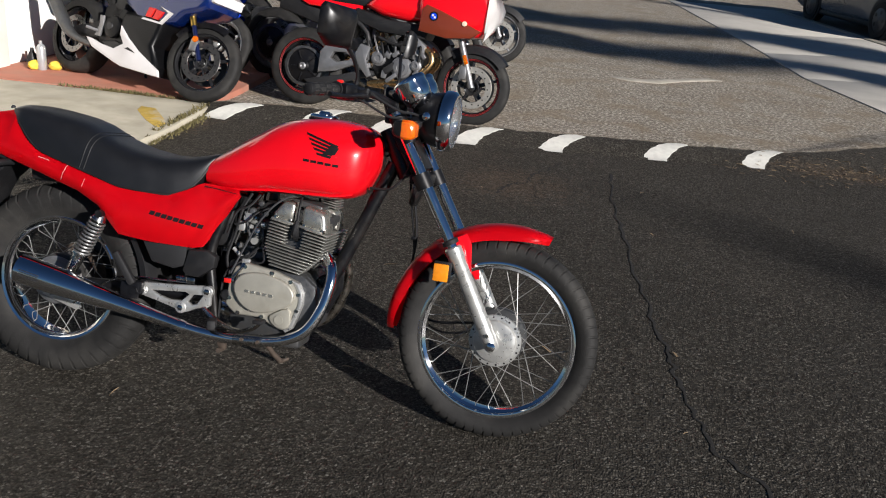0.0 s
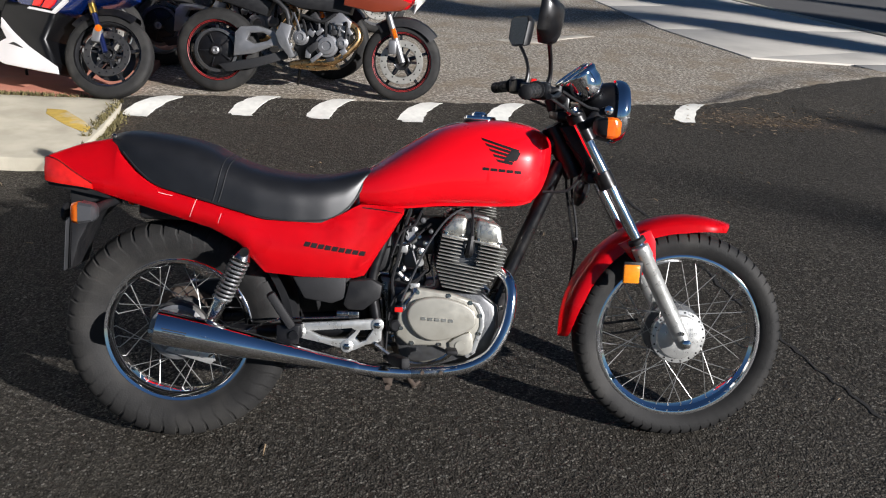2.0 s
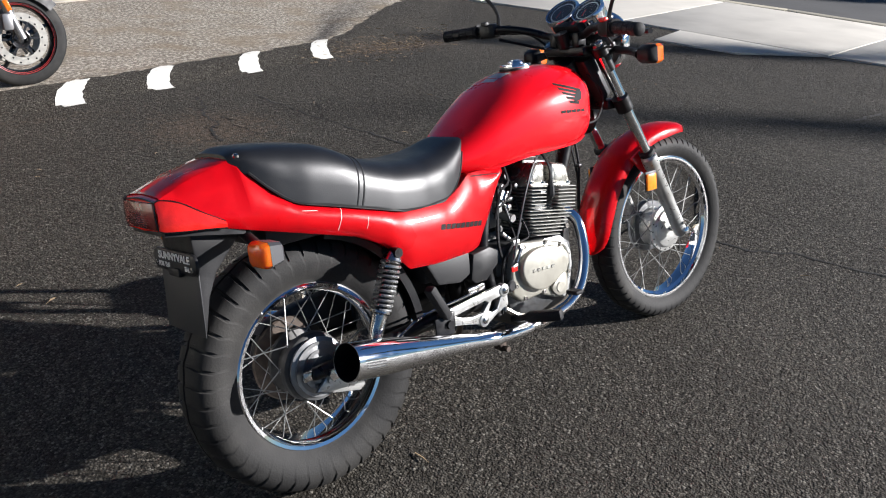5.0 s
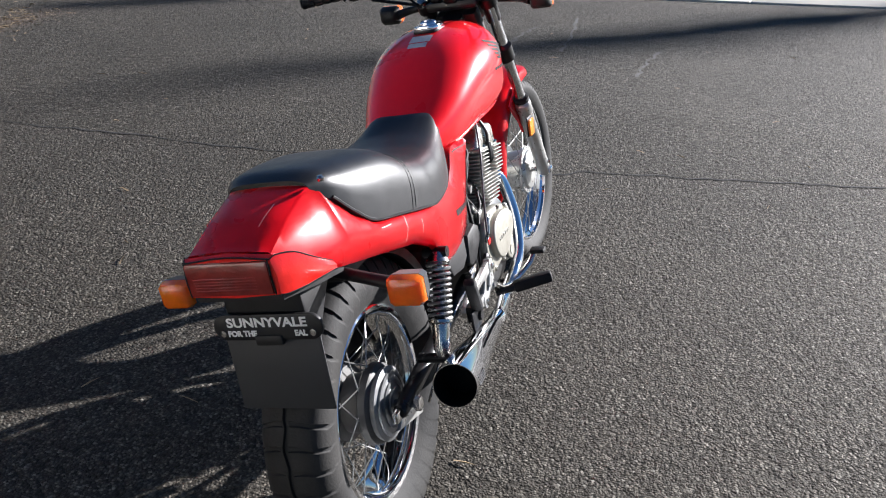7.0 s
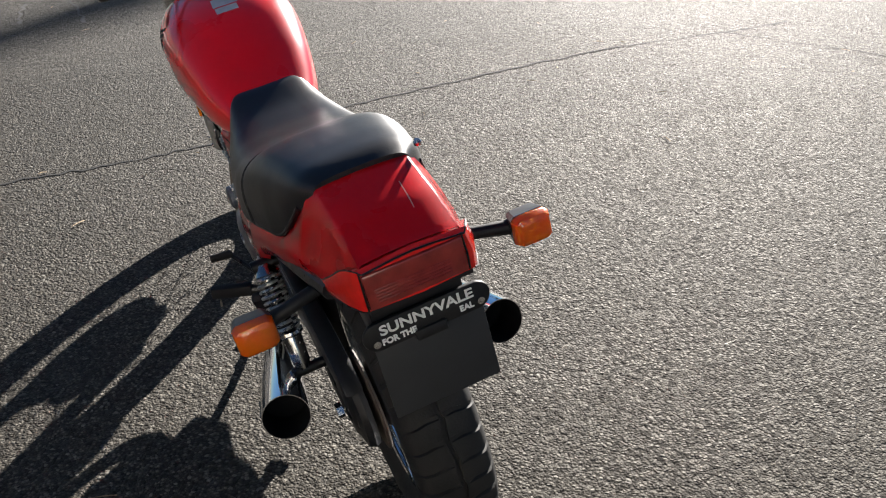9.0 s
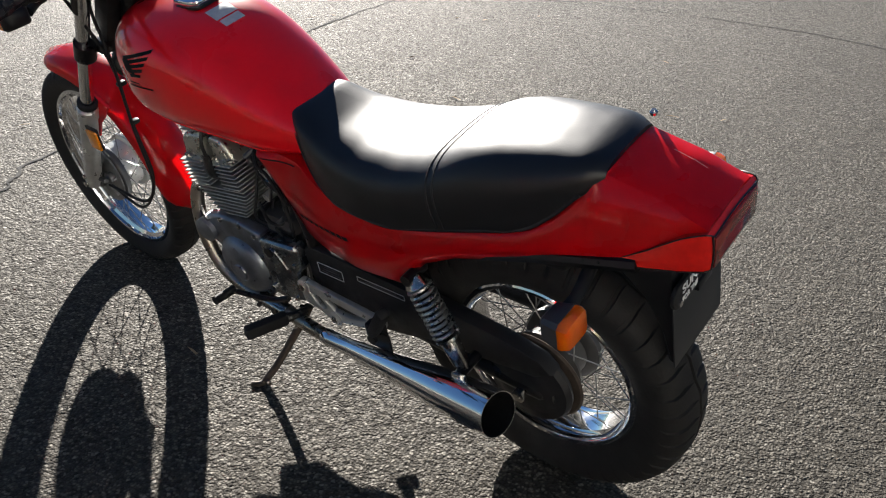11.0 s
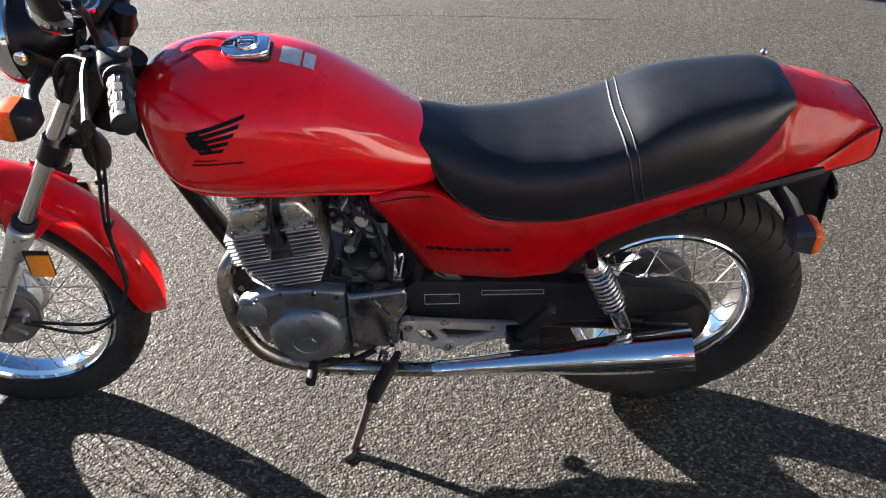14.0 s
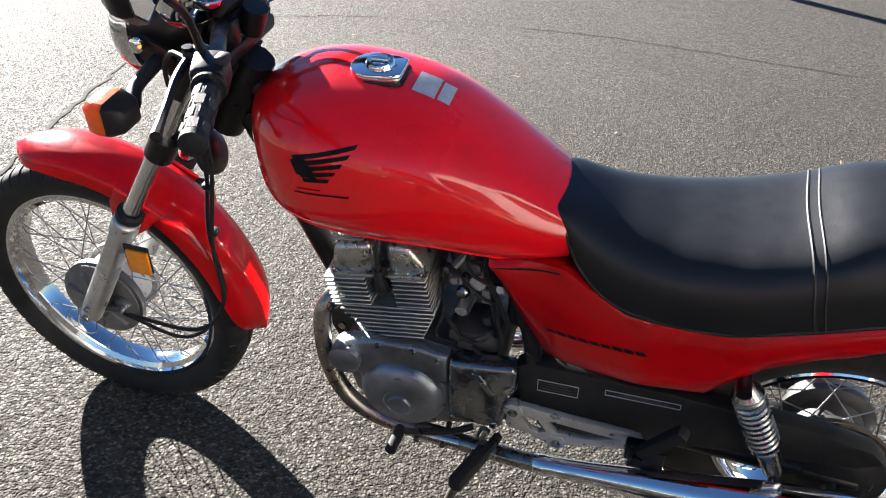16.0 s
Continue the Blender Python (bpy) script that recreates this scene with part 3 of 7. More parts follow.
for k in (0, 6):
    part("lens_seam", tube([r[k] for r in lamp_rows], 0.0012, 6, 3), BLACK, lamp)
for side in (-1, 1):
    part("lens_seam", tube([(-0.322, 0.004 + side * 0.0755, 0.701), (-0.324, 0.004 + side * 0.0755, 0.729), (-0.321, 0.004 + side * 0.0745, 0.760)], 0.0016, 6, 3), BLACK, lamp)
part("lens_seam", tube([lamp_rows[4][2], lamp_rows[4][3], lamp_rows[4][4]], 0.0016, 6, 3), BLACK, lamp)
part("lens_band", rbox((-0.3205, 0.004, 0.729), (0.012, 0.148, 0.056), 0.004), LENS_DARK, lamp, "dark ribbed centre lens")
for k in range(5):
    part("lens_rib", rbox((-0.3268, 0.010, 0.712 + k * 0.0048), (0.0016, 0.110, 0.0018), 0.0006, 1), LENS_DARK, lamp)
part("lamp_base", rings([[(x, -w, lo), (x, w, lo), (x, w, lo - 0.012), (x, -w, lo - 0.012)] for x, w, lo in ((-0.314, 0.077, 0.699), (-0.235, 0.099, 0.688), (-0.15, 0.104, 0.672))]), PLASTIC, lamp, "black lamp base")
plate_holder = part("plate_holder", prism([(-0.115, 0.684), (-0.165, 0.640), (-0.215, 0.590), (-0.240, 0.540), (-0.258, 0.470), (-0.268, 0.464), (-0.266, 0.540), (-0.260, 0.640), (-0.262, 0.688)], -0.074, 0.074, 0.006), PLASTIC, bike, "black plastic rear mudguard extension")
plate_m = pose(-0.297, -0.006, 0.0, 0, 3, 0)
plate = part("plate_panel", moved(rbox((0, 0, 0.537), (0.003, 0.176, 0.142), 0.003), plate_m), DUSTY, bike, "dark dusty blank plate panel")
frame_bm = moved(moved(prism([(0.078 * (1 if math.cos(a) > 0 else -1) + 0.023 * math.cos(a), 0.023 * math.sin(a)) for a in (2 * math.pi * (k + 0.5) / 24 for k in range(24))], -0.004, 0.004, 0.002), Matrix.Rotation(radians(90), 4, "Z") @ Matrix.Translation((0, 0, 0.620))), plate_m @ Matrix.Translation((-0.006, 0, 0)))
plate_frame = part("plate_frame", frame_bm, PLASTIC, plate, "black dealer plate frame")
for s in (-1, 1):
    part("bolt", moved(turned([(0.0, 0), (0.006, 0), (0.006, 0.003), (0.0, 0.004)], (-0.0105, s * 0.083, 0.611), (-0.1, s * 0.083, 0.611), 8), plate_m), CHROME, plate_frame)
part("plate_clip", moved(rbox((-0.009, 0.0, 0.598), (0.012, 0.05, 0.018), 0.003), plate_m), PLASTIC, plate_frame)


def lettering(text, size, m, mats, parent, name="lettering"):
    cu = bpy.data.curves.new(name, "FONT")
    cu.offset = 0.0006
    cu.body, cu.size, cu.align_x, cu.align_y, cu.extrude = text, size, "CENTER", "CENTER", 0.0004
    scrap = bpy.data.objects.new(name, cu)
    me = bpy.data.meshes.new_from_object(scrap)
    bpy.data.objects.remove(scrap)
    me.materials.clear()
    me.materials.append(mats)
    ob = new(name, me)
    ob.parent = parent
    ob.matrix_local = m
    return ob


# the text faces backwards: its right hand is the machine's right
face = Matrix(((0, 0, -1, 0), (-1, 0, 0, 0), (0, 1, 0, 0), (0, 0, 0, 1)))
lettering("SUNNYVALE", 0.0225, plate_m @ Matrix.Translation((-0.0108, 0, 0.6285)) @ face @ Matrix.Diagonal((1.18, 1, 1, 1)), WHITE_DECAL, plate_frame)
lettering("FOR THE", 0.0135, plate_m @ Matrix.Translation((-0.0108, 0.048, 0.6095)) @ face, WHITE_DECAL, plate_frame)
lettering("EAL", 0.0135, plate_m @ Matrix.Translation((-0.0108, -0.060, 0.6095)) @ face, WHITE_DECAL, plate_frame)


# an old knock has pushed the tail a little to the right
for thing in (fairing, seat, lamp, plate_holder, plate):
    for ob in [thing, *thing.children_recursive]:
        if ob.name.startswith("lettering"):
            ob.matrix_basis = Matrix.Translation((0, -0.018, 0)) @ ob.matrix_basis
            continue
        for v in ob.data.vertices:
            v.co.y -= 0.018 * min(1.0, max(0.0, (0.35 - v.co.x) / 0.6))


def signal(parent, at, facing, stem_from, name):
    """An indicator with a grey body and an amber lens; facing: -1 looks back, 1 ahead."""
    x, y, z = at
    side = 1 if y > 0 else -1
    corner = ((-1, -0.75), (-0.75, -1), (0.75, -1), (1, -0.75), (1, 0.75), (0.75, 1), (-0.75, 1), (-1, 0.75))
    shell = ((-0.03, 0.016, 0.012), (-0.022, 0.026, 0.021), (0.008, 0.032, 0.0265))
    glass = ((0.0075, 0.0315, 0.026), (0.014, 0.0315, 0.026), (0.024, 0.028, 0.023), (0.028, 0.022, 0.017))
    if facing > 0:
        shell = ((-0.032, 0.016, 0.012), (-0.026, 0.024, 0.019), (-0.004, 0.031, 0.0265))
        glass = ((-0.0045, 0.0305, 0.026), (0.010, 0.0315, 0.027), (0.024, 0.029, 0.0245), (0.033, 0.021, 0.017))
    body = part(name, rings([[(x + facing * u, y + a * w, z + b * h) for a, b in corner] for u, w, h in shell]), SILVER if facing < 0 else PLASTIC, parent, "indicator lamp")
    part("lens", rings([[(x + facing * u, y + a * w, z + b * h) for a, b in corner] for u, w, h in glass]), AMBER, body, "amber indicator lens")
    part("stem", tube([stem_from, ((x + stem_from[0]) / 2, (y + stem_from[1]) / 2, (z + stem_from[2]) / 2), (x - facing * 0.012, y - side * 0.028, z)], [0.012, 0.011, 0.013], 10, 3), PLASTIC, body)
    return body


for s in (-1, 1):
    signal(bike, (-0.178 if s < 0 else -0.160, -0.242 if s < 0 else 0.210, 0.638), -1, (-0.14, s * 0.09, 0.655), "rear_indicator")
    steered.add(signal(bike, (1.120, s * 0.228, 0.910), 1, (1.125, s * 0.10, 0.925), "front_indicator"))

# frame and black bodywork
part("frame", add(add(tube([(1.045, 0, 0.80), (0.99, 0, 0.66), (0.925, 0, 0.50), (0.885, 0, 0.41)], 0.021, 12, 4), rod((1.015, 0, 0.90), (1.09, 0, 0.765), 0.03, 14)),
                  tube([(1.03, 0, 0.86), (0.85, 0, 0.80), (0.6, 0, 0.70), (0.53, 0, 0.62), (0.50, 0, 0.42), (0.52, 0, 0.27)], 0.024, 10, 4)), BLACK, bike, "black tubular steel frame")
for s in (-1, 1):
    part("frame_rail", tube([(0.56, s * 0.06, 0.68), (0.35, s * 0.10, 0.585), (0.18, s * 0.12, 0.59), (-0.05, s * 0.11, 0.655), (-0.22, s * 0.09, 0.69)], 0.013, 8, 4), BLACK, bike)
    part("frame_tube", tube([(0.585, s * 0.075, 0.655), (0.555, s * 0.09, 0.56), (0.530, s * 0.095, 0.46), (0.545, s * 0.095, 0.36), (0.56, s * 0.09, 0.27)], 0.0155, 10, 4), BLACK, bike)
    part("engine_bracket", prism([(0.845, 0.30), (0.875, 0.30), (0.915, 0.385), (0.915, 0.46), (0.895, 0.47), (0.87, 0.40)], s * 0.05, s * 0.056, 0.0015), BLACK, bike)
    for z, x in ((0.335, 0.875), (0.39, 0.894), (0.44, 0.904)):
        part("bracket_bolt", turned([(0.0, 0), (0.008, 0), (0.008, 0.006), (0.0, 0.006)], (x, s * 0.055, z), (x, s * 0.2, z), 6), CHROME_WORN, bike)
    arm = part("swing_arm", tube([(0.52, s * 0.085, 0.325), (0.3, s * 0.092, 0.318), (0.0, s * 0.10, 0.303), (-0.035, s * 0.10, 0.302)], [0.022, 0.019, 0.017, 0.012], 10, 3), BLACK, bike)
    part("chain_adjuster", rbox((-0.045, s * 0.10, 0.302), (0.03, 0.012, 0.022), 0.003), CHROME_WORN, arm)
part("rear_mudguard", rings([[(r * math.cos(a), y, RZ + r * math.sin(a)) for y, r in ((-0.075, 0.305), (-0.078, 0.325), (-0.06, 0.335), (0, 0.34), (0.06, 0.335), (0.078, 0.325), (0.075, 0.305), (0, 0.332))] for a in (radians(4 + 74 * k / 18) for k in range(19))]), PLASTIC, bike, "black plastic inner mudguard")
part("tool_box", add(rbox((0.395, 0, 0.45), (0.12, 0.17, 0.075), 0.012), prism([(0.312, 0.482), (0.352, 0.412), (0.425, 0.400), (0.462, 0.415), (0.462, 0.482)], -0.118, -0.085, 0.006)), GREY_PLASTIC, bike, "dark grey plastic battery box")
part("air_box", add(rbox((0.52, 0, 0.56), (0.13, 0.15, 0.16), 0.02), prism([(0.455, 0.40), (0.47, 0.465), (0.53, 0.472), (0.56, 0.455), (0.555, 0.42), (0.51, 0.385), (0.47, 0.385)], -0.125, -0.09, 0.008)), PLASTIC, bike, "black plastic air box")
part("under_seat_tray", rbox((0.12, 0, 0.635), (0.42, 0.17, 0.06), 0.015), PLASTIC, bike)
guard = part("chain_guard", prism([(0.545, 0.345), (0.555, 0.43), (0.535, 0.447), (0.30, 0.44), (0.05, 0.415), (-0.035, 0.395), (-0.06, 0.37), (-0.02, 0.345), (0.18, 0.325), (0.36, 0.285), (0.50, 0.275)], 0.075, 0.112, 0.008), PLASTIC, bike, "black plastic chain case")
part("rear_sprocket_cover", moved(lathe([(0.088, 0.078), (0.092, 0.088), (0.086, 0.100), (0.06, 0.106), (0.055, 0.110), (0.03, 0.112)], (0, 0, 0), "y", 40, caps=True), Matrix.Translation((0.005, 0, 0.302))), PLASTIC, bike)
for x0, x1, z0, z1 in ((0.445, 0.515, 0.385, 0.412), (0.275, 0.40, 0.408, 0.420)):
    edge = add(add(rbox(((x0 + x1) / 2, 0.1125, z0), (x1 - x0, 0.0012, 0.0012), 0), rbox(((x0 + x1) / 2, 0.1125, z1), (x1 - x0, 0.0012, 0.0012), 0)),
               add(rbox((x0, 0.1125, (z0 + z1) / 2), (0.0012, 0.0012, z1 - z0), 0), rbox((x1, 0.1125, (z0 + z1) / 2), (0.0012, 0.0012, z1 - z0), 0)))
    lab = part("warning_label", edge, STICKER, guard, "black warning label with white frame", smooth=False)
    for k in range(3):
        part("print_line", rbox(((x0 + x1) / 2, 0.1125, z0 + (z1 - z0) * (0.25 + 0.25 * k)), ((x1 - x0) * (0.8 - 0.15 * k), 0.001, 0.0016), 0), SILVER, lab, smooth=False)

# shock absorbers
for s in (-1, 1):
    top, low = Vector((0.198, s * 0.150, 0.540)), Vector((0.108, s * 0.152, 0.342))
    d = (low - top).normalized()
    shock = part("shock_absorber", turned([(0.0, 0), (0.014, 0.0), (0.020, 0.010), (0.0255, 0.020), (0.022, 0.026), (0.012, 0.030), (0.012, 0.135), (0.0255, 0.138), (0.0255, 0.144), (0.019, 0.148), (0.017, 0.2), (0.012, 0.215), (0.0, 0.217)], top, low, 24), CHROME_WORN, bike, "chrome rear shock absorber")
    side = d.orthogonal().normalized()
    up = d.cross(side)
    coil = [tuple(top + d * (0.024 + 0.114 * k / 160) + (side * math.cos(k * 2 * math.pi * 10 / 160) + up * math.sin(k * 2 * math.pi * 10 / 160)) * 0.0232) for k in range(161)]
    part("spring", tube(coil, 0.0036, 6, 1), SPRING, shock, "dull chrome coil spring")
    part("damper_rod", rod(top + d * 0.034, top + d * 0.138, 0.0135, 14), BLACK, shock)
    part("mount", rod(top - Vector((0, s * 0.03, 0)), top + Vector((0, s * 0.022, 0)), 0.012, 10), BLACK, shock)
    part("mount", rod(low - Vector((0, s * 0.05, 0)), low + Vector((0, s * 0.02, 0)), 0.011, 10), BLACK, shock)
    part("mount_nut", turned([(0.0, 0), (0.011, 0), (0.011, 0.008), (0.0, 0.009)], low + Vector((0, s * 0.018, 0)), low + Vector((0, s * 0.1, 0)), 6), CHROME, shock)

# engine
engine = new("engine")
engine.parent = bike
CYL = pose(0.768, 0, 0.440, 0, 9.5, 0)
part("crankcase", add(add(prism([(0.60, 0.30), (0.62, 0.235), (0.70, 0.215), (0.80, 0.225), (0.86, 0.265), (0.88, 0.34), (0.87, 0.405), (0.83, 0.435), (0.74, 0.440), (0.66, 0.43), (0.60, 0.40)], -0.10, 0.10, 0.012),
                      rbox((0.63, 0, 0.405), (0.10, 0.17, 0.09), 0.02)), rbox((0.745, 0, 0.222), (0.16, 0.12, 0.05), 0.012)), ALLOY, engine, "dirty grey cast crankcase")
part("cylinder", moved(add(rbox((0.0, 0, 0.07), (0.10, 0.17, 0.15), 0.015), rbox((0.005, 0, 0.155), (0.15, 0.13, 0.06), 0.012)), CYL), ALLOY, engine, "grey finned cylinder")
for k in range(15):
    h = 0.008 + k * 0.0096
    x0 = -0.046 - 0.033 * min(1.0, h / 0.06)
    x1 = 0.044 + 0.059 * min(1.0, h / 0.078)
    if k >= 8:
        fin = add(add(rbox(((x0 - 0.018) / 2, 0, h), (-0.018 - x0, 0.232, 0.0034), 0.0012, 1), rbox(((x1 + 0.028) / 2, 0, h), (x1 - 0.028, 0.232, 0.0034), 0.0012, 1)), rbox((0.006, 0, h), (0.07, 0.14, 0.0034), 0))
    else:
        fin = rbox(((x0 + x1) / 2, 0, h), (x1 - x0, 0.222, 0.0034), 0.0012, 1)
    part("cooling_fin", moved(fin, CYL), FIN, engine)
head_cover = part("head_cover", moved(add(rbox((0.005, 0, 0.168), (0.16, 0.12, 0.05), 0.012), rbox((0.0, 0, 0.20), (0.10, 0.10, 0.03), 0.01)), CYL), ALLOY, engine, "pale cast head cover")
LOBES = ([(-0.078, 0.146), (-0.079, 0.162), (-0.060, 0.197), (-0.050, 0.205), (-0.026, 0.207), (-0.018, 0.200), (-0.014, 0.150), (-0.020, 0.144)],
         [(0.016, 0.146), (0.010, 0.156), (0.006, 0.200), (0.012, 0.208), (0.062, 0.205), (0.076, 0.196), (0.090, 0.158), (0.092, 0.146)])
for s in (-1, 1):
    for outline in LOBES:
        lobe = part("rocker_cover", moved(prism(outline, s * 0.02, s * 0.104, 0.010, seg=3), CYL), HEAD, head_cover, "pale cast rocker cover")
        cx = sum(p[0] for p in outline) / len(outline)
        cz = sum(p[1] for p in outline) / len(outline)
        inner = [(cx + (x - cx) * 0.66, cz + (z - cz) * 0.60) for x, z in outline]
        part("cover_panel", moved(prism(inner, s * 0.10, s * 0.1055, 0.002), CYL), HEAD, lobe)
        part("cover_foot", moved(rbox((cx, s * 0.075, 0.1465), (0.072, 0.072, 0.007), 0.002), CYL), HEAD, lobe)
    part("plug_cap", moved(add(tube([(0.006, s * 0.06, 0.10), (0.004, s * 0.100, 0.112), (0.003, s * 0.110, 0.125), (0.001, s * 0.110, 0.16)], [0.012, 0.013, 0.012, 0.007], 8, 3), tube([(0.001, s * 0.110, 0.16), (-0.004, s * 0.108, 0.195), (-0.012, s * 0.08, 0.235), (-0.02, s * 0.02, 0.26)], 0.0042, 6, 4)), CYL), PLASTIC, engine, "black spark plug cap and lead")
    for x, z in ((-0.068, 0.150), (0.082, 0.150), (0.022, 0.150), (-0.022, 0.150)):
        part("head_bolt", moved(turned([(0.0, 0), (0.006, 0), (0.006, 0.006), (0.0, 0.007)], (x, s * 0.104, z), (x, s * 0.104, 1), 6), CYL), CHROME_WORN, engine)
for k in range(4):
    part("head_fin", moved(rbox((0.048, 0.055, 0.212 + 0.0075 * k), (0.056 - 0.004 * k, 0.085, 0.0028), 0.001, 1), CYL), FIN, head_cover)
# right side clutch cover
clutch = part("clutch_cover", prism([(0.604, 0.385), (0.622, 0.437), (0.657, 0.452), (0.751, 0.438), (0.820, 0.415), (0.836, 0.385), (0.838, 0.350), (0.815, 0.275), (0.795, 0.263), (0.770, 0.266), (0.711, 0.292), (0.635, 0.290), (0.600, 0.318)], -0.122, -0.095, 0.008, seg=3), COVER, engine, "grey cast clutch cover")
part("cover_edge", prism([(0.800, 0.421), (0.824, 0.414), (0.839, 0.385), (0.841, 0.350), (0.819, 0.275), (0.798, 0.260), (0.790, 0.266), (0.812, 0.300), (0.828, 0.352), (0.826, 0.382), (0.815, 0.402)], -0.126, -0.10, 0.004), ALLOY_LIGHT, clutch, "bright cast front edge")
part("cover_panel", prism([(0.633, 0.400), (0.661, 0.423), (0.717, 0.430), (0.781, 0.414), (0.812, 0.390), (0.815, 0.361), (0.800, 0.342), (0.754, 0.319), (0.700, 0.309), (0.655, 0.328), (0.630, 0.366)], -0.139, -0.118, 0.006, smooth=3, seg=3), COVER, clutch, "raised grey cover panel")
part("cover_boss", prism([(0.745, 0.305), (0.80, 0.335), (0.812, 0.30), (0.80, 0.272), (0.765, 0.275)], -0.132, -0.118, 0.006, smooth=3), COVER, clutch)
for k in range(5):
    part("cast_bar", rbox((0.672 + k * 0.0185, -0.1396, 0.371 - k * 0.001), (0.0135, 0.002, 0.009), 0.0008, 1), HEAD, clutch)
for x, z in ((0.614, 0.34), (0.618, 0.40), (0.655, 0.44), (0.74, 0.433), (0.80, 0.415), (0.828, 0.38), (0.826, 0.33), (0.806, 0.275), (0.72, 0.297), (0.645, 0.299)):
    part("cover_bolt", turned([(0.0, 0), (0.0062, 0), (0.0062, 0.006), (0.0, 0.006)], (x, -0.12, z), (x, -1, z), 6), CHROME_WORN, clutch)
part("oil_filler", turned([(0.0, 0), (0.017, 0), (0.017, 0.008), (0.012, 0.012), (0.0, 0.012)], (0.60, -0.112, 0.345), (0.60, -1, 0.345), 12), PLASTIC, clutch)
part("drain_cap", turned([(0.0, 0), (0.014, 0), (0.014, 0.004), (0.0, 0.004)], (0.776, -0.130, 0.297), (0.776, -1, 0.297), 14), COVER, clutch)
part("oil_pipe_cover", prism([(0.76, 0.41), (0.81, 0.40), (0.845, 0.37), (0.855, 0.30), (0.84, 0.262), (0.875, 0.28), (0.888, 0.34), (0.88, 0.40), (0.84, 0.432), (0.78, 0.442)], -0.085, -0.06, 0.006), ALLOY, engine)
part("crank_cap", turned([(0.0, 0), (0.034, 0), (0.036, 0.008), (0.030, 0.016), (0.0, 0.018)], (0.885, -0.03, 0.405), (0.905, -0.12, 0.402), 20), BLACK, engine, "black oil filter cap")
part("clutch_arm", add(rod((0.648, -0.10, 0.435), (0.648, -0.125, 0.445), 0.007), add(rod((0.648, -0.122, 0.442), (0.622, -0.124, 0.405), 0.005), rbox((0.612, -0.124, 0.395), (0.026, 0.01, 0.014), 0.003))), CHROME_WORN, engine)
part("cable_tag", rbox((0.605, -0.13, 0.392), (0.022, 0.004, 0.014), 0.002), LENS_RED, engine, "small red cable tag")
part("clutch_cable", tube([(0.611, -0.126, 0.415), (0.642, -0.122, 0.491), (0.689, -0.118, 0.591), (0.752, -0.10, 0.66), (0.86, -0.06, 0.69), (0.98, -0.07, 0.74)], 0.003, 6, 6), SILVER, engine)
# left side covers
# Blue tint and mottling put shade and sky reflections into the alloy's colour.
LEFT_COVER = material("shade_tinted_cast_alloy", (0.24, 0.26, 0.29), 0.38, 0.85, vary=0.35, scale=16, bump=0.12, bump_scale=300, rough_vary=0.12, dirt=(0.07, 0.075, 0.085), dirt_amount=0.7, dirt_scale=12)
# Base darkened to stand in for the shade on this face.
SPROCKET = material("shade_darkened_brushed_alloy", (0.25, 0.26, 0.27), 0.26, 0.95, vary=0.12, scale=20, rough_vary=0.08, dirt=(0.12, 0.11, 0.09), dirt_amount=0.5, dirt_scale=10)
for x, z in ((0.69, 0.425), (0.735, 0.437), (0.80, 0.434), (0.85, 0.42), (0.87, 0.385), (0.832, 0.30), (0.81, 0.255), (0.70, 0.262), (0.682, 0.31), (0.682, 0.37)):
    part("case_bolt", turned([(0.0, 0), (0.0055, 0), (0.0055, 0.005), (0.0, 0.006)], (x, 0.127, z), (x, 1, z), 6), CHROME_WORN, engine)
alt = part("alternator_cover", turned([(0.0, 0.05), (0.028, 0.05), (0.03, 0.052), (0.045, 0.049), (0.066, 0.043), (0.078, 0.03), (0.081, 0.012), (0.081, 0.0)], (0.757, 0.100, 0.318), (0.757, 1, 0.318), 40), LEFT_COVER, engine, "dull grey round alternator cover tinted for shade")
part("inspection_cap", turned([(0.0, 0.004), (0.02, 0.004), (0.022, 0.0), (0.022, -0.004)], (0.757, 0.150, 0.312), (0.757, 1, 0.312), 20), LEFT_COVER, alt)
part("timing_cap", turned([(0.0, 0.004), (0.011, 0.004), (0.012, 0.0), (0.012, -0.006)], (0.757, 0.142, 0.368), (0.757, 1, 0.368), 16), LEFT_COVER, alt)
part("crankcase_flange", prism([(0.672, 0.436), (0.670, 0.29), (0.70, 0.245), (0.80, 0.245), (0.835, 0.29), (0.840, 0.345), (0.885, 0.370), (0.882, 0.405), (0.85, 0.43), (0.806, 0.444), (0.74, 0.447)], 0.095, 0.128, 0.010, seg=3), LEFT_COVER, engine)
part("starter_motor", turned([(0.0, 0), (0.026, 0.0), (0.030, 0.008), (0.030, 0.05), (0.02, 0.055), (0.0, 0.056)], (0.862, 0.09, 0.388), (0.862, 0.2, 0.388), 24), LEFT_COVER, engine, "grey starter housing tinted for shade")
sprocket = part("sprocket_cover", prism([(0.549, 0.392), (0.549, 0.440), (0.556, 0.450), (0.662, 0.436), (0.669, 0.43), (0.672, 0.29), (0.60, 0.282), (0.57, 0.293), (0.564, 0.37)], 0.098, 0.139, 0.012, seg=3), SPROCKET, engine, "polished alloy sprocket cover darkened for shade")
part("cover_dimple", turned([(0.0, 0), (0.012, 0), (0.012, 0.003), (0.0, 0.003)], (0.640, 0.1378, 0.408), (0.640, 1, 0.408), 16), BLACK, sprocket)
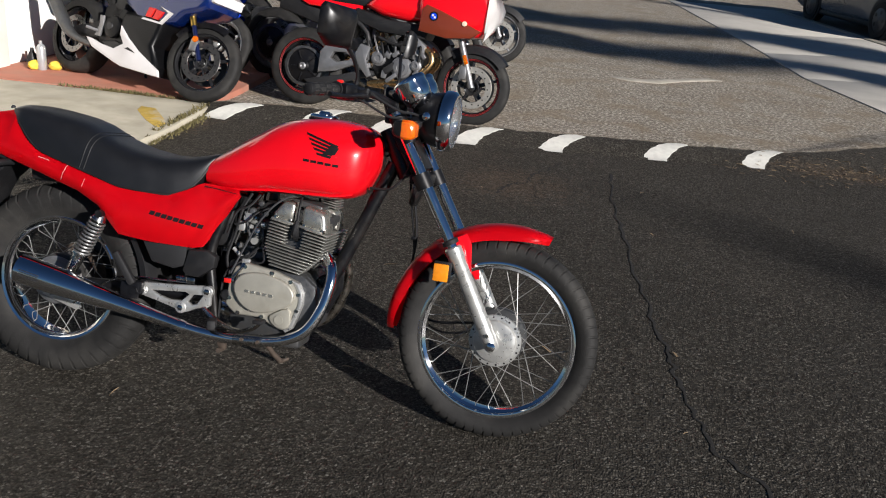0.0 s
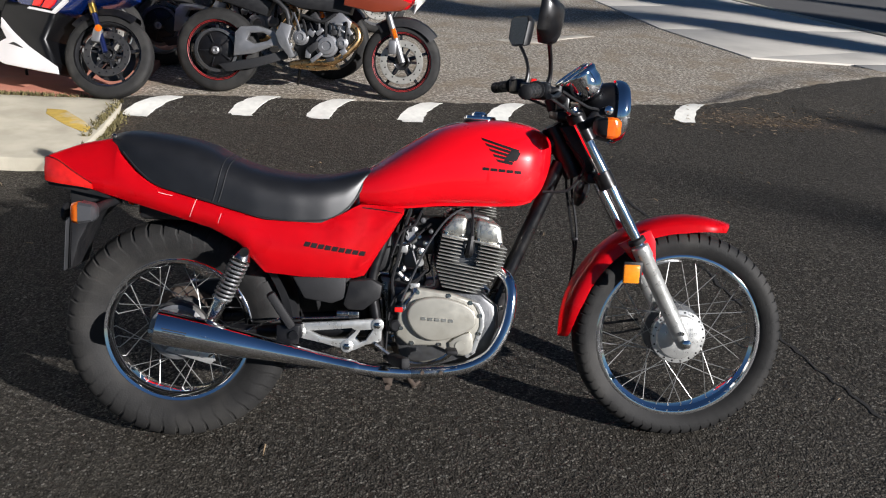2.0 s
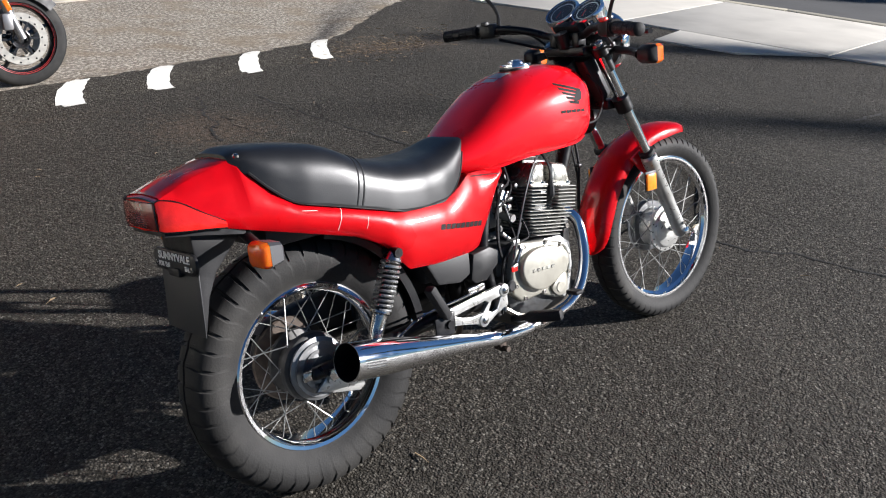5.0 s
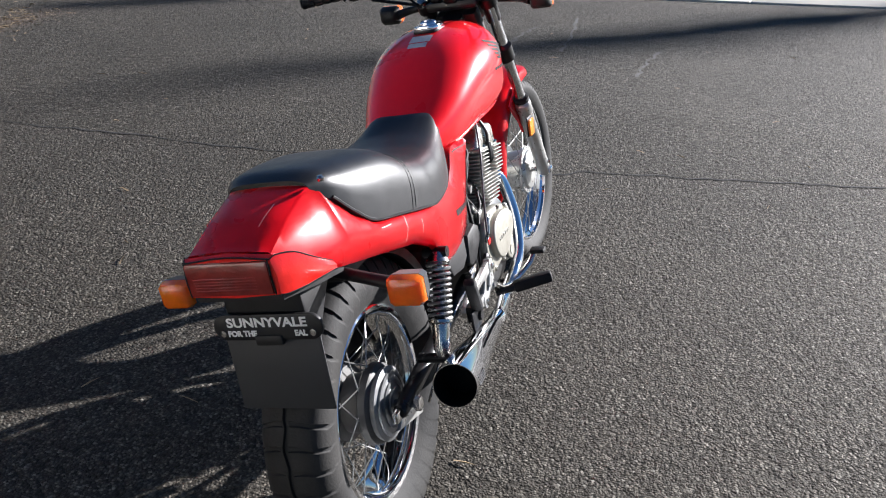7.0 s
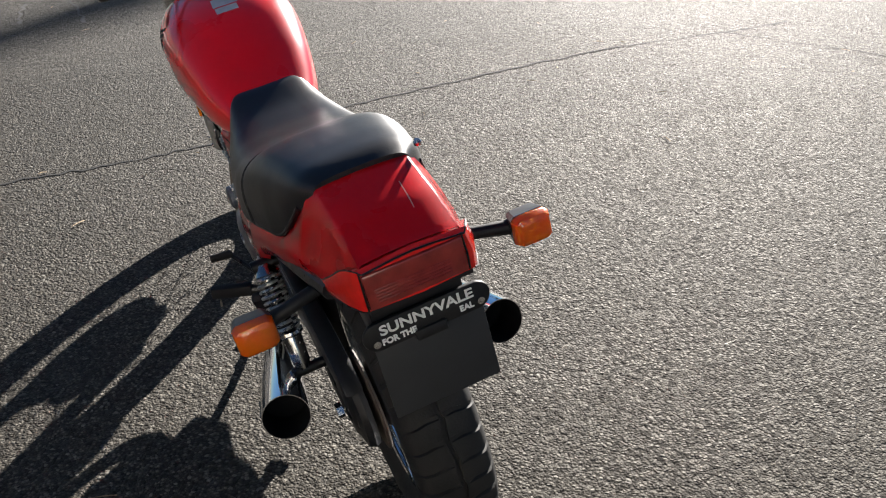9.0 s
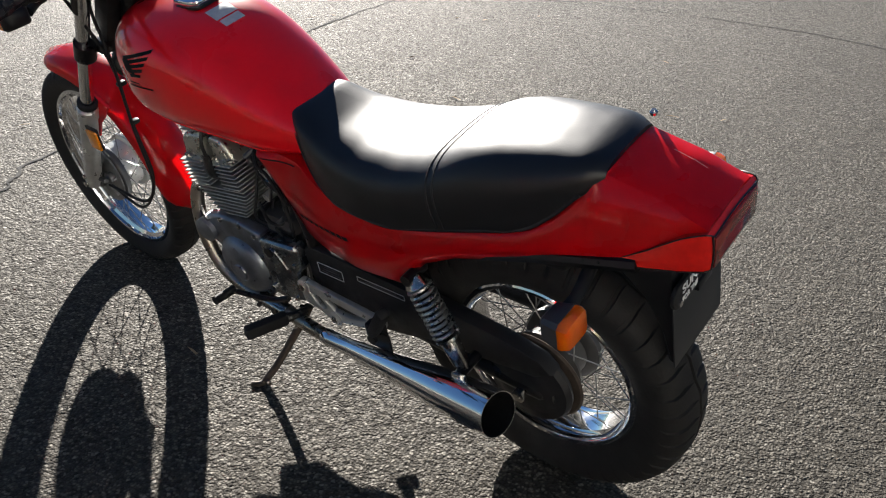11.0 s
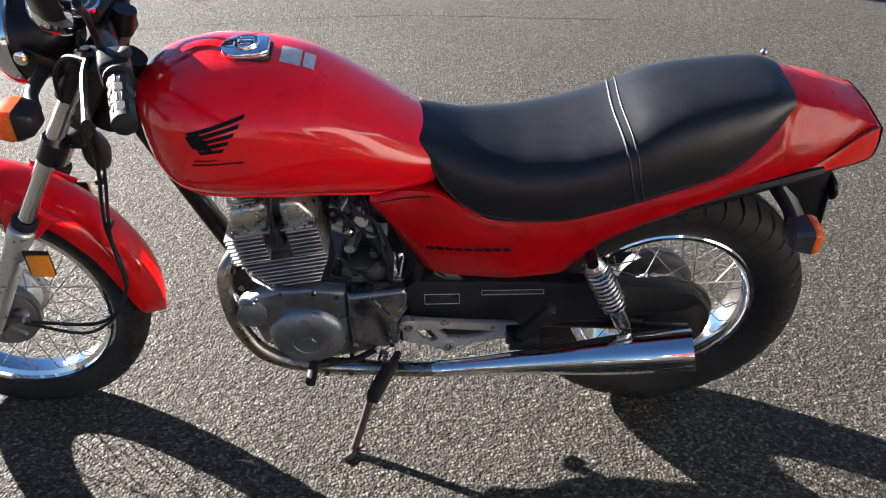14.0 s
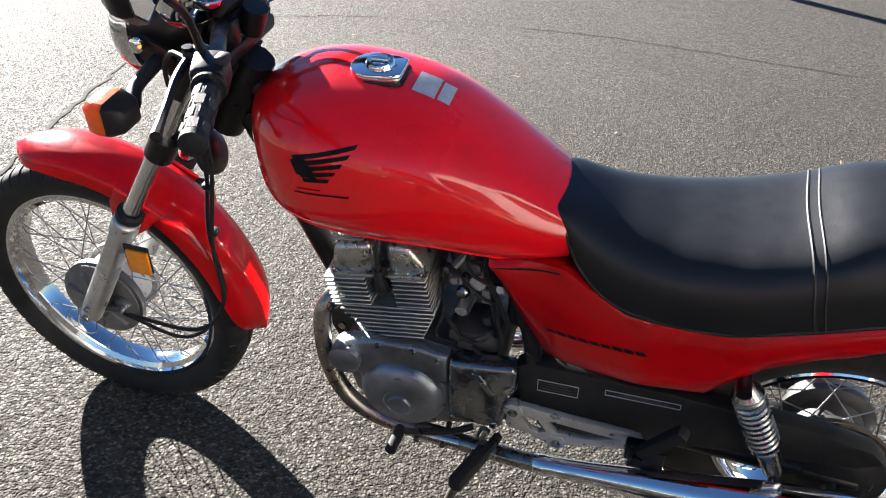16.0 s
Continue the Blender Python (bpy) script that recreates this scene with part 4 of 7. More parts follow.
part("cover_ridge", prism([(0.612, 0.425), (0.628, 0.428), (0.596, 0.378), (0.584, 0.384)], 0.135, 0.1445, 0.005), SPROCKET, sprocket)
for x, z in ((0.562, 0.40), (0.66, 0.30), (0.585, 0.297)):
    part("cover_bolt", turned([(0.0, 0), (0.006, 0), (0.006, 0.006), (0.0, 0.006)], (x, 0.137, z), (x, 1, z), 6), CHROME_WORN, sprocket)
part("gearbox_top", rbox((0.635, 0.04, 0.455), (0.10, 0.12, 0.05), 0.02), ALLOY, engine)
# carburettor
carb = part("carburettor", add(add(rod((0.58, 0, 0.55), (0.70, 0, 0.56), 0.034, 16), rbox((0.645, 0, 0.52), (0.055, 0.075, 0.06), 0.008)), rod((0.645, 0, 0.55), (0.645, 0, 0.625), 0.03, 16)), ALLOY, bike, "grimy alloy carburettor")
for s in (-1, 1):
    part("carburettor_fitting", add(add(rod((0.64, s * 0.03, 0.57), (0.632, s * 0.085, 0.585), 0.014, 10), rod((0.655, s * 0.03, 0.525), (0.66, s * 0.088, 0.515), 0.011, 10)), rbox((0.615, s * 0.075, 0.555), (0.022, 0.02, 0.03), 0.004)), ALLOY_LIGHT, carb)
    part("carburettor_link", add(rod((0.62, s * 0.08, 0.60), (0.65, s * 0.085, 0.51), 0.0035), rod((0.63, s * 0.07, 0.62), (0.60, s * 0.085, 0.50), 0.0025)), ALLOY, carb)
    part("fuel_hose", tube([(0.63, s * 0.06, 0.655), (0.615, s * 0.085, 0.61), (0.60, s * 0.09, 0.53), (0.585, s * 0.10, 0.46), (0.60, s * 0.10, 0.40)], 0.0045, 6, 5), GRIP, carb)
    part("drain_hose", tube([(0.67, s * 0.05, 0.51), (0.66, s * 0.085, 0.47), (0.63, s * 0.105, 0.45), (0.585, s * 0.108, 0.40), (0.575, s * 0.10, 0.27)], 0.0035, 6, 5), GRIP, carb)
    for k, (x, z, r) in enumerate(((0.664, 0.628, 0.010), (0.640, 0.602, 0.013), (0.655, 0.585, 0.008), (0.618, 0.540, 0.010), (0.640, 0.555, 0.007), (0.612, 0.495, 0.011), (0.632, 0.470, 0.009), (0.660, 0.545, 0.012), (0.686, 0.600, 0.008), (0.675, 0.565, 0.009))):
        part("carburettor_screw", turned([(0.0, 0), (r, 0), (r, 0.008), (r * 0.7, 0.012), (0.0, 0.013)], (x, s * (0.06 + 0.006 * (k % 3)), z), (x + 0.2 * (k % 2), s * 1.0, z + 0.1), 8), (ALLOY, ALLOY, CHROME_WORN, ALLOY, ALLOY_LIGHT)[k % 5], carb)
    for k, pts in enumerate((((0.69, 0.05, 0.62), (0.66, 0.09, 0.60), (0.63, 0.095, 0.57), (0.60, 0.10, 0.56)), ((0.66, 0.07, 0.655), (0.64, 0.10, 0.62), (0.605, 0.105, 0.60), (0.58, 0.10, 0.53)), ((0.70, 0.06, 0.56), (0.69, 0.09, 0.51), (0.70, 0.10, 0.46), (0.66, 0.10, 0.45)), ((0.605, 0.08, 0.48), (0.62, 0.10, 0.465), (0.65, 0.105, 0.47), (0.68, 0.095, 0.50)))):
        part("wire", tube([(x, s * y, z) for x, y, z in pts], 0.003 + 0.0008 * (k % 2), 6, 5), GRIP, carb)
    part("choke_link", add(rod((0.602, s * 0.098, 0.488), (0.632, s * 0.098, 0.462), 0.006, 8), rbox((0.647, s * 0.10, 0.452), (0.026, 0.012, 0.018), 0.003)), ALLOY_LIGHT if s < 0 else ALLOY, carb)
part("intake_rubber", rod((0.69, 0, 0.56), (0.735, 0, 0.575), 0.03, 14), GRIP, carb)
part("ignition_coil", rbox((0.69, 0, 0.615), (0.09, 0.07, 0.04), 0.01), PLASTIC, bike, "black ignition coil")
part("fuel_tap", add(rbox((0.655, 0.07, 0.645), (0.03, 0.022, 0.035), 0.005), rod((0.655, 0.08, 0.64), (0.67, 0.098, 0.625), 0.007)), ALLOY, bike)

# exhausts
for s in (-1, 1):
    pipe = part("exhaust_pipe", tube([(0.855, s * 0.050, 0.500), (0.885, s * 0.062, 0.494), (0.908, s * 0.085, 0.468), (0.914, s * 0.10, 0.43), (0.902, s * 0.118, 0.355), (0.868, s * 0.128, 0.285), (0.82, s * 0.131, 0.248), (0.75, s * 0.131, 0.228), (0.64, s * 0.134, 0.220), (0.56, s * 0.146, 0.226), (0.49, s * 0.158, 0.238)],
                                    0.0165, 16, 5), CHROME if s < 0 else DULL_PIPE, bike, "chrome exhaust header pipe" if s < 0 else "dull stained exhaust header pipe")
    part("exhaust_clamp", turned([(0.0168, 0), (0.024, 0.001), (0.024, 0.012), (0.0168, 0.013)], (0.858, s * 0.050, 0.500), (0.89, s * 0.064, 0.492), 20, caps=False), ALLOY, pipe)
    part("pipe_joint", tube([(0.735, s * 0.131, 0.2265), (0.69, s * 0.1325, 0.2225), (0.645, s * 0.134, 0.2205)], 0.0188, 16, 3), CHROME_WORN, pipe)
    for x in (0.725, 0.675):
        part("clamp_bolt", rod((x, s * 0.131 - s * 0.03, 0.226), (x, s * 0.131 + s * 0.026, 0.226), 0.0055, 8), RUST, pipe)
    a, b = Vector((0.50, s * 0.157, 0.2365)), Vector((-0.014, s * 0.2175, 0.350))
    L0 = (b - a).length
    muffler = part("muffler", turned([(0.0, 0.0), (0.0185, 0.0), (0.0195, 0.006), (0.0195, 0.022), (0.018, 0.026), (0.0205, 0.10), (0.028, 0.22), (0.036, 0.32), (0.0425, 0.41), (0.0445, L0 - 0.02), (0.0440, L0), (0.0425, L0), (0.0425, L0 - 0.09), (0.0, L0 - 0.09)], a, b, 40, caps=False), [CHROME], bike, "chrome megaphone muffler")
    d = (b - a).normalized()
    part("muffler_core", turned([(0.0424, 0.06), (0.0424, 0.001), (0.0, 0.0)], b - d * 0.085, b, 30, caps=False), MOUTH_BLACK, muffler, "black muffler mouth")
    part("muffler_lining", turned([(0.0422, 0.0), (0.0422, 0.084)], b - d * 0.086, b, 30, caps=False), MOUTH_BLACK, muffler)
    part("muffler_hanger", rbox((0.315, s * 0.165, 0.325), (0.06, 0.006, 0.05), 0.003), BLACK, muffler)
    for k in range(4):
        p = b - d * 0.085 + Vector((0, s * 0.0445, 0.010 - 0.006 * k))
        part("stamp_line", aimed(rbox((0, 0, 0.03), (0.0012, 0.0022, 0.062 - 0.006 * (k % 2)), 0), p, p + d), GREY_PLASTIC, muffler, smooth=False)

# foot rests, brackets, pedals, stand
for s in (-1, 1):
    outer = [(0.322, 0.333), (0.328, 0.346), (0.345, 0.350), (0.459, 0.358), (0.535, 0.366), (0.554, 0.362), (0.562, 0.350), (0.562, 0.308), (0.552, 0.300), (0.522, 0.295), (0.492, 0.280), (0.470, 0.274), (0.452, 0.284), (0.401, 0.297), (0.353, 0.307), (0.330, 0.318)]
    openings = [[(0.372, 0.329), (0.480, 0.339), (0.492, 0.333), (0.470, 0.311), (0.434, 0.309), (0.400, 0.316)], [(0.505, 0.334), (0.538, 0.337), (0.520, 0.308), (0.504, 0.302), (0.490, 0.310)]]
    plate_bm = plate_with_holes(outer, openings, s * 0.126, s * 0.140, 0.003)
    for x, z, r in ((0.550, 0.350, 0.017), (0.470, 0.290, 0.017), (0.345, 0.326, 0.015)):
        add(plate_bm, lathe([(r, s * 0.125), (r, s * 0.142), (r * 0.8, s * 0.144)], (x, 0, z), "y", 18, caps=True))
    bracket = part("footrest_bracket", plate_bm, ALLOY_LIGHT, bike, "cast alloy footrest bracket with two openings")
    for x, z in ((0.550, 0.350), (0.470, 0.290), (0.345, 0.326)):
        part("bracket_bolt", turned([(0.0, 0), (0.0095, 0), (0.0095, 0.007), (0.006, 0.009), (0.0, 0.009)], (x, s * 0.14, z), (x, s * 1, z), 6), CHROME_WORN, bracket)
    peg = part("footrest", tube([(0.575, s * 0.135, 0.262), (0.585, s * 0.17, 0.268), (0.592, s * 0.18, 0.270)], [0.009, 0.010, 0.012], 8, 3), BLACK, bike, "black rider footrest")
    part("rubber_pad", aimed(rbox((0, 0, 0.05), (0.026, 0.030, 0.10), 0.007), (0.590, s * 0.178, 0.270), (0.622, s * 0.266, 0.282)), GRIP, peg, "ribbed black rubber pad")
    rear_peg = part("pillion_footrest", add(rbox((0.33, s * 0.155, 0.335), (0.045, 0.022, 0.04), 0.005), rod((0.33, s * 0.15, 0.325), (0.33, s * 0.175, 0.325), 0.012)), BLACK, bike, "folded black pillion footrest")
    part("rubber_pad", aimed(rbox((0, 0, 0.055), (0.027, 0.024, 0.11), 0.007), (0.325, s * 0.168, 0.345), (0.262, s * 0.182, 0.445)), GRIP, rear_peg)
pedal = part("brake_pedal", tube([(0.545, -0.145, 0.30), (0.60, -0.150, 0.265), (0.67, -0.16, 0.252), (0.72, -0.19, 0.275), (0.742, -0.20, 0.295)], 0.0075, 8, 5), CHROME_WORN, bike, "steel brake pedal")
part("pedal_pad", rbox((0.745, -0.212, 0.303), (0.03, 0.04, 0.012), 0.004), GRIP, pedal)
part("brake_rod", tube([(0.50, -0.12, 0.365), (0.40, -0.125, 0.362), (0.25, -0.125, 0.345), (0.10, -0.105, 0.24)], 0.0032, 6, 4), CHROME_WORN, bike)
part("brake_rod_joint", add(rod((0.44, -0.118, 0.375), (0.47, -0.118, 0.375), 0.009, 10), rbox((0.485, -0.118, 0.372), (0.03, 0.012, 0.02), 0.003)), CHROME_WORN, bike)
lever = part("gear_lever", tube([(0.62, 0.14, 0.282), (0.66, 0.155, 0.272), (0.71, 0.175, 0.28), (0.742, 0.195, 0.297)], 0.0065, 8, 5), BLACK, bike, "black gear lever")
part("lever_rubber", rod((0.742, 0.19, 0.298), (0.744, 0.245, 0.305), 0.0105, 10), GRIP, lever)
foot = (0.676, 0.245 * math.cos(radians(LEAN)) - 0.012 * math.sin(radians(LEAN)), 0.245 * math.sin(radians(LEAN)) + 0.012 * math.cos(radians(LEAN)))
stand = part("side_stand", tube([(0.605, 0.105, 0.235), (0.618, 0.125, 0.20), (0.655, 0.195, 0.11), foot], [0.011, 0.010, 0.009, 0.009], 10, 4), RUST, bike, "lowered rusty side stand")
part("stand_foot", add(tube([(foot[0] + 0.002, foot[1] - 0.005, foot[2]), (foot[0] + 0.004, foot[1] + 0.012, foot[2] - 0.004), (foot[0] + 0.02, foot[1] + 0.03, foot[2] + 0.0025)], [0.009, 0.008, 0.006], 8, 3), tube([foot, (foot[0] - 0.03, foot[1] + 0.012, foot[2] + 0.012)], 0.005, 6, 3)), RUST, stand)
part("stand_spring", tube([(0.60, 0.125, 0.255), (0.632, 0.145, 0.17)], 0.006, 8, 3), CHROME_WORN, stand)
part("centre_stand_lug", add(prism([(0.555, 0.225), (0.60, 0.228), (0.598, 0.165), (0.582, 0.155), (0.575, 0.17)], -0.08, -0.065, 0.003), rod((0.585, -0.10, 0.165), (0.585, -0.05, 0.165), 0.008)), RUST, bike)

# front fork
fixed_parts = set(bike.children)
for s in (-1, 1):
    y = s * 0.092
    leg = part("fork_leg", turned([(0.0, 0), (0.014, 0.0), (0.021, 0.010), (0.0225, 0.04), (0.0225, 0.285), (0.0255, 0.29), (0.0255, 0.322), (0.022, 0.326), (0.0, 0.326)], (FX + 0.006, y, FZ - 0.016), (1.2685, y, 0.585), 20), ALLOY_LIGHT, bike, "satin alloy fork slider")
    part("dust_seal", turned([(0.0175, 0.0), (0.0245, 0.0), (0.0245, 0.012), (0.0175, 0.016)], (1.2625, y, 0.5945), (1.06, y, 0.935), 20, caps=False), GRIP, leg)
    part("fork_tube", rod((1.2685, y, 0.585), (1.055, y, 0.945), 0.0165, 20), CHROME, leg, "chrome fork tube")
    part("fork_cap", turned([(0.0, 0), (0.0185, 0), (0.0185, 0.008), (0.011, 0.012), (0.0, 0.012)], (1.0555, y, 0.944), (1.045, y, 0.962), 14), CHROME_WORN, leg)
    reflector = part("side_reflector", rbox((1.246, s * 0.118, 0.512), (0.045, 0.008, 0.052), 0.004), REFLECTOR, leg, "square amber side reflector")
    part("reflector_plate", rbox((1.25, s * 0.112, 0.515), (0.052, 0.005, 0.06), 0.003), PLASTIC, leg)
    part("pinch_bolt", rod((FX - 0.015, y - s * 0.03, FZ + 0.03), (FX - 0.015, y + s * 0.028, FZ + 0.03), 0.006, 8), CHROME_WORN, leg)
part("lower_yoke", add(add(rbox((1.135, 0, 0.765), (0.05, 0.15, 0.03), 0.008), rod((1.168, -0.092, 0.745), (1.145, -0.092, 0.785), 0.0255, 18)), rod((1.168, 0.092, 0.745), (1.145, 0.092, 0.785), 0.0255, 18)), BLACK, bike, "black lower fork yoke")
part("upper_yoke", add(add(rbox((1.045, 0, 0.93), (0.06, 0.15, 0.026), 0.008), rod((1.072, -0.092, 0.917), (1.058, -0.092, 0.941), 0.025, 18)), rod((1.072, 0.092, 0.917), (1.058, 0.092, 0.941), 0.025, 18)), BLACK, bike, "black upper fork yoke")
part("yoke_shroud", prism([(1.03, 0.90), (1.08, 0.915), (1.15, 0.80), (1.115, 0.77)], -0.06, 0.06, 0.01), PLASTIC, bike)
part("horn", turned([(0.0, 0.0), (0.02, 0.0), (0.038, 0.012), (0.04, 0.022), (0.03, 0.03), (0.0, 0.032)], (1.10, 0.02, 0.72), (1.16, 0.02, 0.70), 24), BLACK, bike, "black round horn")
for s in (-1, 1):
    part("lamp_bracket", add(prism([(1.07, 0.90), (1.105, 0.945), (1.15, 0.965), (1.155, 0.945), (1.12, 0.925), (1.10, 0.885)], s * 0.094, s * 0.102, 0.002), rod((1.105, s * 0.09, 0.87), (1.075, s * 0.09, 0.92), 0.021, 12)), BLACK, bike, "black headlamp bracket")
    part("bracket_bolt", turned([(0.0, 0), (0.012, 0), (0.012, 0.006), (0.006, 0.009), (0.0, 0.009)], (1.148, s * 0.108, 0.952), (1.148, s * 1, 0.952), 12), CHROME, bike)
# front mudguard
rows = []
for k in range(31):
    a = radians(70 + 112 * k / 30)
    r = 0.347 - 0.010 * max(0, k - 15) / 15
    e = min(k, 30 - k)
    taper = math.sqrt(1 - (1 - min(1.0, (e + 0.12) / 4.0)) ** 2)
    row = []
    drop = 0.45 + 0.55 * min(1.0, e / 6)
    for yy, dr in ((-1.0, -0.034 * drop), (-0.99, -0.012), (-0.86, 0.0), (-0.5, 0.008), (0, 0.0115), (0.5, 0.008), (0.86, 0.0), (0.99, -0.012), (1.0, -0.034 * drop)):
        row.append((1.424 + (r + dr) * math.cos(a), 0.004 + yy * 0.062 * taper, 0.310 + (r + dr) * math.sin(a)))
    rows.append(row)
guard_bm = rings(rows, closed=False, caps=False)
bmesh.ops.solidify(guard_bm, geom=guard_bm.faces[:], thickness=0.003)
mudguard = part("front_mudguard", guard_bm, RED, bike, "red plastic front mudguard")
for s in (-1, 1):
    part("mudguard_stay", prism([(1.215, 0.585), (1.30, 0.63), (1.318, 0.60), (1.325, 0.53), (1.335, 0.478), (1.322, 0.474), (1.29, 0.52), (1.255, 0.545)], s * 0.060, s * 0.070, 0.003), RED, mudguard)
    part("stay_bolt", turned([(0.0, 0), (0.007, 0), (0.007, 0.006), (0.0, 0.006)], (1.327, s * 0.07, 0.49), (1.327, s * 1, 0.49), 8), CHROME_WORN, mudguard)

# head lamp, gauges, bars
HL = pose(1.165, 0.0, 0.945, 0, 3, 0)
lamp_body = part("head_lamp", moved(lathe([(0.0, -0.075), (0.03, -0.072), (0.058, -0.055), (0.078, -0.02), (0.084, 0.012), (0.084, 0.02)], (0, 0, 0), "x", 40), HL), BLACK, bike, "round black head lamp with chrome ring")
part("chrome_ring", moved(lathe([(0.083, 0.010), (0.0895, 0.012), (0.0915, 0.026), (0.089, 0.040), (0.082, 0.048), (0.076, 0.049), (0.077, 0.042), (0.083, 0.034), (0.084, 0.02)], (0, 0, 0), "x", 48, loop=True), HL), CHROME, lamp_body, "chrome head lamp ring")
part("lamp_lens", moved(lathe([(0.080, 0.040), (0.06, 0.050), (0.03, 0.056), (0.0, 0.058)], (0, 0, 0), "x", 40), HL), GLASS, lamp_body, "clear head lamp glass")
part("reflector_bowl", moved(lathe([(0.080, 0.036), (0.065, 0.005), (0.04, -0.02), (0.01, -0.03), (0.0, -0.03)], (0, 0, 0), "x", 40), HL), CHROME, lamp_body)
GM = pose(1.082, 0, 1.028, 0, -38, 0)
for y, r in ((0.052, 0.053), (-0.048, 0.049)):
    gauge = part("gauge", moved(lathe([(0.0, -0.062), (r * 0.5, -0.058), (r * 0.86, -0.04), (r, -0.012), (r, 0.006), (r * 1.04, 0.010), (r * 1.05, 0.018), (r * 0.98, 0.024), (r * 0.90, 0.022), (r * 0.88, 0.012), (0.0, 0.012)], (0, y, 0), "z", 36), GM), CHROME, bike, "chrome instrument pod")
    part("dial", moved(lathe([(r * 0.89, 0.0125), (0.0, 0.0128)], (0, y, 0), "z", 32), GM), DECAL, gauge, "black dial face")
    part("dial_glass", moved(lathe([(r * 0.9, 0.019), (r * 0.4, 0.0215), (0.0, 0.022)], (0, y, 0), "z", 32), GM), GLASS, gauge)
    part("dial_ring", moved(lathe([(r * 0.72, 0.0131), (r * 0.66, 0.0131)], (0, y, 0), "z", 32), GM), WHITE_DECAL, gauge)
    part("needle", moved(rbox((-r * 0.2, y + 0.006, 0.0145), (r * 0.55, 0.0022, 0.001), 0), GM), LENS_RED, gauge, smooth=False)
part("warning_lights", moved(rbox((-0.052, 0.0, 0.0), (0.026, 0.10, 0.035), 0.006), GM), PLASTIC, bike, "black warning light strip")
part("indicator_jewel", moved(rbox((-0.052, -0.03, 0.018), (0.012, 0.012, 0.006), 0.003), GM), LENS_RED, bike)
part("ignition_lock", rod((1.02, 0, 0.945), (1.005, 0, 0.985), 0.02, 16), BLACK, bike, "black ignition lock")
bar_pts = [(0.892, -0.372, 0.984), (0.925, -0.28, 0.992), (0.962, -0.19, 1.0), (0.997, -0.125, 0.992), (1.03, -0.065, 0.975), (1.035, 0, 0.972), (1.03, 0.065, 0.975), (0.997, 0.125, 0.996), (0.962, 0.19, 1.008), (0.925, 0.28, 1.006), (0.892, 0.372, 1.0)]
bar = part("handlebar", tube(bar_pts, 0.0112, 12, 5), BLACK, bike, "black steel handlebar")
for s in (-1, 1):
    z0 = 0.992 if s < 0 else 1.004
    part("bar_clamp", rbox((1.033, s * 0.045, 0.962), (0.036, 0.026, 0.042), 0.006), BLACK, bar)
    grip = part("hand_grip", tube([(0.889, s * 0.380, z0 - 0.004), (0.905, s * 0.335, z0), (0.928, s * 0.272, z0 + 0.003)], [0.0165, 0.0155, 0.0165], 16, 4), GRIP, bar, "ribbed black rubber grip")
    along_grip = Vector((0.928 - 0.889, s * (0.272 - 0.380), 0.007))
    for k in range(4):
        for j in range(6):
            c = Vector((0.889, s * 0.380, z0 - 0.004)) + along_grip * (0.16 + 0.21 * k)
            pad = rbox((0, 0.0155, 0), (0.0125, 0.0022, 0.020), 0.0009, 1)
            part("grip_pad", aimed(moved(pad, Matrix.Rotation(radians(60 * j + 30 * (k % 2)), 4, "Z")), c, c + along_grip), PAD_RUBBER, grip)
    part("grip_flange", aimed(lathe([(0.012, 0), (0.022, 0.001), (0.022, 0.006), (0.012, 0.007)], (0, 0, 0), "z", 18), (0.926, s * 0.277, z0 + 0.003), (0.94, s * 0.24, z0 + 0.004)), GRIP, grip)
    part("bar_end", aimed(lathe([(0.0175, 0), (0.0175, 0.012), (0.012, 0.016), (0.0, 0.016)], (0, 0, 0), "z", 16), (0.892, s * 0.372, z0 - 0.004), (0.878, s * 0.41, z0 - 0.006)), GRIP, grip)
    pod = part("switch_pod", aimed(rbox((0, 0, 0.026), (0.046, 0.044, 0.055), 0.009), (0.935, s * 0.262, z0), (0.958, s * 0.20, z0 + 0.004)), BLACK, bar, "black switch pod")
    part("switch_button", rbox((0.925, s * 0.236, z0 + 0.024), (0.016, 0.022, 0.014), 0.004), LENS_RED if s < 0 else GREY_PLASTIC, pod, "red stop switch" if s < 0 else "")
    part("lever_perch", add(rbox((0.978, s * 0.20, z0), (0.04, 0.028, 0.026), 0.006), rod((0.995, s * 0.205, z0 - 0.006), (0.995, s * 0.205, z0 + 0.016), 0.008)), BLACK, bar)
    part("hand_lever", tube([(0.995, s * 0.20, z0), (0.988, s * 0.25, z0 - 0.006), (0.965, s * 0.32, z0 - 0.012), (0.945, s * 0.372, z0 - 0.012)], [0.007, 0.0065, 0.0055, 0.0075], 8, 4), PLASTIC if s > 0 else BLACK, bar, "dark hand lever")
    stem = part("mirror_stem", tube([(0.962, s * 0.218, z0 + 0.008), (0.968, s * 0.222, z0 + 0.045), (0.962, s * 0.245, z0 + 0.085), (0.948, s * 0.292, z0 + 0.125)], [0.008, 0.0055, 0.0055, 0.006], 8, 4), BLACK, bike, "black mirror stem")
    mm = Matrix.Translation((0.935 if s < 0 else 0.950, s * 0.345, z0 + 0.165 + (0.006 if s > 0 else 0))) @ Euler((0, radians(8), radians(s * 21))).to_matrix().to_4x4()
    shell = [(-0.052, -0.045), (-0.058, 0.028), (-0.048, 0.044), (0.046, 0.046), (0.056, 0.034), (0.052, -0.022), (0.02, -0.046)]
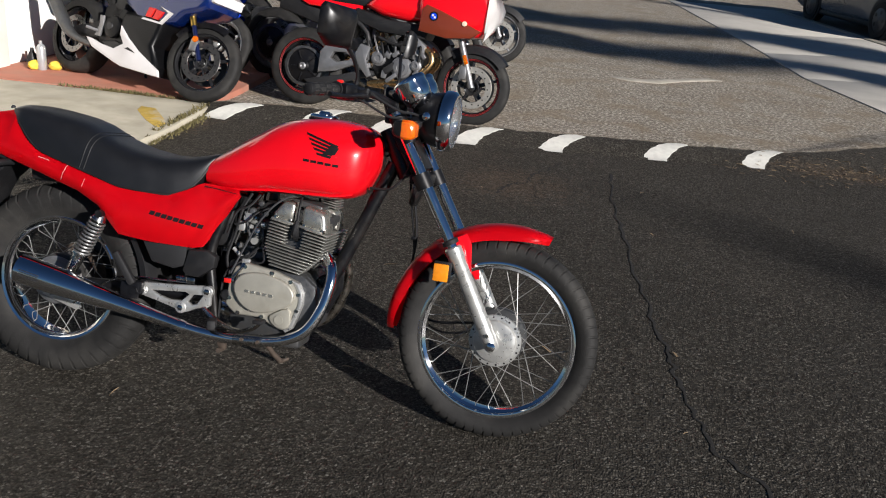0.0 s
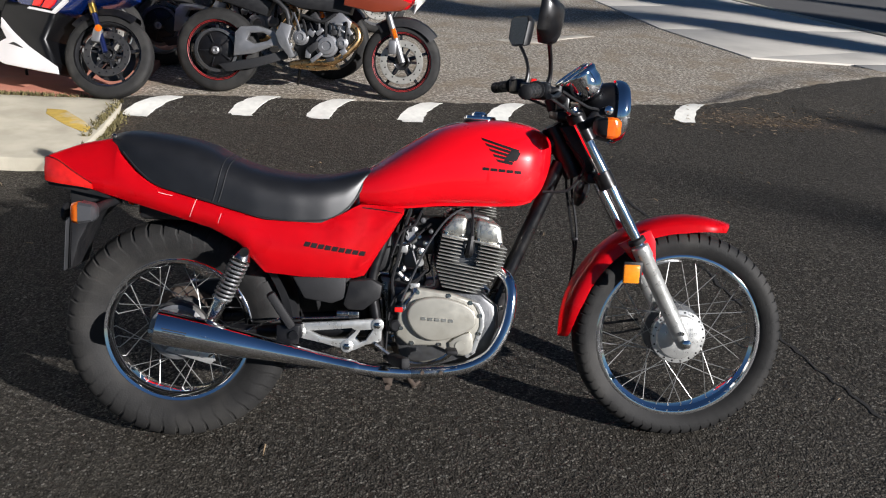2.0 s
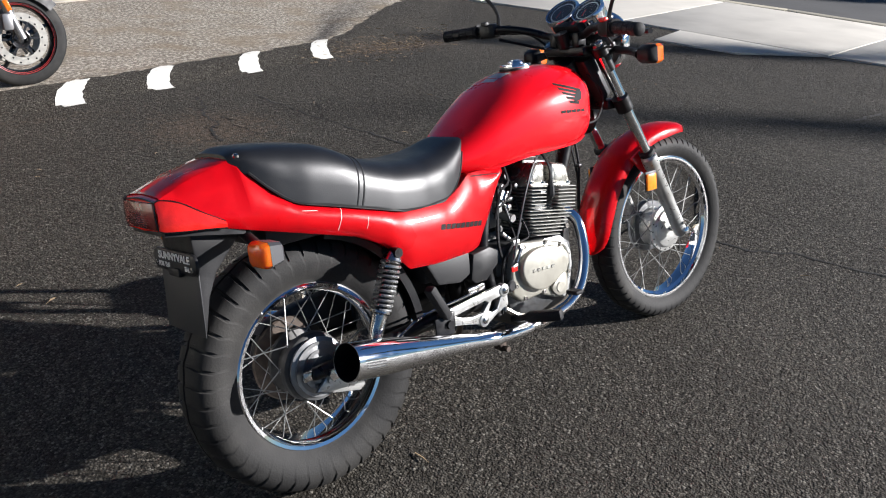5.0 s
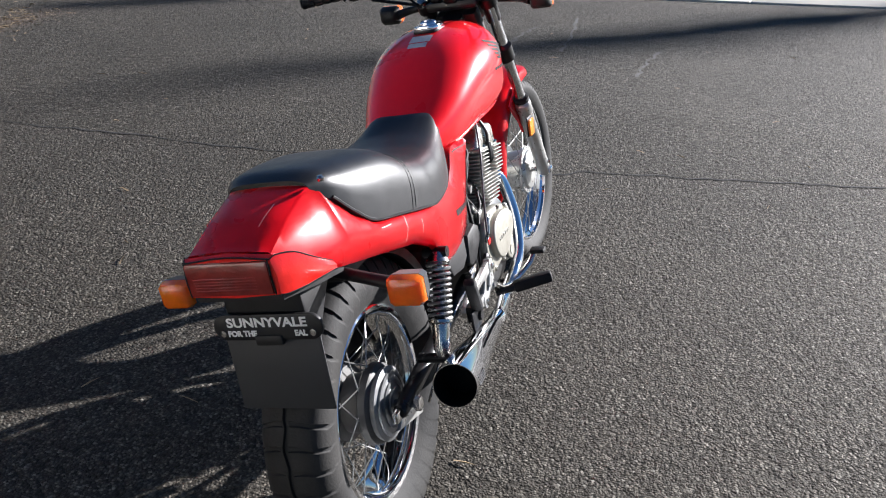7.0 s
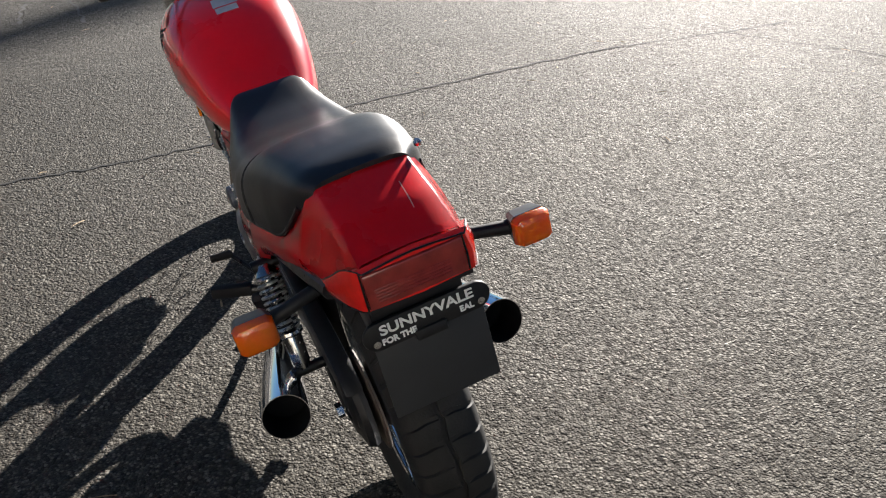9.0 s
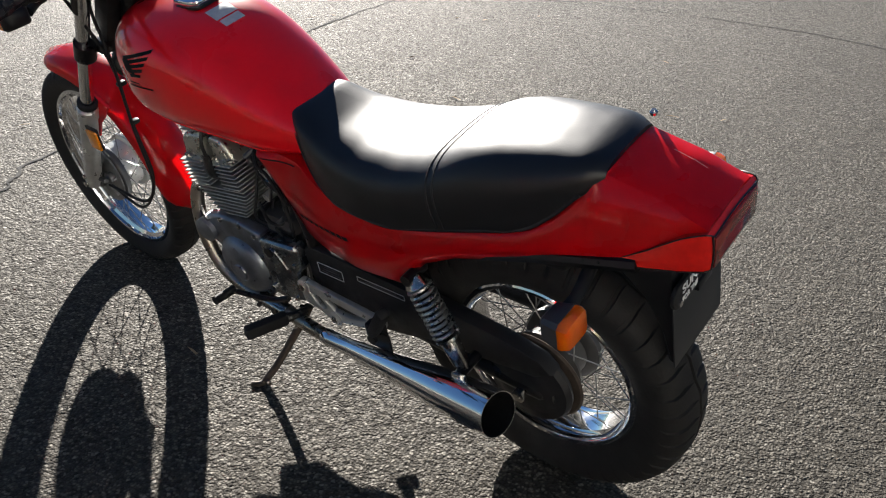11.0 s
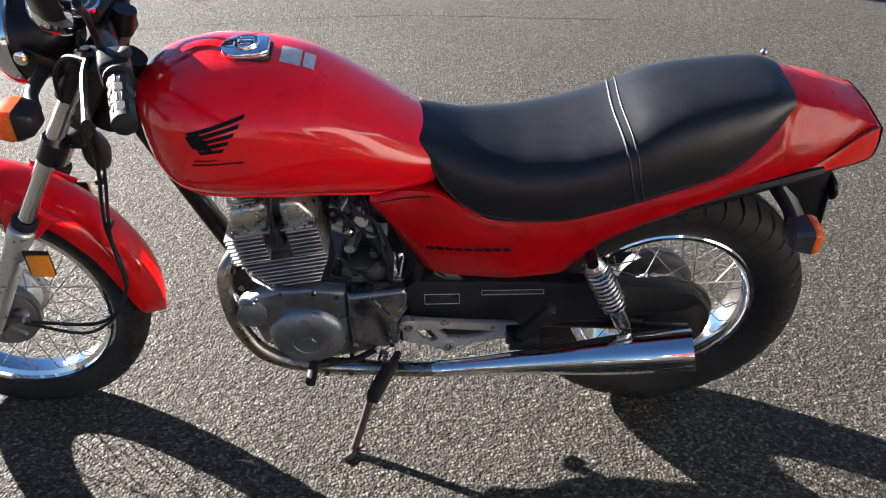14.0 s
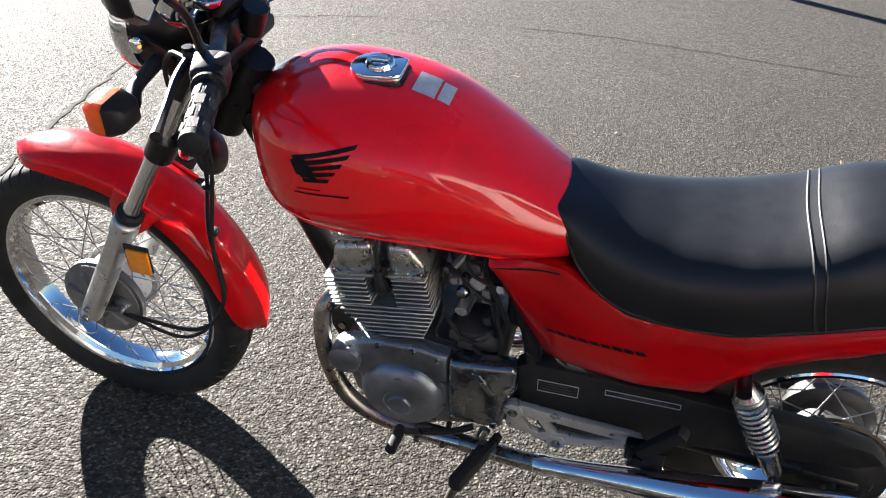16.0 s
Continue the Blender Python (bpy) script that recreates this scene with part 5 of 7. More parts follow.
    shell = [(a * s * (1.05 if s > 0 else 1.2), b * (1.0 if s > 0 else 1.18)) for a, b in shell]
    rows = [[Vector((u, a * k, b * k)) for a, b in shell] for u, k in ((-0.006, 0.93), (-0.008, 1.0), (0.004, 1.0), (0.018, 0.85), (0.03, 0.5), (0.034, 0.15))]
    head = part("mirror_head", moved(rings(rows), mm), BLACK, stem, "black mirror housing")
    part("mirror_glass", moved(rings([[Vector((u, a * 0.93, b * 0.93)) for a, b in shell] for u in (-0.0085, -0.0065)]), mm), MIRROR, head, "rear-view mirror glass", smooth=False)
# the bars stand a little to the right of straight ahead
steered |= set(bike.children) - fixed_parts
steer_axis = Vector((1.055 - 1.2685, 0, 0.945 - 0.585)).normalized()
steer_m = Matrix.Translation((1.052, 0, 0.83)) @ Matrix.Rotation(radians(-3.0), 4, steer_axis) @ Matrix.Translation((-1.052, 0, -0.83))
for ob in steered:
    ob.matrix_basis = steer_m @ ob.matrix_basis
# cables
for pts, r in (([(0.995, 0.205, 1.0), (1.06, 0.16, 0.985), (1.11, 0.11, 0.90), (1.10, 0.075, 0.74), (1.125, 0.07, 0.58), (1.12, 0.075, 0.42), (1.19, 0.085, 0.325), (1.335, 0.092, 0.335)], 0.0040),
               ([(1.07, 0.05, 0.98), (1.09, 0.075, 0.88), (1.085, 0.08, 0.74), (1.12, 0.075, 0.55), (1.125, 0.08, 0.40), (1.22, 0.085, 0.295), (1.36, 0.075, 0.315)], 0.0038),
               ([(0.995, -0.205, 0.99), (1.07, -0.17, 0.955), (1.12, -0.10, 0.945), (1.11, -0.03, 0.89), (1.05, 0.03, 0.82)], 0.0038),
               ([(0.96, -0.20, 0.975), (1.04, -0.16, 0.935), (1.09, -0.06, 0.93), (1.06, 0.0, 0.85), (0.98, 0.03, 0.80)], 0.0036),
               ([(0.955, 0.20, 0.985), (1.04, 0.13, 0.95), (1.09, 0.05, 0.92), (1.08, 0.02, 0.82)], 0.0045),
               ([(1.05, -0.05, 0.86), (1.10, -0.065, 0.80), (1.06, -0.07, 0.73), (0.99, -0.06, 0.72)], 0.0040)):
    part("cable", tube(pts, r, 6, 6), GRIP, bike)
part("cable_clip", rbox((1.118, 0.066, 0.575), (0.016, 0.02, 0.01), 0.002), BLACK, bike)
part("cable_clip", rbox((1.108, 0.066, 0.68), (0.016, 0.02, 0.01), 0.002), BLACK, bike)

# ---- ground ----
NEAR_EDGE = [(-1.3, 3.36), (-1.03, 3.39), (-0.40, 3.53), (0.10, 3.545), (0.70, 3.57), (1.29, 3.66), (2.03, 3.80), (2.71, 3.92), (3.2, 4.0), (3.9, 4.15), (4.6, 4.65), (5.4, 5.4), (6.5, 6.2)]
CREST = [(-1.3, 3.65), (-1.03, 3.68), (-0.40, 3.82), (0.10, 3.835), (0.70, 3.86), (1.29, 3.96), (2.03, 4.08), (2.5, 4.17), (3.0, 4.25), (3.3, 4.43), (3.7, 4.76), (4.0, 5.0), (4.46, 5.34), (5.4, 6.05), (6.5, 6.8)]


def slope(x, y):
    """The yard falls gently towards the rear of the motorcycle."""
    return (min(3.2, max(-1.6, x)) - 0.55) * 0.022 * lerp(y, [(-3.6, 0), (-2.2, 1), (2.0, 1), (3.1, 0)]) * lerp(x, [(-3.5, 0), (-1.6, 1), (3.2, 1), (5.5, 0)])


def crest(x):
    return lerp(x, CREST)


def hump(x, y):
    """Height of the asphalt: a speed hump that swells into a mound by the pavement."""
    y0 = lerp(x, NEAR_EDGE)
    wide = crest(x) - y0
    high = lerp(x, [(-1.25, 0.02), (-1.0, 0.062), (2.7, 0.064), (4.3, 0.075), (5.2, 0.045), (6.0, 0.0)])
    u = (y - y0) / (2 * wide)
    return slope(x, y) + (high * math.sin(math.pi * u) ** 1.4 if 0 < u < 1 else 0.0)


def asphalt():
    m = bpy.data.materials.new("asphalt")
    m.use_nodes = True
    t = m.node_tree
    n, lk = t.nodes, t.links
    b = n["Principled BSDF"]
    geo = n.new("ShaderNodeTexCoord")
    att = n.new("ShaderNodeAttribute")
    att.attribute_name = "weathered"
    soil = n.new("ShaderNodeAttribute")
    soil.attribute_name = "soil"

    def tex(kind, scale, detail=4.0):
        q = n.new(kind)
        q.inputs["Scale"].default_value = scale
        if kind == "ShaderNodeTexNoise":
            q.inputs["Detail"].default_value = detail
        lk.new(geo.outputs["Object"], q.inputs["Vector"])
        return q

    def rng(src, lo, hi, a, c):
        r = n.new("ShaderNodeMapRange")
        for k, v in zip(("From Min", "From Max", "To Min", "To Max"), (lo, hi, a, c)):
            r.inputs[k].default_value = v
        lk.new(src, r.inputs["Value"])
        return r.outputs[0]

    def calc(op, a, c):
        q = n.new("ShaderNodeMath")
        q.operation = op
        for k, v in enumerate((a, c)):
            if isinstance(v, (int, float)):
                q.inputs[k].default_value = v
            else:
                lk.new(v, q.inputs[k])
        return q.outputs[0]

    def blend(fac, a, c):
        q = n.new("ShaderNodeMix")
        q.data_type = "RGBA"
        for k, v in ((0, fac), (6, a), (7, c)):
            if isinstance(v, tuple):
                q.inputs[k].default_value = (*v, 1)
            elif isinstance(v, (int, float)):
                q.inputs[k].default_value = v
            else:
                lk.new(v, q.inputs[k])
        return q.outputs[2]

    stone = tex("ShaderNodeTexVoronoi", 136.0)
    grit = tex("ShaderNodeTexNoise", 85.0, 3.0)
    fine = tex("ShaderNodeTexVoronoi", 240.0)
    patch = tex("ShaderNodeTexNoise", 1.1, 6.0)
    blot = tex("ShaderNodeTexNoise", 7.0, 6.0)
    mask = rng(calc("ADD", att.outputs["Fac"], rng(blot.outputs["Fac"], 0.3, 0.7, -0.25, 0.25)), 0.42, 0.58, 0, 1)
    sep = n.new("ShaderNodeSeparateColor")
    lk.new(stone.outputs["Color"], sep.inputs[0])
    pale = rng(sep.outputs[0], 0.35, 0.95, 0, 1)
    gap = rng(stone.outputs["Distance"], 0.34, 0.58, 0, 1)
    new_c = blend(pale, (0.007, 0.0069, 0.0067), (0.148, 0.135, 0.114))
    new_c = blend(rng(patch.outputs["Fac"], 0.35, 0.7, 0, 0.45), new_c, (0.022, 0.0215, 0.0205))
    new_c = blend(calc("MULTIPLY", gap, 0.75), new_c, (0.005, 0.005, 0.005))
    crumb = tex("ShaderNodeTexNoise", 58.0, 4.0)
    new_c = blend(rng(crumb.outputs["Fac"], 0.36, 0.52, 0.7, 0), new_c, (0.007, 0.007, 0.007))
    old_c = blend(pale, (0.33, 0.295, 0.245), (0.72, 0.645, 0.535))
    old_c = blend(rng(patch.outputs["Fac"], 0.50, 0.66, 0, 0.55), old_c, (0.19, 0.155, 0.115))
    old_c = blend(calc("MULTIPLY", gap, 0.6), old_c, (0.11, 0.10, 0.085))
    old_c = blend(rng(grit.outputs["Fac"], 0.44, 0.62, 0, 0.65), old_c, (0.12, 0.10, 0.08))
    mott = tex("ShaderNodeTexNoise", 22.0, 8.0)
    old_c = blend(rng(mott.outputs["Fac"], 0.44, 0.62, 0, 0.8), old_c, (0.13, 0.110, 0.085))
    flake = tex("ShaderNodeTexNoise", 36.0, 2.0)
    old_c = blend(rng(flake.outputs["Fac"], 0.52, 0.62, 0, 0.6), old_c, (0.78, 0.71, 0.60))
    stain = tex("ShaderNodeTexNoise", 2.6, 7.0)
    old_c = blend(rng(stain.outputs["Fac"], 0.48, 0.68, 0, 0.72), old_c, (0.235, 0.185, 0.125))
    worn = tex("ShaderNodeTexNoise", 0.9, 5.0)
    new_c = blend(rng(worn.outputs["Fac"], 0.52, 0.72, 0, 0.4), new_c, blend(pale, (0.020, 0.0185, 0.016), (0.085, 0.077, 0.064)))
    new_c = blend(rng(mott.outputs["Fac"], 0.5, 0.72, 0, 0.3), new_c, (0.042, 0.041, 0.039))
    earth = calc("ADD", soil.outputs["Fac"], rng(mott.outputs["Fac"], 0.3, 0.7, -0.45, 0.45))
    new_c = blend(rng(earth, 0.35, 0.95, 0, 0.75), new_c, blend(pale, (0.030, 0.021, 0.015), (0.125, 0.092, 0.066)))
    colour = blend(mask, new_c, old_c)
    speck = rng(sep.outputs[1], 0.965, 0.97, 0, 0.2)
    colour = blend(speck, colour, (0.45, 0.43, 0.38))
    lk.new(colour, b.inputs["Base Color"])
    lk.new(rng(sep.outputs[2], 0, 1, 0.66, 1.0), b.inputs["Roughness"])
    b.inputs["Specular IOR Level"].default_value = 0.37
    b.inputs["Specular Tint"].default_value = (1.0, 0.88, 0.70, 1)
    b.inputs["IOR"].default_value = 1.6
    hgt = calc("ADD", calc("MULTIPLY", calc("SUBTRACT", 1.0, stone.outputs["Distance"]), 0.75), calc("MULTIPLY", fine.outputs["Distance"], -0.35))
    hgt = calc("ADD", hgt, calc("MULTIPLY", sep.outputs[0], 0.5))
    hgt = calc("ADD", hgt, calc("MULTIPLY", crumb.outputs["Fac"], 1.9))
    hgt = calc("ADD", hgt, calc("MULTIPLY", mott.outputs["Fac"], 1.3))
    hgt = calc("MULTIPLY", hgt, rng(mask, 0, 1, 1.0, 0.6))
    bp = n.new("ShaderNodeBump")
    bp.inputs["Strength"].default_value = 1.0
    bp.inputs["Distance"].default_value = 0.0054
    lk.new(hgt, bp.inputs["Height"])
    lk.new(bp.outputs[0], b.inputs["Normal"])
    return m


ASPHALT = asphalt()
xs = sorted({*[-200, -120, -60, -30, -15, -9, -6, -4.5], *[-3.6 + 0.1 * k for k in range(112)], *[8, 9, 10.5, 13, 18, 30, 60, 120, 200]})
ys = sorted({*[-200, -120, -60, -30, -15, -10], *[-7 + 0.2 * k for k in range(51)], *[3.2 + 0.04 * k for k in range(48)], *[5.12 + 0.06 * k for k in range(80)], *[10.5, 12, 14, 17, 20, 26, 35, 60, 120, 200]})
gb = bmesh.new()
layer = gb.verts.layers.float.new("weathered")
soil_layer = gb.verts.layers.float.new("soil")
SOIL = ((1.22, 2.78, 0.40, 0.36, 1.15), (3.55, 4.05, 0.75, 0.20, 1.0), (0.2, 3.38, 1.1, 0.08, 0.5), (-0.97, 3.15, 0.09, 0.3, 1.2))
grid = []
for x in xs:
    row = []
    for y in ys:
        v = gb.verts.new((x, y, hump(x, y)))
        far = (y - crest(x)) / 0.10 if y > 0 else (-3.78 - 0.05 * math.sin(x * 1.3) - 0.03 * x - y) / 0.10
        v[layer] = min(1.0, max(0.0, 0.5 + far)) * (1.0 if y > 0 else 0.12)
        v[soil_layer] = sum(amount * math.exp(-((x - cx) / wx) ** 2 - ((y - cy) / wy) ** 2) for cx, cy, wx, wy, amount in SOIL)
        row.append(v)
    grid.append(row)
for i in range(len(xs) - 1):
    for j in range(len(ys) - 1):
        gb.faces.new((grid[i][j], grid[i + 1][j], grid[i + 1][j + 1], grid[i][j + 1]))
ground = tagged(part("ground", gb, ASPHALT), "dark coarse asphalt yard with an older paler stretch", "ground", kind="structure")

PAINT = material("road_paint", (0.64, 0.63, 0.575), 0.7, vary=0.06, scale=30, bump=0.3, bump_scale=130, dirt=(0.42, 0.41, 0.38), dirt_amount=0.55, dirt_scale=16)
BLUE_PAINT = material("blue_road_paint", (0.04, 0.16, 0.50), 0.7, vary=0.12, scale=25, bump=0.3, bump_scale=130, dirt=(0.10, 0.11, 0.13), dirt_amount=0.6, dirt_scale=14)
YELLOW = material("yellow_paint", (0.56, 0.38, 0.07), 0.7, vary=0.15, scale=20, bump=0.3, bump_scale=150, dirt=(0.54, 0.51, 0.43), dirt_amount=0.95, dirt_scale=11)
CRACK = material("crack_dirt", (0.012, 0.011, 0.010), 0.95, vary=0.3, scale=40, bump=0.5, bump_scale=200)


def ribbon(a, b, width, lift, n=8, jag=0.006, name="stripe", mats=None, label="", skew=0.0):
    """A painted strip that follows the ground from a to b, with slightly ragged edges."""
    rnd = random.Random(f"{a}{b}")
    d = (Vector(b) - Vector(a)).normalized()
    side = Vector((d.y, -d.x)) if not skew else Vector((1, 0))
    rows_ = []
    for k in range(n + 1):
        c = Vector(a).lerp(Vector(b), k / n)
        if skew:
            c.x += 0.15 * ((k / n) ** 2 - k / n)
        row = []
        for j in range(5):
            p = c + side * width * (j / 4 - 0.5) * (1.0 - 0.22 * (k / n) ** 2 if skew else 1.0)
            if skew and k == 0 and j == 0:
                p = p + Vector((0.02, 0.015))
            if j in (0, 4):
                p = p + side * rnd.uniform(-jag, jag)
            if k in (0, n):
                p = p + d * (rnd.uniform(-jag, jag) * 1.5 + (0.012 if j in (0, 4) else 0.0) * (1 if k == 0 else -1))
            row.append((p.x, p.y, hump(p.x, p.y) + lift))
        rows_.append(row)
    for row in rows_:
        row += [(row[4][0], row[4][1], row[4][2] - 0.003), (row[0][0], row[0][1], row[0][2] - 0.003)]
    return part(name, rings(rows_), mats, None, label)


for x, y in ((-0.965, 3.39), (-0.335, 3.53), (0.168, 3.545), (0.768, 3.57), (1.36, 3.67), (2.08, 3.80), (2.76, 3.935)):
    mark = ribbon((x, y), (x + 0.185, y + 0.325), 0.158, 0.0035, 10, 0.007, "road_marking", PAINT, skew=1.0)
    tagged(mark, "worn white paint dash on the speed hump", "road marking", "dashes on the speed hump", "structure")
for a, b, w, mm, lab in (((-1.12, -5.03), (-6.5, -4.75), 0.10, BLUE_PAINT, "blue painted parking bay line"), ((-1.17, -5.0), (-1.45, -8.5), 0.10, BLUE_PAINT, "blue painted parking bay line"),
                         ((-1.72, -5.12), (-2.9, -7.2), 0.11, PAINT, "white painted hatch line in the bay"), ((2.02, -4.38), (2.22, -6.2), 0.17, PAINT, "short white painted bay line")):
    tagged(ribbon(a, b, w, 0.0035, 14, 0.006, "road_marking", mm), lab, "road marking", kind="structure")


def crack_line(pts, w):
    rnd = random.Random(5)
    path = spline(pts, 9)
    rows_ = []
    for k, p in enumerate(path):
        q = path[min(k + 1, len(path) - 1)] - path[max(k - 1, 0)]
        q = q / np.hypot(*q[:2])
        jx = rnd.uniform(-0.014, 0.014)
        c = (p[0] - q[1] * jx, p[1] + q[0] * jx)
        ww = w * rnd.uniform(0.4, 1.25) / 2
        z = slope(c[0], c[1])
        rows_.append([(c[0] - q[1] * ww, c[1] + q[0] * ww, z + 0.0022), (c[0], c[1], z + 0.003), (c[0] + q[1] * ww, c[1] - q[0] * ww, z + 0.0022)])
    return rings(rows_, closed=False, caps=False)


tagged(part("crack", crack_line([(1.78, 3.3), (1.80, 2.65), (1.86, 2.0), (1.93, 1.30), (2.005, 0.79), (2.05, 0.45), (2.125, 0.10), (2.24, -0.07), (2.39, -0.62), (2.55, -1.17), (2.70, -1.8), (2.81, -2.3), (2.95, -3.0), (3.1, -3.63)], 0.015), CRACK), "long dark crack in the asphalt", "crack", kind="structure")
tagged(part("crack", crack_line([(2.95, -3.0), (2.6, -3.3), (2.25, -3.56), (1.5, -3.75), (0.7, -3.83), (-0.68, -3.62)], 0.012), CRACK), "ragged joint between two asphalt pours", "crack", kind="structure")
tagged(part("crack", crack_line([(1.45, 3.42), (1.40, 3.22), (1.30, 3.02), (1.29, 2.86), (1.18, 2.70), (1.14, 2.52)], 0.016), CRACK), "short crumbling crack in a patch of soil", "crack", kind="structure")
for x, y in ((2.15, 2.95), (1.36, 2.95), (1.22, 2.85)):
    rnd = random.Random(int(x * 100))
    pts = [(x, y)]
    for k in range(4):
        pts.append((pts[-1][0] + rnd.uniform(-0.12, 0.12), pts[-1][1] + rnd.uniform(-0.18, 0.02)))
    tagged(part("crack", crack_line(pts, 0.006), CRACK), "fine branching crack in the asphalt", "crack", kind="structure")

SCUFF = material("pale_scuff", (0.055, 0.053, 0.049), 0.9, vary=0.35, scale=40, bump=0.5, bump_scale=150)
for pts in ([(4.62, 0.82), (4.95, 0.83), (5.30, 0.80)], [(4.50, 0.46), (5.1, 0.50), (5.85, 0.58)], [(4.02, -0.09), (4.45, -0.10), (4.90, -0.15)]):
    tagged(part("scuff_mark", crack_line(pts, 0.022), SCUFF), "pale scrape mark on the asphalt", "scuff mark", kind="structure")

# raised concrete by the shop front
CONCRETE = material("worn_concrete", (0.42, 0.385, 0.30), 0.85, vary=0.14, scale=5, bump=0.4, bump_scale=90, dirt=(0.30, 0.27, 0.20), dirt_amount=0.75, dirt_scale=4.5)
RED_PAD = material("red_concrete", (0.37, 0.145, 0.095), 0.8, vary=0.10, scale=6, bump=0.3, bump_scale=100, dirt=(0.30, 0.19, 0.14), dirt_amount=0.6, dirt_scale=4)
WALK = material("pavement_concrete", (0.54, 0.51, 0.45), 0.85, vary=0.07, scale=2.2, bump=0.3, bump_scale=110, dirt=(0.36, 0.34, 0.30), dirt_amount=0.5, dirt_scale=1.7)
MOSS = material("dry_moss", (0.13, 0.11, 0.045), 0.95, vary=0.35, scale=60)


def slab(pts, z0, z1, mats, name, label, cat, jag=0.0, parent=None, bevel=0.008):
    """A flat slab on an outline, its edges broken by jag."""
    rnd = random.Random(len(pts) * 7 + int(pts[0][0] * 100))
    outline = []
    for k, p in enumerate(pts):
        q = pts[(k + 1) % len(pts)]
        m = max(1, int(math.hypot(q[0] - p[0], q[1] - p[1]) / 0.12)) if jag else 1
        for j in range(m):
            u = j / m
            outline.append((p[0] + (q[0] - p[0]) * u + rnd.uniform(-jag, jag), p[1] + (q[1] - p[1]) * u + rnd.uniform(-jag, jag)))
    bm = bmesh.new()
    f = bm.faces.new([bm.verts.new((x, y, z0)) for x, y in outline])
    ext = bmesh.ops.extrude_face_region(bm, geom=[f])
    bmesh.ops.translate(bm, vec=(0, 0, z1 - z0), verts=[v for v in ext["geom"] if isinstance(v, bmesh.types.BMVert)])
    bmesh.ops.recalc_face_normals(bm, faces=bm.faces)
    edges = [e for e in bm.edges if abs(e.verts[0].co.z - z1) < 1e-6 and abs(e.verts[1].co.z - z1) < 1e-6]
    bmesh.ops.bevel(bm, geom=edges, offset=bevel, segments=2, affect="EDGES", profile=0.5)
    ob = part(name, bm, mats, parent)
    return tagged(ob, label, cat, kind="structure") if cat else ob


PAD = 0.045
slab([(-6.5, 2.30), (-1.02, 2.32), (-1.03, 2.95), (-1.06, 3.55), (-1.12, 3.66), (-2.72, 3.58), (-6.5, 3.45)], -0.10, PAD, CONCRETE, "pavement", "worn pale concrete apron with a crumbling edge", "pavement", 0.012, bevel=0.014)
slab([(-6.5, 3.47), (-2.72, 3.60), (-1.12, 3.68), (-1.10, 4.1), (-1.12, 4.45), (-1.30, 8.5), (-6.5, 8.5)], -0.03, PAD + 0.002, RED_PAD, "pavement", "faded red painted concrete pad under the parked motorcycles", "pavement", 0.006)
slab([(-1.44, 3.30), (-1.33, 3.29), (-1.075, 2.94), (-1.08, 2.83), (-1.13, 2.85), (-1.42, 3.19)], PAD, PAD + 0.0025, YELLOW, "road_marking", "faded yellow paint mark on the concrete apron", "road marking", 0.01, bevel=0.0008)
rnd = random.Random(11)
tuft = bmesh.new()
for k in range(1500):
    if k < 950:
        y = rnd.uniform(2.35, 3.6) if k < 300 else 3.15 + max(-0.4, min(0.42, rnd.gauss(0, 0.22)))
        x = lerp(y, [(2.3, -1.005), (2.95, -1.01), (3.55, -1.04)]) + (rnd.gauss(0, 0.016) if k < 300 else rnd.gauss(-0.02, 0.032))
        z = 0.0 if x > lerp(y, [(2.3, -1.02), (3.55, -1.06)]) else PAD
    else:
        x = -1.75 + max(-0.5, min(0.6, rnd.gauss(0, 0.24)))
        y = 3.6 + 0.05 * (x + 2.7) / 1.6 + rnd.gauss(0, 0.012)
        z = PAD
    a, h = rnd.uniform(0, 6.28), rnd.uniform(0.008, 0.03)
    c, s = math.cos(a) * 0.006, math.sin(a) * 0.006
    tuft.faces.new([tuft.verts.new(p) for p in ((x - c, y - s, z), (x + c, y + s, z), (x + c * 0.3 + rnd.gauss(0, 0.01), y + s * 0.3 + rnd.gauss(0, 0.01), z + h))])
tagged(part("weeds", tuft, MOSS), "dry moss and grit along the concrete edge", "weeds", kind="stuff")

# pavement, kerb and street beyond
OUTER = [(5.2, 18.4), (5.9, 14.3), (6.55, 10.9), (7.45, 8.0), (8.3, 6.1), (8.75, 3.6), (9.0, 0.7), (9.6, -1.2), (10.4, -3.4), (11.6, -6.2), (13, -9)]
pave = tagged(new("pavement"), "pale concrete pavement slabs beside the street", "pavement", kind="structure")
cuts_in = [(2.9, 18.4), (3.55, 13.0), (3.80, 10.6), (3.97, 8.6), (4.40, 6.85)]
cuts_out = [(5.2, 18.4), (5.95, 14.0), (6.35, 11.8), (6.95, 9.4), (7.35, 8.25)]
for k in range(len(cuts_in) - 1):
    a, b, c, d = cuts_in[k], cuts_in[k + 1], cuts_out[k + 1], cuts_out[k]
    g = 0.006
    slab([(a[0], a[1] - g), (b[0], b[1] + g), (c[0], c[1] + g), (d[0], d[1] - g)], -0.03, 0.012, WALK, "slab", "", "", parent=pave)
inner = [(4.40, 6.84), (5.45, 6.74), (5.85, 5.5), (6.36, 4.0), (6.62, 2.0), (7.0, 0.4), (7.45, -0.75), (8.3, -2.9), (9.4, -5.5), (11, -9)]
outer = [(7.36, 8.22), (7.75, 7.3), (8.3, 6.1), (8.65, 4.3), (8.85, 2.2), (9.02, 0.6), (9.55, -1.1), (10.4, -3.4), (11.6, -6.2), (13, -9)]
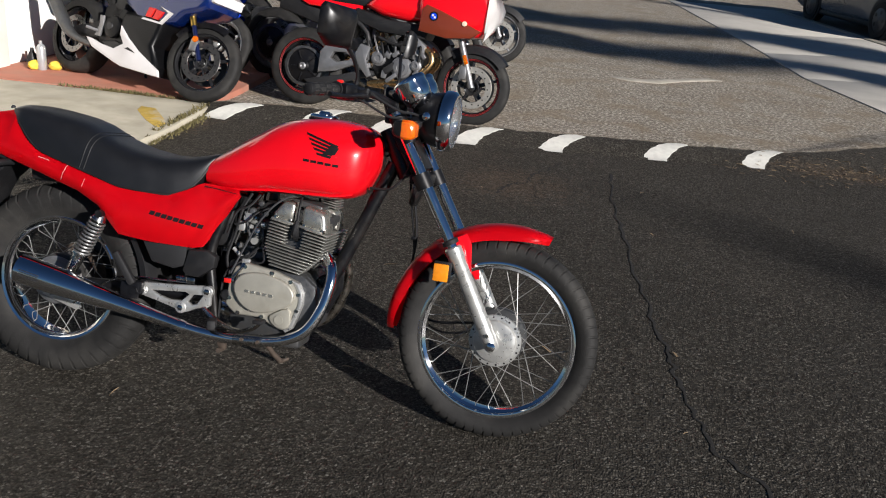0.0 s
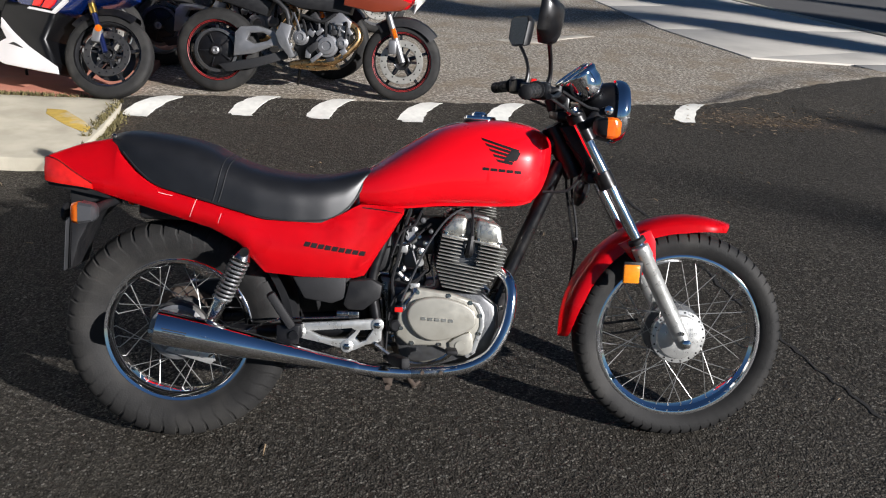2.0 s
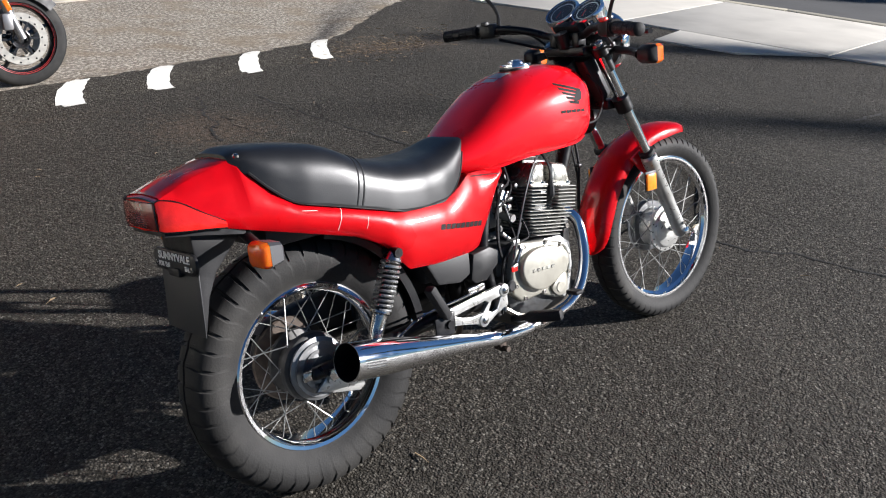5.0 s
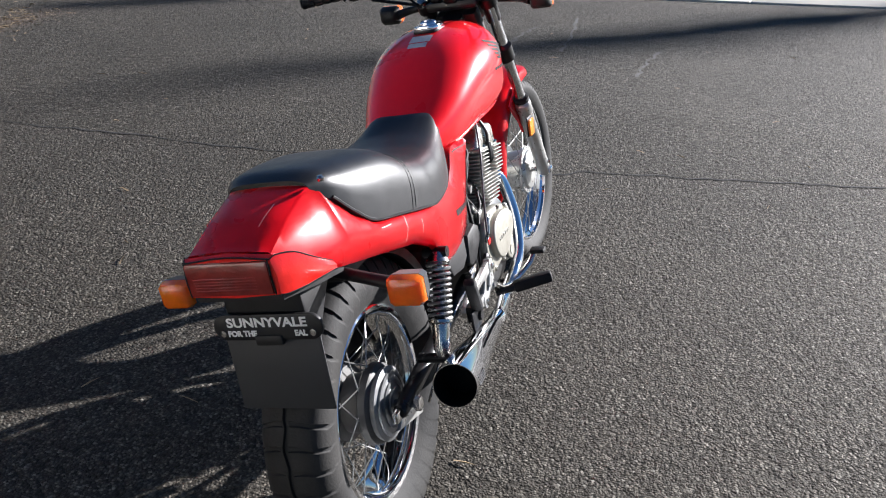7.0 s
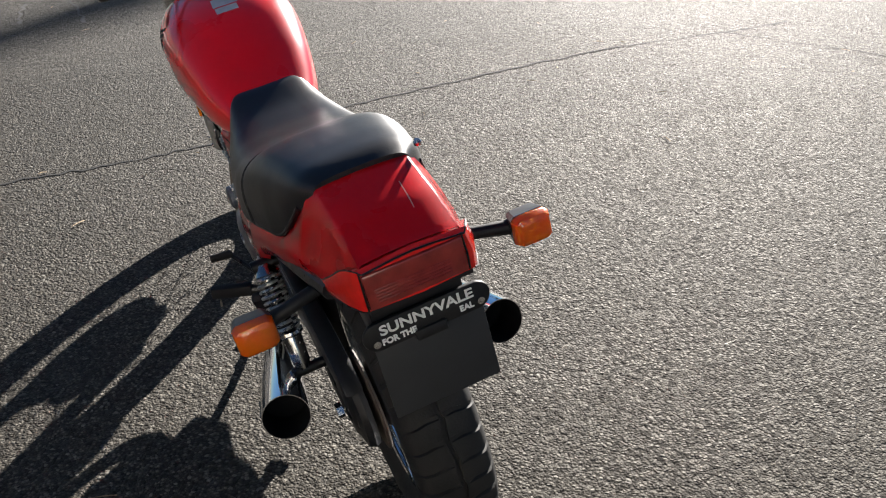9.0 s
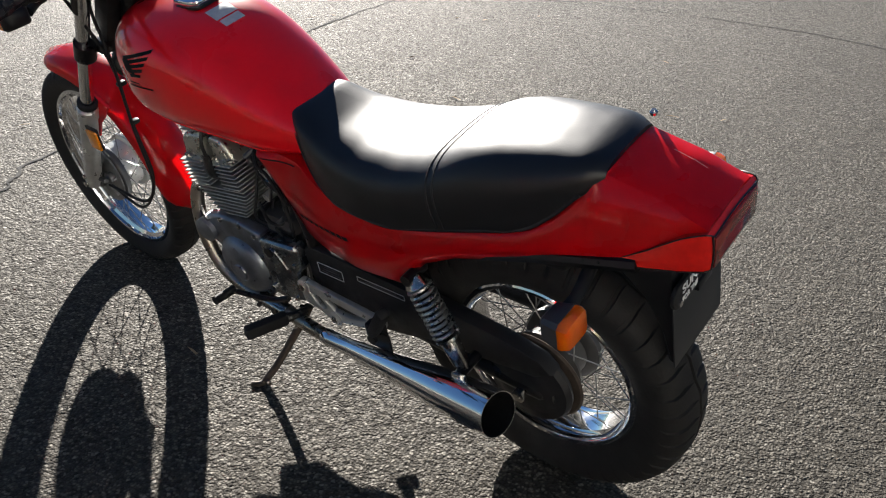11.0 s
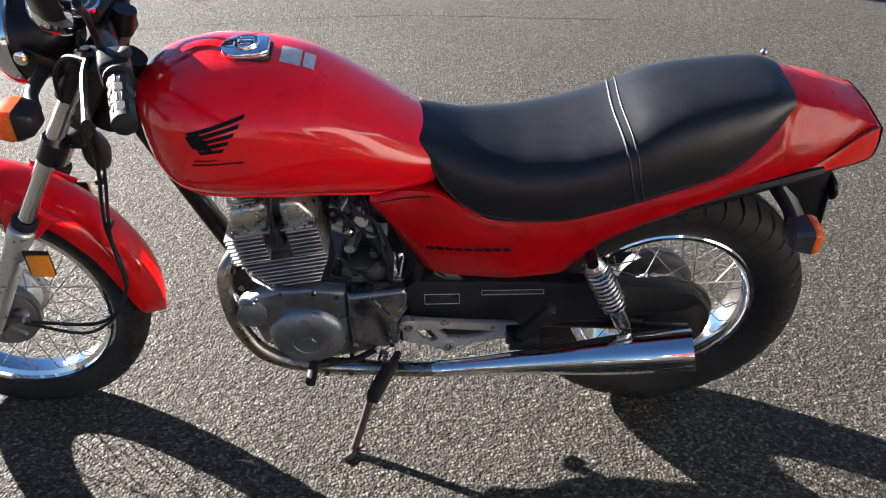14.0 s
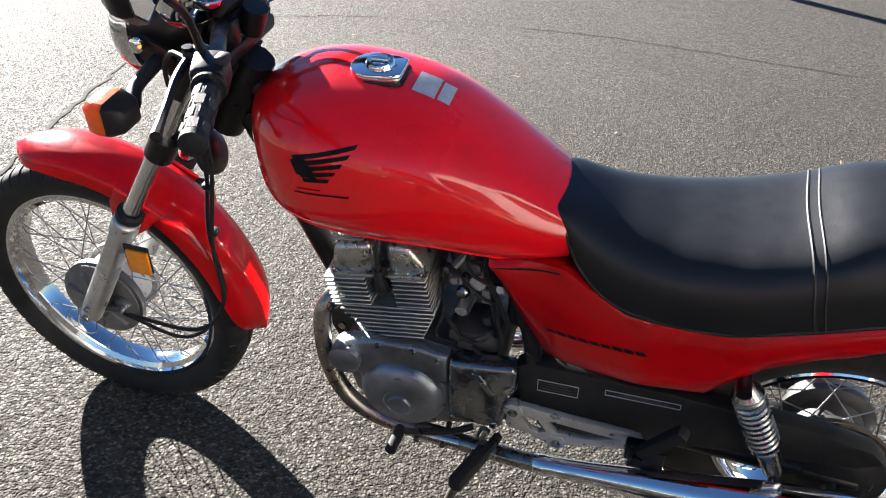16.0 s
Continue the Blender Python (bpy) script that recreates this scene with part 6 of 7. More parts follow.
for k in range(len(inner) - 1):
    a, b, c, d = inner[k], inner[k + 1], outer[k + 1], outer[k]
    slab([(a[0], a[1] - 0.006), (b[0], b[1] + 0.006), (c[0], c[1] + 0.006), (d[0], d[1] - 0.006)], -0.03, 0.02, WALK, "slab", "", "", parent=pave)
slab([(5.80, 3.22), (6.45, 3.40), (6.60, 2.05), (5.95, 2.50)], -0.03, 0.016, WALK, "slab", "", "", parent=pave)
for k in range(len(OUTER) - 1):
    a, b = OUTER[k], OUTER[k + 1]
    slab([(a[0] + 0.02, a[1] - 0.006), (b[0] + 0.02, b[1] + 0.006), (b[0] + 0.17, b[1] + 0.03), (a[0] + 0.17, a[1] + 0.03)], -0.03, 0.022, CONCRETE, "kerb_stone", "", "", parent=pave)
STREET = material("street_asphalt", (0.085, 0.083, 0.08), 0.85, vary=0.12, scale=1.2, bump=0.4, bump_scale=80, dirt=(0.05, 0.05, 0.05), dirt_amount=0.5, dirt_scale=0.7)
street_bm = rings([[(x + 0.18, y, 0.006), (x + 12, y + 5, 0.006)] for x, y in OUTER], closed=False, caps=False)
tagged(part("road", street_bm, STREET), "grey asphalt street beyond the pavement", "road", kind="structure")
slab([(1.72, 7.16), (1.95, 7.0), (2.25, 7.08), (2.6, 7.45), (2.95, 7.72), (2.8, 7.82), (2.35, 7.42), (2.1, 7.24)], -0.01, 0.004, material("dusty_concrete", (0.46, 0.42, 0.35), 0.9, vary=0.2, scale=9, bump=0.4, bump_scale=60, dirt=(0.30, 0.27, 0.22), dirt_amount=0.8, dirt_scale=6), "patch", "pale concrete patch in the old asphalt", "patch", 0.02, bevel=0.001)

# litter: leaf scraps and twigs
LEAF = material("dry_leaf", (0.30, 0.22, 0.13), 0.8, vary=0.35, scale=30)
rnd = random.Random(3)
scraps = bmesh.new()
for k in range(330):
    x, y = rnd.uniform(-2.6, 5.4), rnd.uniform(-3.6, 3.3)
    if k < 240:
        x = rnd.gauss(3.45, 0.45)
        y = lerp(x, NEAR_EDGE) + rnd.gauss(0.02, 0.13)
    a, ln, w = rnd.uniform(0, 6.28), rnd.uniform(0.008, 0.035), rnd.uniform(0.0012, 0.0042)
    c, s = math.cos(a), math.sin(a)
    z = hump(x, y) + 0.004
    p = [(x - c * ln - s * w, y - s * ln + c * w, z), (x - c * ln + s * w, y - s * ln - c * w, z + 0.001), (x + s * w * 0.6, y - c * w * 0.6, z + 0.005), (x + c * ln, y + s * ln, z + 0.002), (x - s * w * 0.9, y + c * w * 0.9, z + 0.004)]
    scraps.faces.new([scraps.verts.new(q) for q in p])
tagged(part("leaf_litter", scraps, LEAF), "scattered dry leaf scraps and twigs on the asphalt", "litter", kind="stuff")

# ---- parked motorcycles ----
BLUE = material("blue_paint", (0.002, 0.012, 0.085), 0.2, coat=0.7, vary=0.06, scale=4)
BLUE_BRIGHT = material("bright_blue_paint", (0.01, 0.05, 0.55), 0.2, coat=0.7, vary=0.06, scale=4)
NAVY = material("navy_anodised", (0.008, 0.015, 0.07), 0.3, 0.5, vary=0.1, scale=20)
WHITE = material("white_paint", (0.62, 0.60, 0.60), 0.25, coat=0.5, vary=0.04, scale=5)
GOLD = material("gold_anodised", (0.62, 0.40, 0.09), 0.3, 1.0, vary=0.06, scale=20)
COPPER = material("copper_paint", (0.22, 0.04, 0.018), 0.3, 0.3, coat=0.5, vary=0.08, scale=6)
BLACK_WHEEL = material("black_wheel", (0.014, 0.014, 0.015), 0.25, coat=0.4, vary=0.1, scale=10)
PALE_DISC = material("pale_brake_steel", (0.40, 0.385, 0.345), 0.4, 0.6, vary=0.12, scale=30, rough_vary=0.1)
DEEP_BLACK = material("deep_black_paint", (0.003, 0.003, 0.0035), 0.35, spec=0.25, vary=0.2, scale=10)
BADGE_RED = material("red_print", (0.60, 0.015, 0.01), 0.4, vary=0.05, scale=20)
STEEL = material("brake_steel", (0.26, 0.255, 0.245), 0.3, 1.0, vary=0.12, scale=30, rough_vary=0.1)
DARK_STEEL = material("dark_brake_steel", (0.12, 0.115, 0.11), 0.4, 0.9, vary=0.12, scale=30, rough_vary=0.1)
HEADER = material("heat_tinted_steel", (0.55, 0.36, 0.17), 0.3, 1.0, vary=0.25, scale=14, rough_vary=0.1)
CAST = material("silver_cast", (0.25, 0.25, 0.255), 0.4, 0.7, vary=0.1, scale=20, bump=0.1, bump_scale=200)
PALE_LENS = material("pale_lens", (0.75, 0.60, 0.45), 0.2, coat=0.5, vary=0.1, scale=40)
PAPER = material("white_paper", (0.80, 0.80, 0.78), 0.7, vary=0.03, scale=10)


def cast_wheel(parent, centre, radius, half, rim_mat, stripe, discs, spoke_n=5, hub=0.05, drum=False, disc_mat=None):
    """A fat tyre on a cast wheel with brake discs."""
    m = Matrix.Translation(centre)
    w = new("wheel")
    w.parent = parent
    rim = radius - (0.076 if half < 0.075 else 0.088)
    prof = []
    for k in range(15):
        a = math.pi * k / 14
        prof.append((rim + 0.006 + (radius - rim - 0.006) * math.sin(a) ** 0.62, -half * math.copysign(abs(math.cos(a)) ** 0.55, math.cos(a))))
    part("tyre", moved(lathe(prof, (0, 0, 0), "y", 48), m), RUBBER, w, "black road tyre")
    r_ob = part("rim", moved(lathe([(rim + 0.008, -half * 0.8), (rim - 0.004, -half * 0.86), (rim - 0.012, -half * 0.7), (rim - 0.02, -half * 0.4), (rim - 0.022, 0), (rim - 0.02, half * 0.4), (rim - 0.012, half * 0.7), (rim - 0.004, half * 0.86), (rim + 0.008, half * 0.8)], (0, 0, 0), "y", 48), m), rim_mat, w)
    if stripe:
        for s in (-1, 1):
            part("rim_stripe", moved(lathe([(rim + 0.003, s * half * 0.865), (rim - 0.009, s * half * 0.80)], (0, 0, 0), "y", 48), m), stripe, r_ob, "thin coloured rim stripe")
    for k in range(spoke_n):
        a = 2 * math.pi * (k + 0.3) / spoke_n
        sp = prism([(0.03, -0.018), (rim - 0.015, -0.010), (rim - 0.015, 0.010), (0.03, 0.018)], -0.02, 0.02, 0.005)
        part("spoke", moved(moved(sp, Matrix.Rotation(-a, 4, "Y")), m), rim_mat, r_ob)
    part("hub", moved(lathe([(0.0, -half * 0.9), (0.02, -half * 0.9), (hub, -half * 0.5), (hub, half * 0.5), (0.02, half * 0.9), (0.0, half * 0.9)], (0, 0, 0), "y", 24), m), rim_mat if not drum else CAST, w)
    for s in discs:
        disc = part("brake_disc", moved(lathe([(0.156, s * (half + 0.006)), (0.159, s * (half + 0.009)), (0.156, s * (half + 0.012)), (0.112, s * (half + 0.012)), (0.109, s * (half + 0.009)), (0.112, s * (half + 0.006))], (0, 0, 0), "y", 40, loop=True), m), disc_mat or STEEL, w, "drilled steel brake disc")
        part("disc_carrier", moved(lathe([(0.060, s * (half + 0.008)), (0.055, s * (half + 0.010)), (0.040, s * half * 1.05), (0.03, s * half * 0.7)], (0, 0, 0), "y", 24), m), BLACK_WHEEL, disc)
        for k in range(6):
            a = 2 * math.pi * k / 6
            part("carrier_arm", moved(moved(rbox((0.085, s * (half + 0.008), 0), (0.062, 0.006, 0.016), 0.002, 1), Matrix.Rotation(-a, 4, "Y")), m), BLACK_WHEEL, disc)
        for k in range(18):
            a = 2 * math.pi * k / 18
            part("disc_hole", moved(lathe([(0.006, s * (half + 0.0125)), (0.0, s * (half + 0.0128))], ((0.125 + 0.018 * (k % 2)) * math.cos(a), 0, (0.125 + 0.018 * (k % 2)) * math.sin(a)), "y", 8), m), BLACK, disc)
    return w


def fork(parent, axle, top, spread, low_mat, up_mat, split=0.45, r=0.026, r_up=0.022):
    a, b = Vector(axle), Vector(top)
    for s in (-1, 1):
        o = Vector((0, s * spread, 0))
        leg = part("fork_leg", rod(a + o, a.lerp(b, split) + o, r, 14), low_mat, parent)
        part("fork_tube", rod(a.lerp(b, split) + o, b + o, r_up, 14), up_mat, leg)
        part("brake_caliper", rbox(tuple(a + Vector((-0.075, s * (spread + 0.002), 0.105))), (0.06, 0.05, 0.10), 0.012), CAST, leg, "silver brake caliper")


def sport_bike(name, paint, label, full=True):
    b = new(name)
    tagged(b, label, "motorcycle", "motorcycles parked by the shop")
    cast_wheel(b, (0.0, 0, 0.315), 0.315, 0.092, BLACK_WHEEL if full else CAST, None, (-1,), 5)
    wheel = cast_wheel(b, (1.41, 0, 0.30), 0.30, 0.06, BLACK_WHEEL if full else ALLOY_LIGHT, None, (-1, 1), 5 if full else 3, disc_mat=DARK_STEEL if full else PALE_DISC)
    fixed = set(b.children) - {wheel}
    fork(b, (1.41, 0, 0.30), (1.16, 0, 0.80), 0.105, NAVY if full else STEEL, GOLD if full else STEEL, 0.50, 0.019, 0.026)
    part("front_mudguard", rings([[(1.41 + (0.32 + dr) * math.cos(a), y, 0.30 + (0.32 + dr) * math.sin(a)) for y, dr in ((-0.075, -0.05), (-0.06, 0.0), (0, 0.012), (0.06, 0.0), (0.075, -0.05))] for a in (radians(62 + 88 * k / 10) for k in range(11))], closed=False, caps=False), BLACK if full else paint, b)
    part("reflector", turned([(0.0, 0), (0.025, 0), (0.025, 0.006), (0.0, 0.007)], (1.34, -0.128, 0.45), (1.34, -1, 0.45), 14), AMBER, b, "round amber reflector")
    # the bars are turned to full lock
    axis = Vector((1.16 - 1.41, 0, 0.50)).normalized()
    turn_m = Matrix.Translation((1.36, 0, 0.30)) @ Matrix.Rotation(radians(20), 4, axis) @ Matrix.Translation((-1.36, 0, -0.30))
    for ob in set(b.children) - fixed:
        ob.matrix_basis = turn_m @ ob.matrix_basis
    body = part("side_fairing", prism([(0.62, 0.45), (0.70, 0.32), (0.85, 0.19), (1.10, 0.13), (1.13, 0.19), (1.03, 0.34), (1.08, 0.47), (1.10, 0.56), (0.9, 0.57), (0.66, 0.57)], -0.20, 0.20, 0.04, seg=3), DEEP_BLACK, b, "black side fairing")
    part("belly_fairing", prism([(0.29, 0.306), (0.377, 0.235), (0.64, 0.157), (0.75, 0.130), (1.106, 0.114), (1.185, 0.114), (1.165, 0.165), (0.92, 0.275), (0.772, 0.365), (0.670, 0.447), (0.675, 0.379), (0.732, 0.310), (0.635, 0.258), (0.477, 0.275), (0.36, 0.302)], -0.215, -0.19, 0.008), WHITE if full else paint, body, "white lower fairing panel")
    part("belly_fairing", prism([(0.34, 0.43), (0.60, 0.37), (0.82, 0.30), (1.04, 0.135), (0.72, 0.15), (0.52, 0.22)], 0.19, 0.215, 0.008), WHITE if full else paint, body)
    part("belly_pan", prism([(0.42, 0.30), (0.55, 0.19), (0.75, 0.145), (1.02, 0.12), (1.02, 0.22), (0.6, 0.33)], -0.19, 0.19, 0.03), BLACK, body)
    part("vent", prism([(0.76, 0.275), (0.89, 0.255), (0.85, 0.275), (0.80, 0.29)], -0.2165, -0.214, 0.0005), BLACK, body)
    upper = part("upper_fairing", prism([(0.60, 0.64), (0.742, 0.565), (0.80, 0.515), (1.04, 0.515), (1.20, 0.555), (1.28, 0.63), (1.42, 0.665), (1.50, 0.71), (1.52, 0.79), (1.40, 0.95), (1.10, 0.95), (0.8, 0.85)], -0.19, 0.19, 0.045, seg=3), paint, b, "painted upper fairing")
    if full:
        part("badge_edge", plate_with_holes([(0.868, 0.530), (1.088, 0.516), (1.190, 0.615), (1.05, 0.650), (1.145, 0.612), (1.070, 0.532), (0.885, 0.545)], [], -0.2045, -0.188), WHITE, body, "white badge outline")
        for poly in ([(0.905, 0.555), (0.930, 0.630), (0.995, 0.628), (0.975, 0.580), (0.955, 0.555)], [(0.985, 0.550), (1.015, 0.622), (1.09, 0.612), (1.07, 0.575), (1.04, 0.548)]):
            part("side_badge", prism(poly, -0.2045, -0.188, 0), BADGE_RED, body, "red badge shape")
        part("head_light", prism([(1.41, 0.80), (1.46, 0.74), (1.54, 0.76), (1.55, 0.83), (1.47, 0.87)], -0.16, 0.16, 0.02), WHITE, upper, "clear head light")
    part("engine_cover", turned([(0.0, 0.035), (0.05, 0.035), (0.085, 0.02), (0.09, 0.0)], (0.557, -0.185, 0.425), (0.557, -1, 0.425), 28), DEEP_BLACK, b, "dark engine cover")
    part("cover_cap", turned([(0.0, 0.012), (0.03, 0.012), (0.034, 0.0)], (0.557, -0.22, 0.425), (0.557, -1, 0.425), 18), GREY_PLASTIC, b)
    part("engine_block", prism([(0.38, 0.30), (0.5, 0.24), (0.9, 0.2), (0.95, 0.50), (0.5, 0.62), (0.40, 0.58)], -0.17, 0.17, 0.02), DEEP_BLACK, b)
    part("footrest_plate", prism([(0.37, 0.33), (0.43, 0.33), (0.45, 0.42), (0.44, 0.50), (0.39, 0.50), (0.40, 0.42)], -0.20, -0.18, 0.006), CAST, b, "silver footrest plate")
    part("footrest", rod((0.40, -0.19, 0.37), (0.34, -0.27, 0.38), 0.012), CAST, b)
    part("swing_arm", prism([(-0.06, 0.29), (-0.04, 0.35), (0.35, 0.46), (0.50, 0.44), (0.50, 0.34), (0.30, 0.31)], -0.15, -0.11, 0.012), BLACK, b)
    part("swing_arm", prism([(-0.06, 0.29), (-0.04, 0.35), (0.35, 0.46), (0.50, 0.44), (0.50, 0.34), (0.30, 0.31)], 0.11, 0.15, 0.012), BLACK, b)
    part("silencer", tube([(0.34, -0.17, 0.25), (0.16, -0.19, 0.28), (0.06, -0.21, 0.33), (-0.06, -0.225, 0.45), (-0.24, -0.235, 0.64)], [0.03, 0.03, 0.045, 0.055, 0.055], 16, 4), ALLOY if full else STEEL, b, "brushed steel silencer")
    part("fuel_tank", prism([(0.45, 0.76), (0.55, 0.66), (0.9, 0.70), (0.98, 0.85), (0.85, 0.96), (0.6, 0.92)], -0.14, 0.14, 0.06, seg=3), paint, b)
    part("frame_spar", prism([(0.48, 0.40), (0.56, 0.42), (0.62, 0.62), (1.05, 0.70), (1.08, 0.80), (0.52, 0.72)], -0.17, -0.15, 0.008), BLACK, b)
    part("seat", prism([(-0.1, 0.84), (0.1, 0.78), (0.45, 0.74), (0.48, 0.80), (0.12, 0.85), (-0.1, 0.92)], -0.12, 0.12, 0.025), SEAT, b)
    part("tail", prism([(-0.30, 0.90), (0.05, 0.70), (0.45, 0.68), (0.46, 0.75), (0.1, 0.79), (-0.28, 0.96)], -0.11, 0.11, 0.02), paint, b)
    part("rear_mudguard", prism([(-0.28, 0.70), (-0.05, 0.66), (0.1, 0.70), (0.05, 0.76), (-0.26, 0.88)], -0.10, 0.10, 0.02), PLASTIC, b)
    part("handlebar", rod((1.12, -0.32, 0.86), (1.16, 0.32, 0.86), 0.012), BLACK, b)
    part("side_stand", rod((0.55, 0.15, 0.28), (0.50, 0.31, 0.075), 0.012), BLACK, b)
    return b


sb = sport_bike("sport_motorcycle", BLUE, "blue white and black sports motorcycle parked on the red pad")
sb.matrix_world = Matrix.Translation((-2.409, 4.091, PAD)) @ Matrix.Rotation(math.atan2(-0.51, 1.31), 4, "Z") @ Matrix.Rotation(radians(-18), 4, "X") @ Matrix.Scale(0.92, 4)
sb2 = sport_bike("sport_motorcycle", BLUE_BRIGHT, "bright blue sports motorcycle with silver wheels parked behind", False)
sb2.matrix_world = Matrix.Translation((-2.70, 4.85, PAD)) @ Matrix.Rotation(math.atan2(-0.42, 1.34), 4, "Z") @ Matrix.Rotation(radians(-16), 4, "X") @ Matrix.Scale(0.93, 4)


def touring_bike(name, paint, lower, label, stripe, wheel_mat, tag=True):
    b = new(name)
    tagged(b, label, "motorcycle", "motorcycles parked by the shop")
    cast_wheel(b, (1.33, 0, 0.288), 0.288, 0.056, wheel_mat, stripe, (-1, 1), 5, disc_mat=PALE_DISC)
    cast_wheel(b, (0.0, 0, 0.298), 0.298, 0.085, wheel_mat, stripe, (), 5, 0.10)
    part("hub_ring", lathe([(0.15, -0.10), (0.155, -0.108), (0.135, -0.112), (0.13, -0.10)], (0, 0, 0.298), "y", 36, loop=True), ALLOY, b, "grey rear hub ring")
    for k in range(5):
        a = radians(40 + 72 * k)
        part("hub_rib", moved(moved(rbox((0.085, -0.118, 0), (0.07, 0.012, 0.010), 0.003), Matrix.Rotation(-a, 4, "Y")), Matrix.Translation((0, 0, 0.298))), BLACK, b)
    part("rear_hub", lathe([(0.13, -0.098), (0.10, -0.112), (0.045, -0.118), (0.03, -0.135), (0.015, -0.137), (0.012, -0.12), (0.0, -0.12)], (0, 0, 0.298), "y", 32), BLACK, b, "dark hub carrier")
    part("hub_nut", lathe([(0.026, -0.118), (0.028, -0.14), (0.016, -0.146), (0.0, -0.13)], (0, 0, 0.298), "y", 16), CAST, b)
    arm = part("swing_arm", plate_with_holes([(0.13, 0.265), (0.14, 0.43), (0.18, 0.475), (0.30, 0.485), (0.42, 0.455), (0.48, 0.43), (0.48, 0.355), (0.40, 0.345), (0.28, 0.29)], [[(0.225, 0.385), (0.25, 0.432), (0.34, 0.437), (0.395, 0.41), (0.37, 0.385), (0.28, 0.36)]], -0.16, -0.10, 0.012), CAST, b, "silver cast single swing arm")
    part("belt_guard", prism([(0.02, 0.20), (0.30, 0.265), (0.50, 0.33), (0.52, 0.27), (0.28, 0.19), (0.08, 0.15)], -0.14, -0.115, 0.006), GREY_PLASTIC, arm)
    fork(b, (1.335, 0, 0.288), (1.15, 0, 0.82), 0.10, CAST, STEEL, 0.62, 0.024)
    part("fork_sticker", moved(rbox((0, 0, 0), (0.03, 0.004, 0.07), 0.002), Matrix.Translation((1.27, -0.126, 0.49)) @ Matrix.Rotation(radians(-21), 4, "Y")), AMBER, b, "yellow fork sticker")
    part("front_mudguard", rings([[(1.33 + (0.313 + dr) * math.cos(a), y, 0.288 + (0.313 + dr) * math.sin(a)) for y, dr in ((-0.075, -0.06), (-0.06, 0.0), (0, 0.012), (0.06, 0.0), (0.075, -0.06))] for a in (radians(38 + 90 * k / 10) for k in range(11))], closed=False, caps=False), PLASTIC, b, "black plastic mudguard")
    eng = part("engine_block", prism([(0.55, 0.34), (0.60, 0.27), (0.80, 0.25), (0.92, 0.30), (0.96, 0.42), (0.95, 0.55), (0.86, 0.60), (0.60, 0.52)], -0.13, 0.16, 0.02), DEEP_BLACK, b, "grey engine block")
    for x, z, r, d in ((0.604, 0.425, 0.060, 0.04), (0.79, 0.375, 0.085, 0.04), (0.90, 0.40, 0.045, 0.04), (0.49, 0.40, 0.035, 0.05)):
        part("engine_cover", turned([(0.0, d * 0.8), (r * 0.35, d * 0.8), (r * 0.4, d), (r * 0.7, d * 0.9), (r * 0.75, d * 0.6), (r * 0.95, d * 0.5), (r, 0.0)], (x, -0.13, z), (x, -1, z), 26), CAST, eng, "round silver engine cover")
    part("cylinder_bank", prism([(0.80, 0.46), (0.93, 0.43), (0.965, 0.55), (0.88, 0.62), (0.80, 0.56)], -0.145, 0.16, 0.012), CAST, eng)
    for k, (x, z, w, h, tone) in enumerate(((0.46, 0.45, 0.09, 0.05, 1), (0.50, 0.35, 0.10, 0.04, 1), (0.55, 0.30, 0.05, 0.05, 0), (0.68, 0.46, 0.05, 0.05, 1), (0.70, 0.36, 0.05, 0.10, 0), (0.74, 0.47, 0.06, 0.03, 1), (0.84, 0.47, 0.05, 0.04, 0), (0.87, 0.53, 0.06, 0.02, 1), (0.89, 0.49, 0.06, 0.015, 1), (0.91, 0.34, 0.04, 0.05, 1), (0.72, 0.29, 0.10, 0.03, 1), (0.82, 0.28, 0.06, 0.03, 0), (0.66, 0.31, 0.04, 0.06, 1), (0.78, 0.54, 0.05, 0.05, 0), (0.71, 0.56, 0.08, 0.05, 0), (0.95, 0.48, 0.03, 0.05, 1), (0.60, 0.50, 0.06, 0.03, 0))):
        part("engine_casting", moved(rbox((0, 0, 0), (w, 0.03 + 0.012 * (k % 3), h), 0.006), Matrix.Translation((x, -0.145, z)) @ Matrix.Rotation(radians(23 * (k % 5) - 40), 4, "Y")), CAST if tone else GREY_PLASTIC, eng)
    for k in range(9):
        part("hose", tube([(0.5 + 0.05 * k, -0.13, 0.60 - 0.01 * k), (0.53 + 0.05 * k, -0.165, 0.54 - 0.012 * (k % 4)), (0.56 + 0.045 * k, -0.155, 0.47 - 0.02 * (k % 3))], 0.006 + 0.002 * (k % 3), 6, 4), (GRIP, CAST, GRIP)[k % 3], eng)
    for k in range(5):
        part("cover_bolt", turned([(0.0, 0), (0.010, 0), (0.010, 0.008), (0.0, 0.008)], (0.58 + 0.08 * k, -0.15, 0.30 + 0.05 * (k % 2)), (0.58 + 0.08 * k, -1, 0.30), 6), STEEL, eng)
    part("footrest_plate", prism([(0.46, 0.36), (0.54, 0.27), (0.57, 0.29), (0.52, 0.40), (0.55, 0.50), (0.47, 0.52), (0.43, 0.44)], -0.20, -0.17, 0.008), CAST, b, "silver footrest plate")
    for s in (-1, 1):
        part("exhaust_header", tube([(0.95, s * 0.10, 0.54), (1.00, s * 0.11, 0.50), (1.01, s * 0.12, 0.43), (0.94, s * 0.13, 0.345), (0.845, s * 0.13, 0.27), (0.70, s * 0.12, 0.255), (0.53, s * 0.11, 0.225)], 0.024, 12, 4), HEADER, b, "heat-tinted exhaust header")
